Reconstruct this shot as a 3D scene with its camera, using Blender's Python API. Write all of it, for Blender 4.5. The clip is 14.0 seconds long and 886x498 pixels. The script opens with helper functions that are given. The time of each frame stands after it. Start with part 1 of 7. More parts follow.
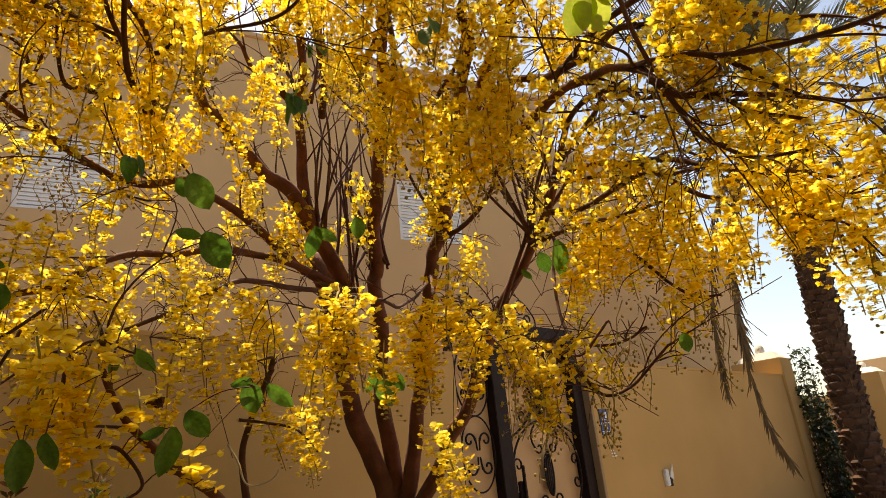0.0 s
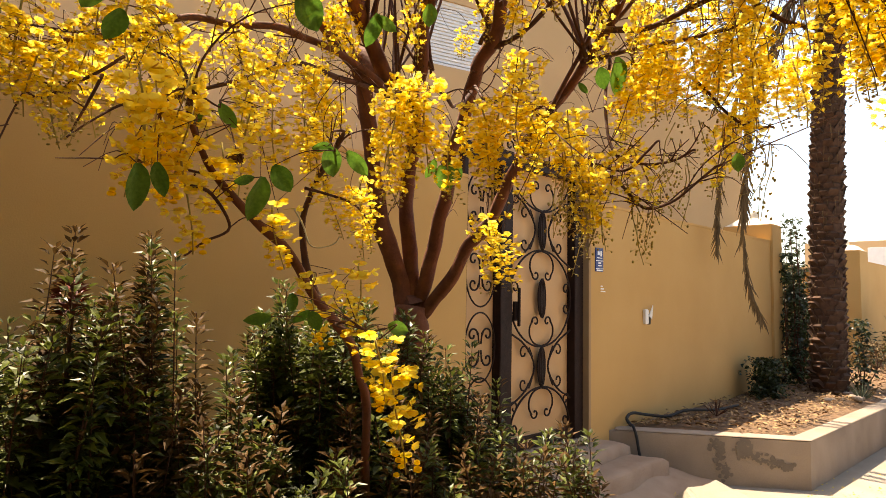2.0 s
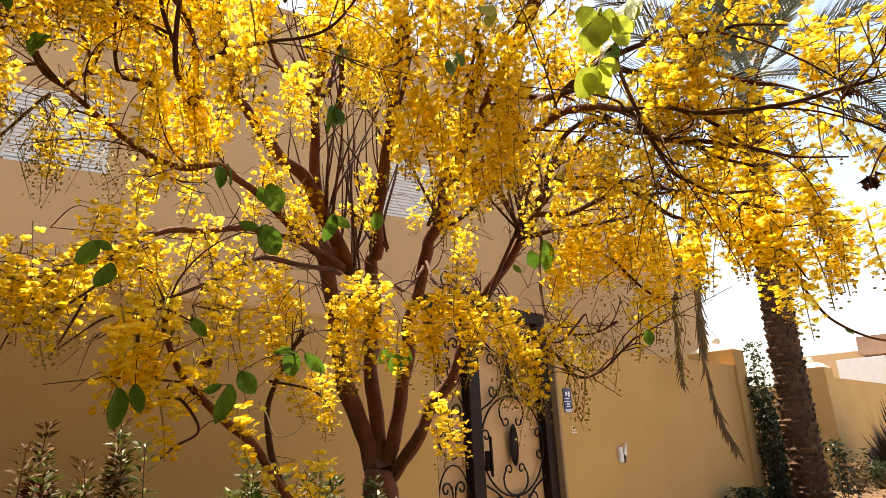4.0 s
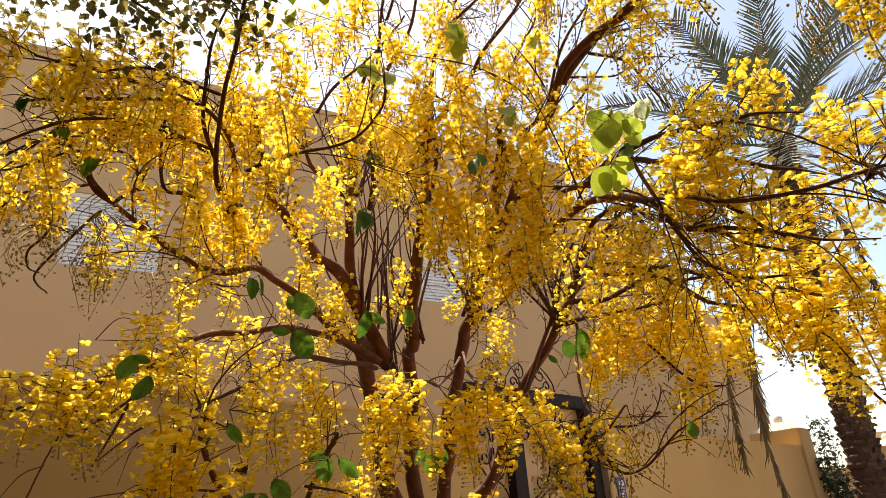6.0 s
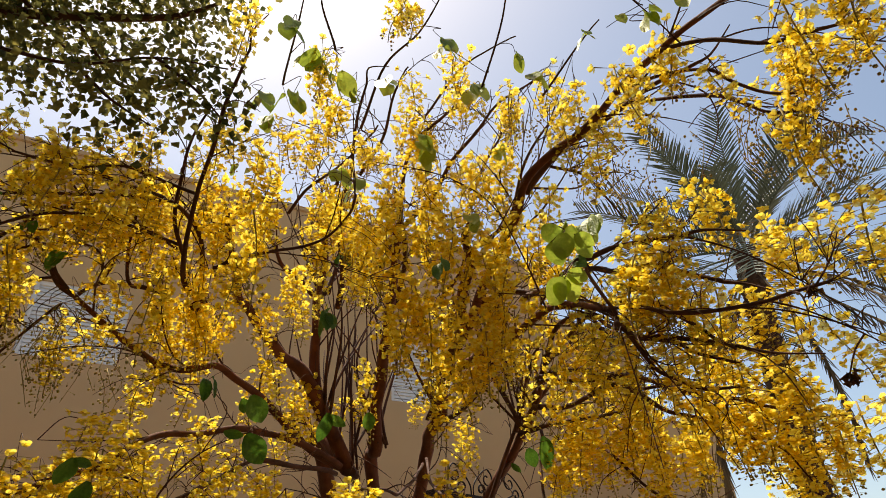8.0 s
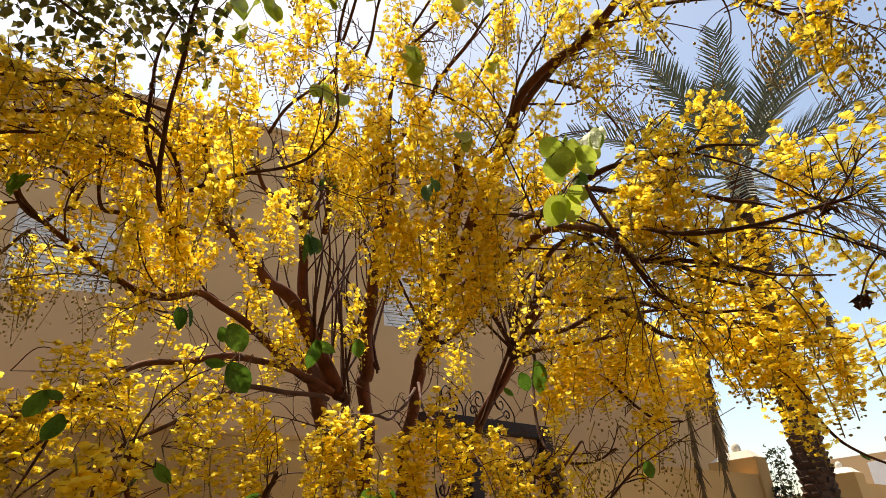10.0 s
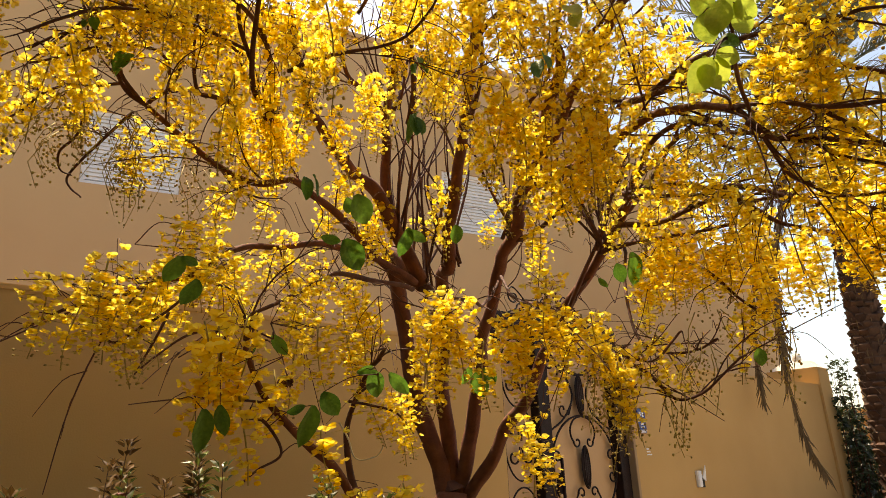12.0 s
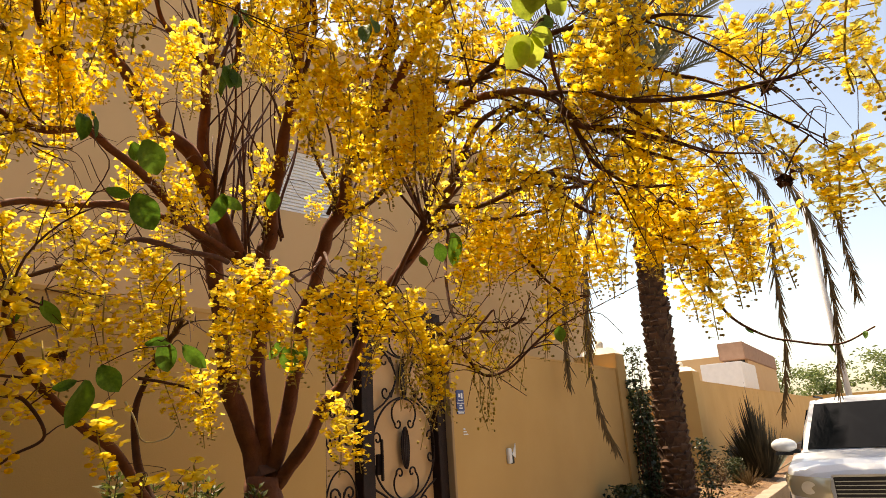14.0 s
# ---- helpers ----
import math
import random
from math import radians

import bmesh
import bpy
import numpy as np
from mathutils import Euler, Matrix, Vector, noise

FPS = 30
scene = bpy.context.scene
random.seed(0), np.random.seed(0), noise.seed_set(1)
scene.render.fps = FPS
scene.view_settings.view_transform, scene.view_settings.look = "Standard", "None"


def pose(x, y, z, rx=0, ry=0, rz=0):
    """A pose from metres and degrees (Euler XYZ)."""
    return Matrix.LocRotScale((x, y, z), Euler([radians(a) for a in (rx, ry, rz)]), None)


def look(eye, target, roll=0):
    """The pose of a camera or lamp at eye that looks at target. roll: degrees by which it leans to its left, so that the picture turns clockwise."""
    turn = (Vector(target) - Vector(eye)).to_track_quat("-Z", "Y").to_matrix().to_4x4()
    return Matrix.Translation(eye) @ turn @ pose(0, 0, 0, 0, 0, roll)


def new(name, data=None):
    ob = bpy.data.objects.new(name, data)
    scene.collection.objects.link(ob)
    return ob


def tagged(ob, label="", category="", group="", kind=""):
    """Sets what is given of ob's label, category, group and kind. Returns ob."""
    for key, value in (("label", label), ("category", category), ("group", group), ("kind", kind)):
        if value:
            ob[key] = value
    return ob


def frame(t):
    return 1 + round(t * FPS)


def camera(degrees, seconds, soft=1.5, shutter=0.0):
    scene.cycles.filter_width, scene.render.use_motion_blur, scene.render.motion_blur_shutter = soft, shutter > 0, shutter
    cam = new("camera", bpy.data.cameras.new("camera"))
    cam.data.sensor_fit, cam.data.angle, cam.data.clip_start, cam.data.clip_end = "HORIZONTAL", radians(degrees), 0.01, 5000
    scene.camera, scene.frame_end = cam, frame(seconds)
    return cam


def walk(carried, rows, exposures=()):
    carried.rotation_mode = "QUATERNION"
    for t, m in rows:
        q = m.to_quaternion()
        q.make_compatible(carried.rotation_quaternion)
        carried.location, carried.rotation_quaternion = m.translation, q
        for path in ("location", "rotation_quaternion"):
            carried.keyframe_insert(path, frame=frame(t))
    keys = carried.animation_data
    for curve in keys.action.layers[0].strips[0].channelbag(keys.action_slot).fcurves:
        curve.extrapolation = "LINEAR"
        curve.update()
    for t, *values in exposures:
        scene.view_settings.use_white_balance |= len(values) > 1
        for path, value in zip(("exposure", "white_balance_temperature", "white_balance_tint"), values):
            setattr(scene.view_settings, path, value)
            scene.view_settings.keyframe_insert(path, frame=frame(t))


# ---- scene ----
cam = camera(70.5, 14.0, soft=0.65)
PATH = [
    (0, (-4.304, -2.931, 1.224), (-2.982, -1.584, 1.885), -5.8),
    (0.5, (-4.281, -2.85, 1.193), (-3.017, -1.368, 1.649), -5.4),
    (1, (-4.27, -2.796, 1.167), (-3.001, -1.314, 1.608), -3.3),
    (1.5, (-4.33, -2.826, 1.135), (-3.021, -1.348, 1.45), -0.2),
    (2, (-4.446, -2.858, 1.119), (-3.055, -1.43, 1.273), 1.1),
    (2.5, (-4.487, -2.856, 1.146), (-3.061, -1.455, 1.202), -0.5),
    (3, (-4.515, -2.941, 1.181), (-3.051, -1.626, 1.536), -2.4),
    (3.5, (-4.524, -2.989, 1.2), (-3.083, -1.703, 1.718), -2.7),
    (4, (-4.543, -3.044, 1.209), (-3.143, -1.736, 1.784), -2.9),
    (6.5, (-4.538, -3.108, 1.239), (-3.354, -1.832, 2.224), -4.5),
    (7, (-4.564, -3.135, 1.214), (-3.422, -1.953, 2.353), -3.4),
    (9.5, (-4.476, -3.088, 1.28), (-3.13, -1.936, 2.209), -5.3),
    (10, (-4.475, -3.073, 1.27), (-3.164, -1.85, 2.156), -4.7),
    (10.5, (-4.498, -3.058, 1.257), (-3.241, -1.747, 2.096), -4.6),
    (11, (-4.532, -3.007, 1.247), (-3.34, -1.613, 2.044), -3.6),
    (11.5, (-4.543, -2.961, 1.238), (-3.315, -1.538, 1.921), -3.4),
    (12, (-4.537, -2.941, 1.23), (-3.277, -1.522, 1.86), -2.0),
    (12.5, (-4.527, -2.933, 1.22), (-3.217, -1.523, 1.765), -1.7),
    (13, (-4.525, -2.926, 1.216), (-3.215, -1.503, 1.723), -1.7),
    (13.5, (-4.495, -2.922, 1.214), (-3.044, -1.672, 1.79), -2.1),
    (14, (-4.467, -2.938, 1.209), (-2.858, -1.894, 1.774), -3.6),
]
walk(cam, [(t, look(eye, target, roll)) for t, eye, target, roll in PATH], [(0, 0.84, 8500, 12), (0.5, 1.08, 8350, 12), (1, 1.45, 8200, 12), (1.5, 1.43, 8200, 12), (2.5, 1.65, 8200, 12), (3, 1.67, 8200, 12), (4, 1.42, 8200, 12), (6.5, 0.87, 7750, 11), (7, 0.52, 7650, 10), (9.5, 0.34, 7450, 7), (10, 0.72, 7650, 9), (10.5, 0.84, 8150, 10), (11.5, 0.99, 8450, 12), (12.5, 1.14, 8700, 12), (14, 1.07, 8900, 13)])

# ---- world, sun, exposure ----
SUN_UP, SUN_ROUND = radians(70), radians(8)
world = bpy.data.worlds.new("sky")
scene.world = world
world.use_nodes = True
wt = world.node_tree
sky = wt.nodes.new("ShaderNodeTexSky")
sky.sky_type = "NISHITA"
sky.sun_disc = False
sky.sun_elevation, sky.sun_rotation = SUN_UP, SUN_ROUND
sky.air_density, sky.dust_density, sky.ozone_density = 1.0, 1.7, 0.9
wt.links.new(sky.outputs[0], wt.nodes["Background"].inputs[0])
wt.nodes["Background"].inputs[1].default_value = 0.145
sun = new("sun", bpy.data.lights.new("sun", "SUN"))
sun.data.energy, sun.data.angle, sun.data.color = 5.0, radians(0.6), (1.0, 0.94, 0.84)
toward = Vector((math.sin(SUN_ROUND) * math.cos(SUN_UP), math.cos(SUN_ROUND) * math.cos(SUN_UP), math.sin(SUN_UP)))
sun.matrix_world = look(toward * 30, (0, 0, 0))


# ---- materials ----
def surface(name, a, b, scale=6.0, rough=0.85, bump=0.25, fine=90.0, metal=0.0, through_light=0.0, island=0.0, spec=0.4, per_object=0.0, bump_dist=0.01):
    """Two tones mixed by coarse and fine noise, with relief; through_light adds light that passes through thin leaves."""
    m = bpy.data.materials.new(name)
    m.use_nodes = True
    nt = m.node_tree
    nd, lk = nt.nodes, nt.links
    bsdf = nd["Principled BSDF"]
    co = nd.new("ShaderNodeTexCoord")
    n1, n2 = nd.new("ShaderNodeTexNoise"), nd.new("ShaderNodeTexNoise")
    n1.inputs["Scale"].default_value, n1.inputs["Detail"].default_value = scale, 6
    n2.inputs["Scale"].default_value, n2.inputs["Detail"].default_value = fine, 4
    for n in (n1, n2):
        lk.new(co.outputs["Object"], n.inputs["Vector"])
    mixn = nd.new("ShaderNodeMath")
    mixn.operation = "MULTIPLY_ADD"
    mixn.inputs[1].default_value = 0.4
    lk.new(n2.outputs[0], mixn.inputs[0])
    half = nd.new("ShaderNodeMath")
    half.operation = "MULTIPLY_ADD"
    half.inputs[1].default_value, half.inputs[2].default_value = 1.5, -0.45
    lk.new(n1.outputs[0], half.inputs[0])
    lk.new(half.outputs[0], mixn.inputs[2])
    fac = mixn.outputs[0]
    if island or per_object:
        src = nd.new("ShaderNodeNewGeometry" if island else "ShaderNodeObjectInfo")
        extra = nd.new("ShaderNodeMath")
        extra.operation = "MULTIPLY_ADD"
        extra.inputs[1].default_value = island or per_object
        lk.new(src.outputs["Random Per Island" if island else "Random"], extra.inputs[0])
        shift = nd.new("ShaderNodeMath")
        shift.operation = "SUBTRACT"
        shift.inputs[1].default_value = (island or per_object) / 2
        lk.new(fac, shift.inputs[0])
        lk.new(shift.outputs[0], extra.inputs[2])
        fac = extra.outputs[0]
    ramp = nd.new("ShaderNodeMix")
    ramp.data_type = "RGBA"
    ramp.clamp_factor = True
    ramp.inputs[6].default_value, ramp.inputs[7].default_value = (*a, 1), (*b, 1)
    lk.new(fac, ramp.inputs[0])
    lk.new(ramp.outputs[2], bsdf.inputs["Base Color"])
    bsdf.inputs["Roughness"].default_value, bsdf.inputs["Metallic"].default_value = rough, metal
    bsdf.inputs["Specular IOR Level"].default_value = spec
    if bump:
        bp = nd.new("ShaderNodeBump")
        bp.inputs["Strength"].default_value, bp.inputs["Distance"].default_value = bump, bump_dist
        lk.new(mixn.outputs[0], bp.inputs["Height"])
        lk.new(bp.outputs[0], bsdf.inputs["Normal"])
    if through_light:
        tr, mx = nd.new("ShaderNodeBsdfTranslucent"), nd.new("ShaderNodeMixShader")
        lk.new(ramp.outputs[2], tr.inputs[0])
        mx.inputs[0].default_value = through_light
        lk.new(bsdf.outputs[0], mx.inputs[1])
        lk.new(tr.outputs[0], mx.inputs[2])
        lk.new(mx.outputs[0], nd["Material Output"].inputs[0])
    return m


STUCCO = surface("beige_stucco", (0.465, 0.275, 0.094), (0.565, 0.350, 0.135), 1.3, 0.92, 0.5, 160, bump_dist=0.004)
HOUSE = surface("house_stucco", (0.50, 0.325, 0.165), (0.58, 0.385, 0.205), 0.8, 0.92, 0.4, 140, bump_dist=0.004)
REVEAL = surface("brown_trim_paint", (0.30, 0.19, 0.10), (0.38, 0.25, 0.13), 4, 0.8)
SHEET = surface("tan_gate_sheet", (0.50, 0.29, 0.13), (0.58, 0.36, 0.18), 2.5, 0.6, 0.1, 60)
IRON = surface("dark_wrought_iron", (0.010, 0.005, 0.004), (0.026, 0.011, 0.008), 20, 0.6, 0.3, 200, spec=0.2)
CONCRETE = surface("bed_concrete", (0.19, 0.143, 0.106), (0.37, 0.29, 0.222), 2.2, 0.9, 0.5, 120)
CAP = surface("whitewashed_concrete", (0.55, 0.50, 0.42), (0.72, 0.67, 0.58), 5, 0.9, 0.5, 120)
SAND = surface("dusty_paving", (0.21, 0.17, 0.125), (0.36, 0.30, 0.235), 1.6, 0.95, 0.4, 50)
STEPS = surface("brown_stained_concrete", (0.26, 0.165, 0.105), (0.42, 0.30, 0.215), 4, 0.95, 0.6, 90)
DARK_CONCRETE = surface("dark_concrete", (0.09, 0.07, 0.057), (0.20, 0.16, 0.125), 4, 0.8, 0.3, 90)
SOIL = surface("soil_with_litter", (0.07, 0.04, 0.022), (0.22, 0.125, 0.065), 9, 0.95, 0.9, 60, bump_dist=0.03)
LITTER = surface("dry_leaf_litter", (0.13, 0.065, 0.03), (0.42, 0.27, 0.13), 20, 0.9, 0, 60, island=0.9)
BARK = surface("red_brown_bark", (0.065, 0.019, 0.009), (0.20, 0.064, 0.027), 14, 0.85, 0.7, 110, bump_dist=0.008)
TWIG = surface("twig_bark", (0.042, 0.014, 0.008), (0.13, 0.047, 0.024), 20, 0.8, 0.3)
PETAL = surface("yellow_petal", (0.99, 0.67, 0.037), (0.995, 0.875, 0.16), 3.0, 0.6, 0, 40, through_light=0.80, island=0.9, spec=0.2)
pt = PETAL.node_tree
veil, thin_mix = pt.nodes.new("ShaderNodeBsdfTransparent"), pt.nodes.new("ShaderNodeMixShader")
veil.inputs[0].default_value = (1.0, 0.87, 0.38, 1)
thin_mix.inputs[0].default_value = 0.30
pt.links.new(pt.nodes["Material Output"].inputs[0].links[0].from_socket, thin_mix.inputs[1])
pt.links.new(veil.outputs[0], thin_mix.inputs[2])
pt.links.new(thin_mix.outputs[0], pt.nodes["Material Output"].inputs[0])
STALK = surface("flower_stalk", (0.40, 0.32, 0.05), (0.24, 0.15, 0.04), 20, 0.7, 0, 60, island=0.8)
STAMEN = surface("brown_stamen", (0.42, 0.21, 0.025), (0.70, 0.46, 0.06), 20, 0.7, 0, 60, island=0.8)
BUD = surface("yellow_green_bud", (0.50, 0.38, 0.06), (0.26, 0.17, 0.045), 20, 0.6, 0, 60, island=0.9)
LEAF = surface("green_leaf", (0.05, 0.125, 0.014), (0.125, 0.25, 0.03), 9, 0.5, 0.2, 60, through_light=0.38, per_object=0.7, spec=0.3)
YOUNG = surface("young_leaf", (0.30, 0.42, 0.05), (0.50, 0.55, 0.08), 9, 0.42, 0.2, 60, through_light=0.5, per_object=0.7)
HEDGE = surface("glossy_hedge_leaf", (0.012, 0.017, 0.004), (0.15, 0.175, 0.03), 6, 0.42, 0, 40, through_light=0.25, island=0.9, spec=0.26)
HEDGE_DRY = surface("dry_hedge_leaf", (0.05, 0.024, 0.007), (0.14, 0.075, 0.024), 6, 0.6, 0, 40, through_light=0.2, island=0.9, spec=0.12)
DARKLEAF = surface("dark_round_leaf", (0.05, 0.065, 0.02), (0.30, 0.26, 0.07), 6, 0.4, 0, 40, through_light=0.5, island=0.9)
PALMBARK = surface("palm_bark", (0.038, 0.018, 0.011), (0.12, 0.062, 0.036), 12, 0.95, 0.8, 80, per_object=0.6, bump_dist=0.01)
FROND = surface("palm_frond", (0.045, 0.06, 0.04), (0.11, 0.13, 0.085), 6, 0.5, 0, 40, through_light=0.12, island=0.7)
DRYFROND = surface("dry_palm_frond", (0.07, 0.042, 0.018), (0.19, 0.12, 0.05), 6, 0.8, 0, 40, through_light=0.15, island=0.7)
IVY = surface("creeper_leaf", (0.012, 0.020, 0.007), (0.055, 0.075, 0.022), 6, 0.4, 0, 40, through_light=0.2, island=0.9)
WHITE = surface("white_slat_paint", (0.66, 0.65, 0.64), (0.76, 0.75, 0.74), 5, 0.6, 0.05)
CARPAINT = surface("white_car_paint", (0.50, 0.52, 0.55), (0.58, 0.60, 0.63), 2, 0.22, 0, 60, spec=0.6)
RUBBER = surface("black_rubber", (0.015, 0.015, 0.015), (0.03, 0.03, 0.03), 10, 0.8, 0.1)
BLUE = surface("blue_enamel", (0.012, 0.035, 0.16), (0.02, 0.05, 0.22), 10, 0.4, 0.05)
INK = surface("white_enamel", (0.70, 0.72, 0.75), (0.78, 0.80, 0.82), 10, 0.5, 0)
STEEL = surface("dull_chrome", (0.5, 0.5, 0.5), (0.62, 0.62, 0.62), 10, 0.3, 0.05, metal=0.9)
GREENS = surface("far_foliage", (0.06, 0.10, 0.03), (0.18, 0.22, 0.07), 2, 0.8, 0, 20, through_light=0.2, island=0.9)
DARKBRUSH = surface("dark_dry_blades", (0.014, 0.012, 0.006), (0.045, 0.035, 0.018), 6, 0.7, 0, 40, island=0.9)
TERRA = surface("brown_roof_slab", (0.26, 0.15, 0.10), (0.36, 0.22, 0.15), 3, 0.9, 0.3)
POLE = surface("grey_pole", (0.35, 0.35, 0.36), (0.45, 0.45, 0.46), 6, 0.6, 0.1)
GLASS = bpy.data.materials.new("car_glass")
GLASS.use_nodes = True
gb = GLASS.node_tree.nodes["Principled BSDF"]
gb.inputs["Base Color"].default_value, gb.inputs["Roughness"].default_value = (0.004, 0.005, 0.006, 1), 0.05
gb.inputs["Specular IOR Level"].default_value = 0.12
LAMPGLASS = bpy.data.materials.new("headlight_glass")
LAMPGLASS.use_nodes = True
gb = LAMPGLASS.node_tree.nodes["Principled BSDF"]
gb.inputs["Base Color"].default_value, gb.inputs["Roughness"].default_value = (0.52, 0.47, 0.34, 1), 0.18
gb.inputs["Metallic"].default_value = 0.5


# ---- mesh helpers ----
def link_mesh(name, me, mats, parent=None, label="", smooth=False):
    for m in mats if isinstance(mats, (list, tuple)) else [mats]:
        me.materials.append(m)
    ob = new(name, me)
    if smooth:
        for p in me.polygons:
            p.use_smooth = True
    if parent is not None:
        ob.parent = parent
    if label:
        ob["label"] = label
    return ob


def part(name, bm, mat, parent=None, label="", smooth=False):
    me = bpy.data.meshes.new(name)
    bmesh.ops.recalc_face_normals(bm, faces=bm.faces)
    bm.to_mesh(me)
    bm.free()
    return link_mesh(name, me, mat, parent, label, smooth)


def raw(name, verts, faces, mats, parent=None, label="", index=None, smooth=False):
    me = bpy.data.meshes.new(name)
    me.from_pydata([tuple(v) for v in verts], [], [tuple(f) for f in faces])
    if index is not None:
        me.polygons.foreach_set("material_index", np.asarray(index, dtype=np.int32))
    me.update()
    return link_mesh(name, me, mats, parent, label, smooth)


def empty(name, at, label, category, group="", kind=""):
    ob = new(name)
    ob.location = at
    return tagged(ob, label, category, group, kind)


def box(bm, x0, x1, y0, y1, z0, z1, bev=0.0):
    vs = [bm.verts.new((x, y, z)) for x in (x0, x1) for y in (y0, y1) for z in (z0, z1)]
    fs = [bm.faces.new([vs[i] for i in f]) for f in ((0, 1, 3, 2), (4, 6, 7, 5), (0, 4, 5, 1), (2, 3, 7, 6), (0, 2, 6, 4), (1, 5, 7, 3))]
    if bev:
        es = list({e for f in fs for e in f.edges})
        bmesh.ops.bevel(bm, geom=es, offset=bev, segments=2, affect="EDGES")
    return vs


def prism(bm, ring, z0, z1):
    """An upright solid over a plan outline."""
    lo = [bm.verts.new((x, y, z0)) for x, y in ring]
    hi = [bm.verts.new((x, y, z1)) for x, y in ring]
    n = len(ring)
    bm.faces.new(lo)
    bm.faces.new(hi)
    for i in range(n):
        bm.faces.new((lo[i], lo[(i + 1) % n], hi[(i + 1) % n], hi[i]))


def smoothed(points, steps=5):
    """A Catmull-Rom line through the points."""
    p = [Vector(q) for q in points]
    p = [p[0] * 2 - p[1]] + p + [p[-1] * 2 - p[-2]]
    out = []
    for i in range(1, len(p) - 2):
        for k in range(steps):
            t = k / steps
            out.append(0.5 * ((2 * p[i]) + (p[i + 1] - p[i - 1]) * t + (2 * p[i - 1] - 5 * p[i] + 4 * p[i + 1] - p[i + 2]) * t * t + (3 * p[i] - p[i - 1] - 3 * p[i + 1] + p[i + 2]) * t ** 3))
    out.append(p[-2])
    return out


def tube(line, r0, r1, sides=8, wob=0.0):
    """Vertices and faces of a tapering round stem along a line."""
    vs, fs = [], []
    n = len(line)
    side = None
    for i, c in enumerate(line):
        way = (line[min(i + 1, n - 1)] - line[max(i - 1, 0)]).normalized()
        if side is None:
            side = way.orthogonal().normalized()
        side = (side - way * side.dot(way)).normalized()
        other = way.cross(side)
        r = r0 + (r1 - r0) * i / (n - 1)
        for k in range(sides):
            a = 2 * math.pi * k / sides
            q = r * (1 + (wob * noise.noise(c * 9 + Vector((math.cos(a), math.sin(a), 0))) if wob else 0))
            vs.append(c + side * (q * math.cos(a)) + other * (q * math.sin(a)))
    for i in range(n - 1):
        for k in range(sides):
            fs.append((i * sides + k, i * sides + (k + 1) % sides, (i + 1) * sides + (k + 1) % sides, (i + 1) * sides + k))
    fs.append(tuple(range((n - 1) * sides, n * sides)))
    fs.append(tuple(reversed(range(sides))))
    return vs, fs


class Heap:
    """Gathers many small pieces into one mesh."""

    def __init__(self):
        self.v, self.f, self.m = [], [], []

    def add(self, vs, fs, mat=0):
        o = len(self.v)
        self.v.extend(vs)
        self.f.extend(tuple(i + o for i in f) for f in fs)
        self.m.extend([mat] * len(fs))

    def make(self, name, mats, parent=None, label="", smooth=False):
        return raw(name, self.v, self.f, mats, parent, label, self.m, smooth)


rng = random.Random(7)


def aim(way, spin=0.0):
    """A turn that takes +y to the way given."""
    q = Vector(way).to_track_quat("Y", "Z").to_matrix()
    return q @ Matrix.Rotation(spin, 3, "Y")


def blade(length, width, bend=0.15, fold=0.12):
    """A small pointed leaf from the origin along +y."""
    h = width / 2
    return [Vector((0, 0, 0)), Vector((-h, length * 0.45, fold * width)), Vector((h, length * 0.45, fold * width)), Vector((0, length * 0.5, -bend * 0.2 * length)), Vector((0, length, -bend * length))], [(0, 3, 1), (0, 2, 3), (1, 3, 4), (3, 2, 4)]


def placed(vs, turn, at, size=1.0):
    at = Vector(at)
    return [turn @ (v * size) + at for v in vs]


# ---- ground ----
STREET, LANDING = -0.35, 0.0
bm = bmesh.new()
n = 60
grid = {}
for i in range(n + 1):
    for j in range(n + 1):
        x, y = ((2 * i / n - 1) ** 3) * 300 + 2, ((2 * j / n - 1) ** 3) * 300 - 3
        grid[i, j] = bm.verts.new((x, y, STREET + 0.012 * noise.noise(Vector((x * 1.5, y * 1.5, 0)))))
for i in range(n):
    for j in range(n):
        bm.faces.new((grid[i, j], grid[i + 1, j], grid[i + 1, j + 1], grid[i, j + 1]))
tagged(part("ground", bm, SAND, smooth=True), "sunlit dusty light concrete street", "street", kind="structure")

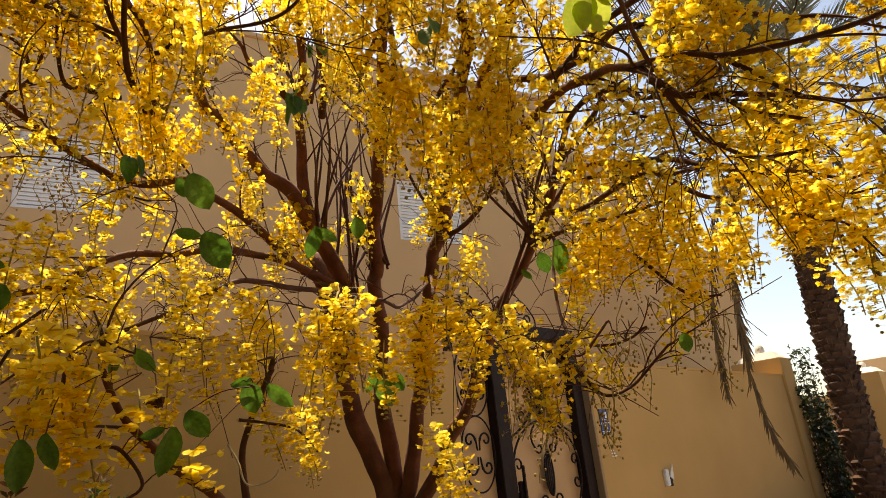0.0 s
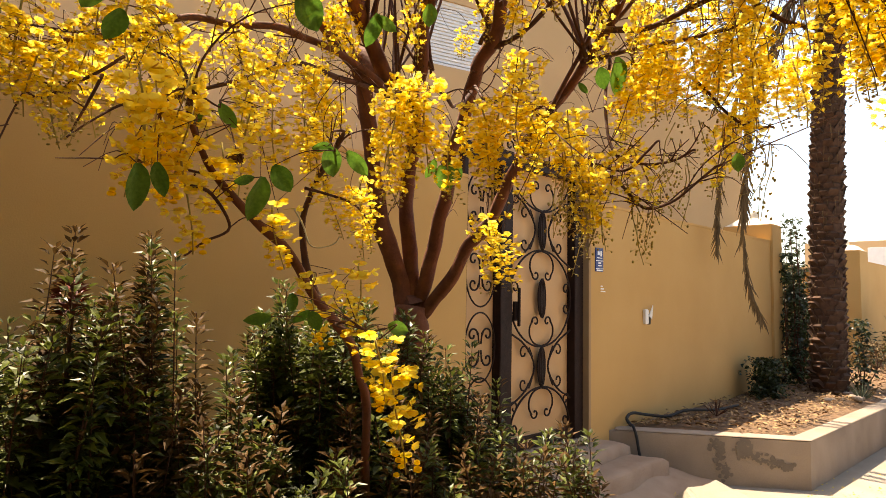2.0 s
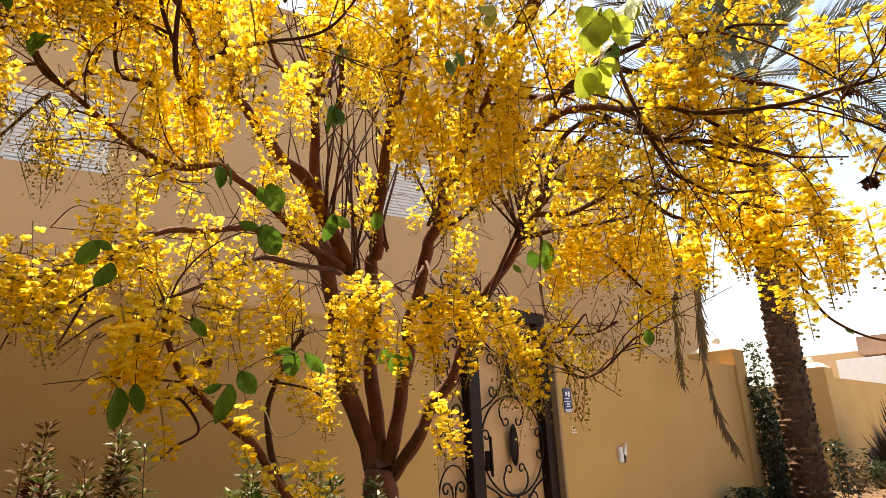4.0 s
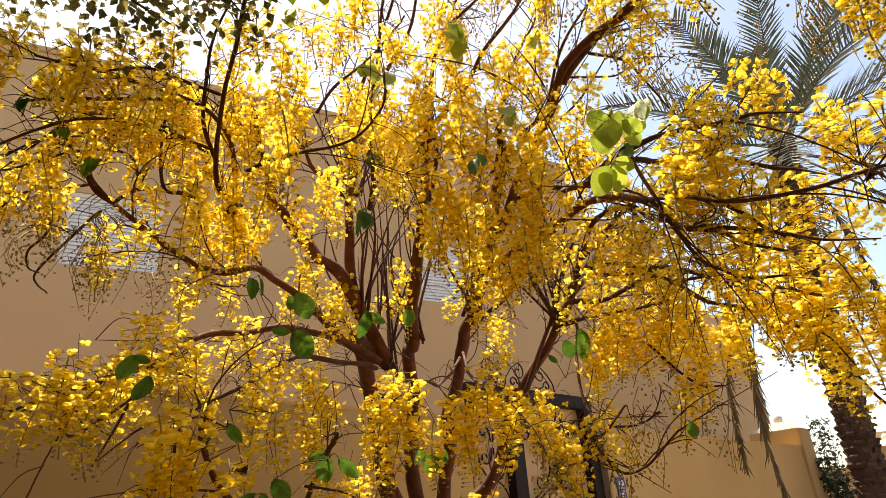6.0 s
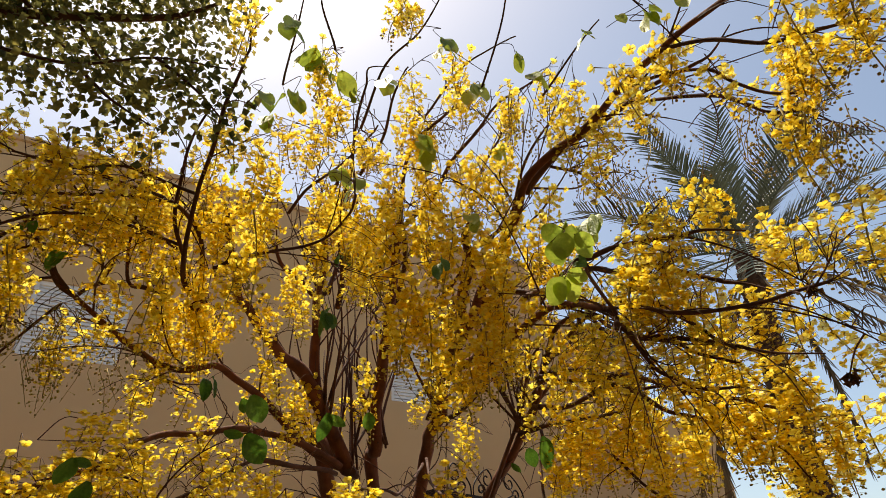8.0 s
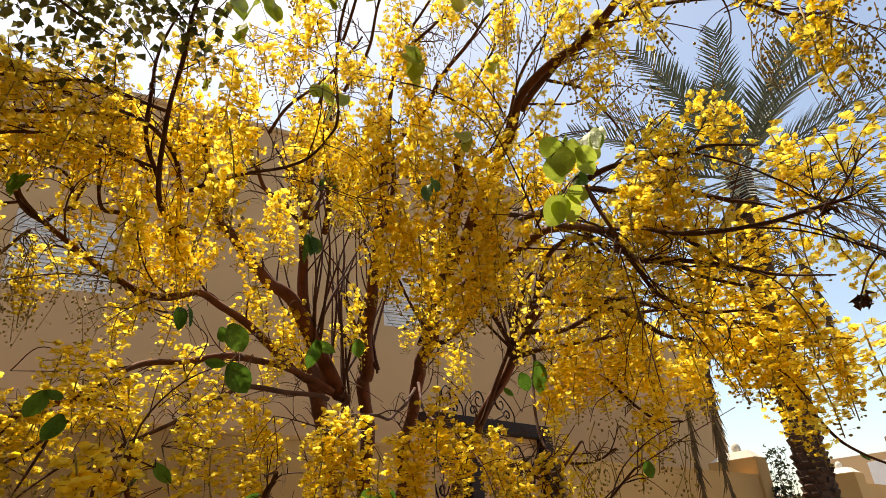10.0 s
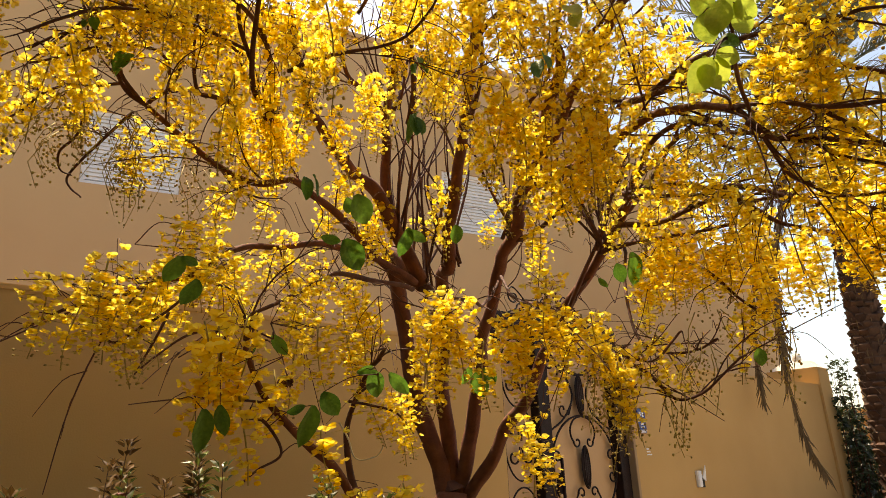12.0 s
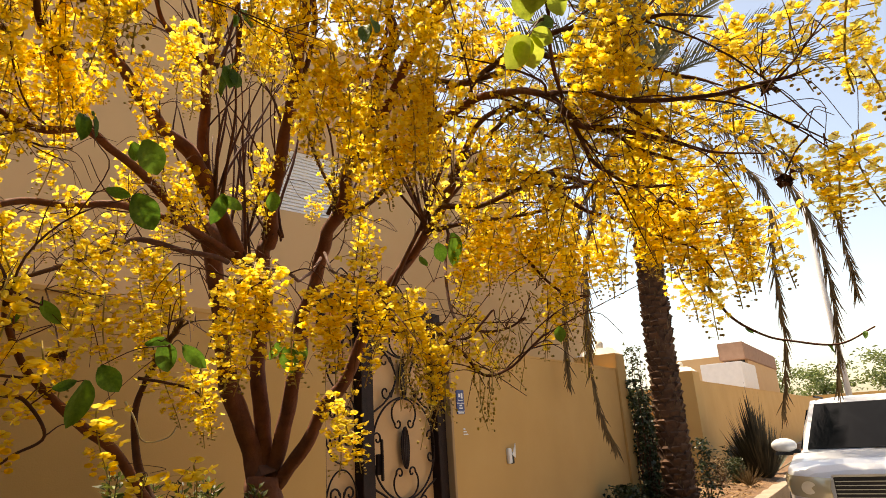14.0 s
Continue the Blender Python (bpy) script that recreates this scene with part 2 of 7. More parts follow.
# landing and step before the gate
def worn_slab(name, x0, x1, y0, y1, z0, z1, skew, label, category):
    """A slab with rounded, uneven worn edges; skew leans its right end over towards the bed."""
    bm = bmesh.new()
    nx, ny = 40, 8
    g = {}
    for i in range(nx + 1):
        for j in range(ny + 1):
            x, y = x0 + (x1 - x0) * i / nx, y0 + (y1 - y0) * j / ny
            x += skew * (y1 - y) / (y1 - y0) * i / nx
            lip = max(0, 1 - j / 1.2) ** 2 * 0.02 + max(0, 1 - (nx - i) / 1.5) ** 2 * 0.015
            wear = 0.006 * noise.noise(Vector((x * 3, y * 5, z1 * 9))) + 0.006 * noise.noise(Vector((x * 11, y * 11, 0)))
            g[i, j] = bm.verts.new((x, y + (0.03 * noise.noise(Vector((x * 2.4, 0, z1))) if j == 0 else 0), z1 - lip + wear))
    for i in range(nx):
        for j in range(ny):
            bm.faces.new((g[i, j], g[i + 1, j], g[i + 1, j + 1], g[i, j + 1]))
    rim = [g[i, 0] for i in range(nx + 1)] + [g[nx, j] for j in range(1, ny + 1)]
    low = [bm.verts.new((v.co.x + 0.012 * noise.noise(v.co * 7), v.co.y - 0.01, z0)) for v in rim]
    for k in range(len(rim) - 1):
        bm.faces.new((low[k], low[k + 1], rim[k + 1], rim[k]))
    return tagged(part(name, bm, STEPS, smooth=True), label, category, kind="structure")


landing = worn_slab("landing", -1.75, 0.16, -0.21, 0.3, -0.16, -0.03, 0.16, "worn concrete landing at the iron gate", "landing")
worn_slab("step", -1.75, 0.36, -0.46, -0.15, STREET, -0.125, 0.1, "worn concrete step below the landing", "step")
bm = bmesh.new()
g = {}
for i in range(41):
    for j in range(13):
        x, y = -1.75 + 2.75 * i / 40, -0.40 - 0.5 * j / 12
        x = min(x, 0.36 - 0.66 * y)
        g[i, j] = bm.verts.new((x, y, STREET - 0.012 + 0.13 * (1 - j / 12) ** 1.5 + 0.035 * noise.noise(Vector((x * 4, y * 4, 3)))))
for i in range(40):
    for j in range(12):
        bm.faces.new((g[i, j + 1], g[i + 1, j + 1], g[i + 1, j], g[i, j]))
tagged(part("pavement_apron", bm, STEPS, smooth=True), "brown dirt-stained concrete slope below the step", "pavement", kind="structure")

# broken paving slabs heaved up at the edge of the street
def heaved_slab(ring, z, tilt):
    bm = bmesh.new()
    prism(bm, ring, STREET - 0.05, z)
    mid = Vector((sum(p[0] for p in ring) / len(ring), sum(p[1] for p in ring) / len(ring), 0))
    for v in bm.verts:
        if v.co.z > STREET:
            v.co.z += tilt[0] * (v.co.x - mid.x) + tilt[1] * (v.co.y - mid.y) + 0.02 * noise.noise(v.co * 6)
        else:
            v.co.x += 0.5 * (v.co.x - mid.x)
            v.co.y += 0.5 * (v.co.y - mid.y)
    bmesh.ops.bevel(bm, geom=list(bm.edges), offset=0.022, segments=3, affect="EDGES")
    bmesh.ops.triangulate(bm, faces=[f for f in bm.faces if len(f.verts) > 4])
    bmesh.ops.subdivide_edges(bm, edges=list(bm.edges), cuts=1)
    for v in bm.verts:
        v.co += Vector((noise.noise(v.co * 9), noise.noise(v.co * 9 + Vector((5, 0, 0))), noise.noise(v.co * 9 + Vector((0, 5, 0))))) * 0.03
    tagged(part("broken_slab", bm, SAND), "heaved broken concrete slab at the street's edge", "paving", "broken slabs", kind="structure")


heaved_slab([(0.06, -0.80), (0.41, -0.86), (0.26, -1.14), (0.44, -1.53), (0.07, -1.57), (-0.11, -1.24), (-0.18, -0.98)], -0.25, (0.05, 0.12))
heaved_slab([(-1.34, -0.69), (-0.94, -0.74), (-0.51, -0.81), (-0.61, -0.97), (-0.95, -0.98), (-1.48, -0.84)], -0.25, (0.0, 0.12))

# the raised planting bed along the wall, right of the gate
BED = [(0.33, 0.0), (1.2, -1.28), (30.0, -1.75), (30.0, 0.0)]
bm = bmesh.new()
prism(bm, BED, STREET, 0.03)
bed = tagged(part("planting_bed", bm, CONCRETE), "grey plastered concrete planting bed along the wall", "planting bed", kind="structure")


def coping(a, b, w, z0, z1, name):
    a, b = Vector((*a, 0)), Vector((*b, 0))
    way = (b - a).normalized()
    side = Vector((-way.y, way.x, 0)) * w
    count = max(1, int((b - a).length / 1.1))
    for k in range(count):
        p, q = a.lerp(b, k / count) + way * 0.004, a.lerp(b, (k + 1) / count) - way * 0.004
        bm = bmesh.new()
        prism(bm, [(p.x, p.y), (q.x, q.y), (q.x + side.x, q.y + side.y), (p.x + side.x, p.y + side.y)], z0, z1 + rng.uniform(-0.004, 0.004))
        bmesh.ops.bevel(bm, geom=list(bm.edges), offset=0.008, segments=1, affect="EDGES")
        part(name, bm, CONCRETE, bed)


coping((0.36, -0.04), (1.2, -1.28), 0.16, 0.031, 0.045, "coping_slab")
coping((1.2, -1.285), (30.0, -1.755), 0.16, 0.031, 0.045, "coping_slab")

# dark irregular blotches on the bed's face, below the coping
h = Heap()
for k in range(240):
    s = rng.random()
    if k % 3 == 0:
        u, z = 0.80 + 0.05 * s + rng.gauss(0, 0.016), 0.02 - 0.34 * s
    elif k % 3 == 1:
        u, z = 0.90 + 0.22 * s + rng.gauss(0, 0.01), -0.10 - 0.10 * s * s + rng.gauss(0, 0.024)
    else:
        u, z = 0.92 + rng.gauss(0, 0.014), 0.02 - 0.13 * s
    r = rng.uniform(0.008, 0.022)
    ring = []
    for q in range(7):
        a = q * 0.8976
        c = Vector((u + r * 0.6 * math.cos(a) * rng.uniform(0.6, 1.2), 0, min(0.03, z + r * math.sin(a) * rng.uniform(0.6, 1.3))))
        ring.append(Vector((c.x - 0.004 - 0.00001 * k, -(c.x - 0.33) * 1.4713 - 0.003, c.z)))
    h.add(ring, [tuple(range(7))])
h.make("dark_blotch", [DARK_CONCRETE], bed, "dark irregular blotches on the bed's face")

# soil in both beds, a gently heaped sheet
def soil_sheet(name, x0, x1, y0, y1, z, label, height=0.05):
    bm = bmesh.new()
    nx, ny = max(4, int((x1 - x0) / 0.15)), max(4, int((y1 - y0) / 0.12))
    nx = min(nx, 160)
    g = {}
    for i in range(nx + 1):
        for j in range(ny + 1):
            x, y = x0 + (x1 - x0) * i / nx, y0 + (y1 - y0) * j / ny
            x = max(x, 0.42 - 0.66 * (y + 0.04)) if x0 > 0 else x
            edge = min(1, 6 * min(i / nx, 1 - i / nx, j / ny - 0.1, 1 - j / ny + 0.3))
            g[i, j] = bm.verts.new((x, y, z + height * edge * (0.6 + noise.noise(Vector((x * 2.3, y * 2.3, 1))))))
    for i in range(nx):
        for j in range(ny):
            bm.faces.new((g[i, j], g[i + 1, j], g[i + 1, j + 1], g[i, j + 1]))
    return tagged(part(name, bm, SOIL, smooth=True), label, "soil", kind="structure")


soil_sheet("soil_by_wall", 0.4, 24, -1.24, -0.01, 0.035, "dry brown soil with leaf litter in the bed")
bm = bmesh.new()
prism(bm, [(-9, -0.002), (-9, -1.75), (-1.95, -1.75), (-1.76, -1.2), (-1.76, -0.002)], STREET, -0.12)
tagged(part("soil_under_hedge", bm, SOIL), "dark shaded soil under the hedge and tree", "soil", kind="structure")
# dark ground added out of view, cuts street light bounced onto the left wall
bm = bmesh.new()
prism(bm, [(-9, -1.752), (-9, -6.8), (-2.2, -6.8), (-1.95, -1.752)], STREET - 0.03, STREET + 0.03)
tagged(part("bounce_cut_ground", bm, SOIL), "dark unseen ground added before the hedge to cut bounced light", "soil", kind="structure")
h = Heap()
for k in range(2600):
    x = 0.6 + (rng.random() ** 1.6) * 8
    y = rng.uniform(-1.1, -0.03)
    if x < 0.55 - 0.66 * y:
        continue
    vs, fs = blade(rng.uniform(0.03, 0.09), rng.uniform(0.012, 0.03), rng.uniform(-0.2, 0.4))
    a = rng.uniform(0, 6.28)
    h.add(placed(vs, aim((math.cos(a), math.sin(a), rng.uniform(-0.1, 0.35)), rng.uniform(-1, 1)), (x, y, rng.uniform(0.06, 0.09))), fs)
tagged(h.make("leaf_litter", [LITTER]), "dry brown fallen leaves on the bed soil", "leaf litter", kind="stuff")
h = Heap()
for k in range(2200):
    x, y = rng.gauss(-0.3, 1.0), -0.45 - abs(rng.gauss(0, 0.7))
    if y > -0.42 or x < -3 or x > 3.2 or (x > 0.5 and y > -1.28 - 0.02):
        continue
    vs, fs = blade(rng.uniform(0.015, 0.03), rng.uniform(0.012, 0.02), 0.1, 0.3)
    a = rng.uniform(0, 6.28)
    h.add(placed(vs, aim((math.cos(a), math.sin(a), 0.1), rng.uniform(-0.6, 0.6)), (x, y, STREET + 0.018)), fs)
tagged(h.make("fallen_petals", [PETAL]), "yellow fallen petals scattered on the paving", "petals", kind="stuff")

# ---- garden wall ----
TOP = 1.945


def wall_run(name, x0, x1, label):
    bm = bmesh.new()
    box(bm, x0, x1, 0.0, 0.2, STREET - 0.05, TOP - 0.03)
    w = tagged(part(name, bm, STUCCO), label, "wall", kind="structure")
    bm = bmesh.new()
    box(bm, x0 - 0.002, x1 + 0.002, -0.006, 0.206, TOP - 0.03, TOP, 0.006)
    part("wall_cap", bm, STUCCO, w)
    return w


wall_run("wall_left_of_gate", -16, -1.44, "beige stucco garden wall in shade")
wall_run("wall_right_of_gate", 0.05, 4.45, "beige stucco garden wall beside the gate")
wall_run("wall_beyond_palm", 9.0, 40, "beige stucco garden wall further along the street")
bm = bmesh.new()
box(bm, 4.45, 9.0, 0.9, 1.1, STREET, TOP - 0.12)
box(bm, 9.002, 9.2, 0.202, 1.1, STREET, TOP - 0.12)
tagged(part("wall_recess", bm, STUCCO), "set back stretch of beige garden wall behind creeper", "wall", kind="structure")


def pillar(x, wide, top):
    e = empty("gate_pillar", (x, 0.15, 0), "beige stucco pillar with a stepped cap and small finial", "pillar", "pillars along the wall")
    bm = bmesh.new()
    box(bm, -wide / 2, wide / 2, -0.18, 0.45, STREET, top, 0.008)
    part("shaft", bm, STUCCO, e)
    bm = bmesh.new()
    lo, hi = wide / 2 - 0.02, wide / 4
    a = [bm.verts.new(p) for p in ((-lo, -0.16, top), (lo, -0.16, top), (lo, 0.43, top), (-lo, 0.43, top))]
    b = [bm.verts.new(p) for p in ((-hi, -0.06, top + 0.10), (hi, -0.06, top + 0.10), (hi, 0.26, top + 0.10), (-hi, 0.26, top + 0.10))]
    bm.faces.new(b)
    for i in range(4):
        bm.faces.new((a[i], a[(i + 1) % 4], b[(i + 1) % 4], b[i]))
    bm.faces.new(a)
    part("cap", bm, CAP, e)
    bm = bmesh.new()
    bmesh.ops.create_uvsphere(bm, u_segments=12, v_segments=8, radius=0.06, matrix=Matrix.Translation((0, 0.1, top + 0.145)) @ Matrix.Diagonal((1, 1, 1.3, 1)))
    part("finial", bm, CAP, e, smooth=True)
    return e


pillar(4.47, 0.36, 2.16)
pillar(9.1, 0.6, 2.12)

# plain unseen walls that close the street behind the walker
bm = bmesh.new()
box(bm, -1.0, 46, -14.2, -14.0, STREET, 2.0)
tagged(part("wall_across_street", bm, STUCCO), "plain beige wall on the far side of the street", "wall", kind="structure")
# tall dark wall added out of view, keeps sky light off the left wall
bm = bmesh.new()
box(bm, -16.0, -1.0, -5.6, -5.3, STREET, 4.6)
box(bm, -1.3, -1.0, -14.0, -5.6, STREET, 4.6)
tagged(part("wall_with_creeper", bm, IVY), "dark unseen wall added to block sky light from the left wall", "wall", kind="structure")
# unseen dark wall of the same height, added at the left end
bm = bmesh.new()
box(bm, -16.3, -16.0, -5.6, 0.0, STREET, 4.6)
tagged(part("wall_end", bm, IVY), "dark unseen wall added at the near end of the street", "wall", kind="structure")

# ---- house ----
HA = radians(-15.6)
HM = Matrix.Translation((-3.4, 4.0, 0)) @ Matrix.Rotation(HA, 4, "Z")
house = empty("house", (0, 0, 0), "two storey beige plastered house with louvred shutters", "house")
house.matrix_world = HM


def house_block(name, u0, u1, z1, openings=()):
    """A wall block whose front lies at v = 0, with openings (u0, u1, z0, z1) cut into its front."""
    bm = bmesh.new()
    us = sorted({u0, u1, *[o[0] for o in openings], *[o[1] for o in openings]})
    zs = sorted({STREET, z1, *[o[2] for o in openings], *[o[3] for o in openings]})
    for i in range(len(us) - 1):
        for k in range(len(zs) - 1):
            um, zm = (us[i] + us[i + 1]) / 2, (zs[k] + zs[k + 1]) / 2
            hole = any(o[0] < um < o[1] and o[2] < zm < o[3] for o in openings)
            v = 0.14 if hole else 0.0
            bm.faces.new([bm.verts.new(p) for p in ((us[i], v, zs[k]), (us[i + 1], v, zs[k]), (us[i + 1], v, zs[k + 1]), (us[i], v, zs[k + 1]))])
    for o in openings:
        for a, b in (((o[0], o[2]), (o[1], o[2])), ((o[1], o[2]), (o[1], o[3])), ((o[1], o[3]), (o[0], o[3])), ((o[0], o[3]), (o[0], o[2]))):
            bm.faces.new([bm.verts.new(p) for p in ((a[0], 0, a[1]), (b[0], 0, b[1]), (b[0], 0.14, b[1]), (a[0], 0.14, a[1]))])
    for a, b in (((u0, 0), (u0, 7)), ((u0, 7), (u1, 7)), ((u1, 7), (u1, 0))):
        bm.faces.new([bm.verts.new(p) for p in ((*a, STREET), (*b, STREET), (*b, z1), (*a, z1))])
    bm.faces.new([bm.verts.new(p) for p in ((u0, 0, z1), (u1, 0, z1), (u1, 7, z1), (u0, 7, z1))])
    bmesh.ops.remove_doubles(bm, verts=bm.verts, dist=0.0005)
    return part(name, bm, HOUSE, house)


WINDOWS = [(-0.02, 0.95, 4.08, 4.95), (4.2, 5.15, 4.08, 4.95)]
house_block("upper_wall", -9.0, 7.0, 6.72, WINDOWS)
house_block("side_wall", 7.0, 8.85, 5.85)
house_block("low_wall", 8.85, 10.45, 4.35)
bm = bmesh.new()
box(bm, -9.03, 7.03, -0.03, 0.2, 6.72, 6.80, 0.01)
part("parapet", bm, HOUSE, house)
for u0, u1, z0, z1 in WINDOWS:
    win = new("window")
    win.parent = house
    win["label"] = "white louvred shutter window"
    for nm, dims in (("frame", (u0, u0 + 0.05, z0, z1)), ("frame", (u1 - 0.05, u1, z0, z1)), ("frame", (u0 + 0.05, u1 - 0.05, z0, z0 + 0.04)), ("frame", (u0 + 0.05, u1 - 0.05, z1 - 0.05, z1))):
        bm = bmesh.new()
        box(bm, dims[0], dims[1], 0.02, 0.1, dims[2], dims[3], 0.004)
        part(nm, bm, WHITE, win)
    k = 0
    z = z0 + 0.055
    while z < z1 - 0.07:
        bm = bmesh.new()
        vs = [bm.verts.new(p) for p in ((u0 + 0.05, 0.03, z), (u1 - 0.05, 0.03, z), (u1 - 0.05, 0.042, z + 0.040), (u0 + 0.05, 0.042, z + 0.040), (u0 + 0.05, 0.05, z - 0.002), (u1 - 0.05, 0.05, z - 0.002), (u1 - 0.05, 0.06, z + 0.042), (u0 + 0.05, 0.06, z + 0.042))]
        for f in ((0, 1, 2, 3), (7, 6, 5, 4), (0, 4, 5, 1), (1, 5, 6, 2), (2, 6, 7, 3), (3, 7, 4, 0)):
            bm.faces.new([vs[i] for i in f])
        part("slat", bm, WHITE, win)
        z += 0.046

# ---- iron gate ----
gate = empty("iron_gate", (0, 0.09, 0), "dark brown wrought iron gate with scrollwork over a tan sheet", "gate")


def gate_bar(name, x0, x1, z0, z1, y0=-0.03, y1=0.03, mat=IRON, label=""):
    bm = bmesh.new()
    box(bm, x0, x1, y0, y1, z0, z1, 0.004)
    return part(name, bm, mat, gate, label)


gate_bar("post", -0.105, 0.015, 0.0, 2.2, -0.04, 0.05)
gate_bar("post", -1.03, -0.90, 0.0, 2.1, -0.04, 0.05)
gate_bar("post", -1.41, -1.37, 0.0, 2.1)
gate_bar("beam", -1.43, -0.106, 2.10, 2.2, -0.04, 0.05)
gate_bar("rail", -0.9, -0.105, 0.02, 0.10)
gate_bar("rail", -1.37, -1.03, 0.02, 0.08)
gate_bar("sheet", -0.9, -0.105, 0.10, 2.10, 0.034, 0.04, SHEET, "tan painted backing sheet")
gate_bar("sheet", -1.37, -1.03, 0.08, 2.10, 0.034, 0.04, SHEET, "tan painted backing sheet")
gate_bar("handle", -0.865, -0.845, 0.92, 1.20, -0.075, -0.055)
gate_bar("lock_box", -0.89, -0.82, 0.96, 1.10, -0.05, -0.03)
gate_bar("threshold", -1.42, 0.03, -0.012, 0.012, -0.12, 0.10, STEPS, "worn stone threshold")


def iron_curve(name, points, r=0.0078, owner=None):
    vs, fs = tube(smoothed([(x, 0.0, z) for x, z in points], 4), r, r, 6)
    return raw(name, vs, fs, IRON, gate if owner is None else owner, smooth=True)


def spiral(cx, cz, size, start, turns, sense):
    """A C-scroll's curl: from the outside in."""
    out = []
    n = 12
    for k in range(n + 1):
        a = start + sense * turns * 2 * math.pi * k / n
        r = size * (1 - 0.78 * k / n)
        out.append((cx + r * math.cos(a), cz + r * math.sin(a)))
    return out


def oval(name, cx, cz, a, b, r=0.006):
    iron_curve(name, [(cx + a * math.cos(t * math.pi / 8), cz + b * math.sin(t * math.pi / 8)) for t in range(17)], r)


def medallion(cx, cz, w=0.055, hgt=0.155):
    e = new("medallion")
    e.parent = gate
    bm = bmesh.new()
    bmesh.ops.create_uvsphere(bm, u_segments=14, v_segments=10, radius=1.0, matrix=Matrix.Translation((cx, -0.004, cz)) @ Matrix.Diagonal((w, 0.012, hgt, 1)))
    part("boss", bm, IRON, e, "cast oval boss", True)
    for s in (-0.6, -0.2, 0.2, 0.6):
        pts = [(cx + s * w * math.cos(t * math.pi / 2), cz + hgt * math.sin(t * math.pi / 2) * 0.98) for t in (-1, -0.5, 0, 0.5, 1)]
        vs, fs = tube(smoothed([(x, -0.013, z) for x, z in pts], 3), 0.005, 0.005, 5)
        raw("rib", vs, fs, IRON, e, smooth=True)


MX, STEP_Z = -0.5, 0.523
for cz in (1.127, 0.081, 2.17):
    lo, hi = max(0.1, cz - 0.37), min(2.1, cz + 0.37)
    pts = [(MX + 0.385 * math.cos(t * math.pi / 12), cz + 0.37 * math.sin(t * math.pi / 12)) for t in range(25)]
    run = []
    for p in pts:
        if 0.1 <= p[1] <= 2.1:
            run.append(p)
        elif len(run) > 1:
            iron_curve("ring", run)
            run = []
        else:
            run = []
    if len(run) > 1:
        iron_curve("ring", run)
    for s in (1, -1):
        # the smaller loop with two inward curls, above and below the boss
        c2 = cz + s * 0.25
        if 0.2 < c2 < 2.0:
            for side in (1, -1):
                loop = [(MX, cz + s * 0.365)] + [(MX + side * 0.15 * math.sin(a), c2 + s * 0.115 * math.cos(a)) for a in (0.6, 1.2, 1.8, 2.3)]
                iron_curve("scroll", loop + spiral(MX + side * 0.075, c2 - s * 0.07, 0.045, 0 if side > 0 else math.pi, 0.9, -s * side), 0.007)
for cz in (1.65, 0.604):
    medallion(MX, cz)
    for side in (1, -1):
        iron_curve("waist", [(MX + side * 0.385, cz + 0.27), (MX + side * 0.2, cz + 0.17), (MX + side * 0.085, cz), (MX + side * 0.2, cz - 0.17), (MX + side * 0.385, cz - 0.27)])
        for s in (1, -1):
            iron_curve("scroll", [(MX + side * 0.11, cz + s * 0.08), (MX + side * 0.15, cz + s * 0.15)] + spiral(MX + side * 0.215, cz + s * 0.115, 0.06, math.pi if side > 0 else 0, 1.0, -s * side), 0.007)
medallion(MX, 1.127)
for cz in (1.127, 0.25, 1.95):
    for side in (1, -1):
        for s in (1, -1):
            if 0.1 < cz + s * 0.06 < 2.0:
                iron_curve("curl", spiral(MX + side * 0.325, cz + s * 0.075, 0.052, 0 if side > 0 else math.pi, 1.0, s * side), 0.007)
SX = -1.2
for cz in (1.78, 1.30, 0.78, 0.33):
    oval("ring", SX, cz, 0.155, 0.24)
    for side in (1, -1):
        for s in (1, -1):
            iron_curve("scroll", [(SX + side * 0.01, cz + s * 0.02), (SX + side * 0.02, cz + s * 0.1)] + spiral(SX + side * 0.075, cz + s * 0.085, 0.052, math.pi if side > 0 else 0, 1.0, -s * side), 0.007)
# crest of scrolls above the beam
for k, cx in enumerate((-1.15, -0.85, -0.55)):
    side = 1 if k % 2 else -1
    iron_curve("crest_scroll", [(cx - side * 0.14, 2.2), (cx - side * 0.13, 2.28), (cx - side * 0.06, 2.36)] + spiral(cx + side * 0.02, 2.34, 0.07, math.pi / 2, 1.1, -side), 0.006)
    iron_curve("crest_scroll", [(cx + side * 0.12, 2.2), (cx + side * 0.02, 2.24)] + spiral(cx - side * 0.05, 2.255, 0.045, 0 if side > 0 else math.pi, 1.0, side), 0.007)
bm = bmesh.new()
box(bm, 0.018, 0.052, -0.004, 0.2, 0.0, 1.92, 0.003)
tagged(part("trim", bm, REVEAL), "brown painted jamb of the gate opening", "trim", kind="structure")

# ---- plate, call box ----
plate = empty("number_plate", (0.17, -0.001, 1.46), "small blue enamel plate with white marks on the wall", "wall plate")
bm = bmesh.new()
box(bm, -0.06, 0.06, -0.008, 0, -0.10, 0.10, 0.003)
part("panel", bm, BLUE, plate)
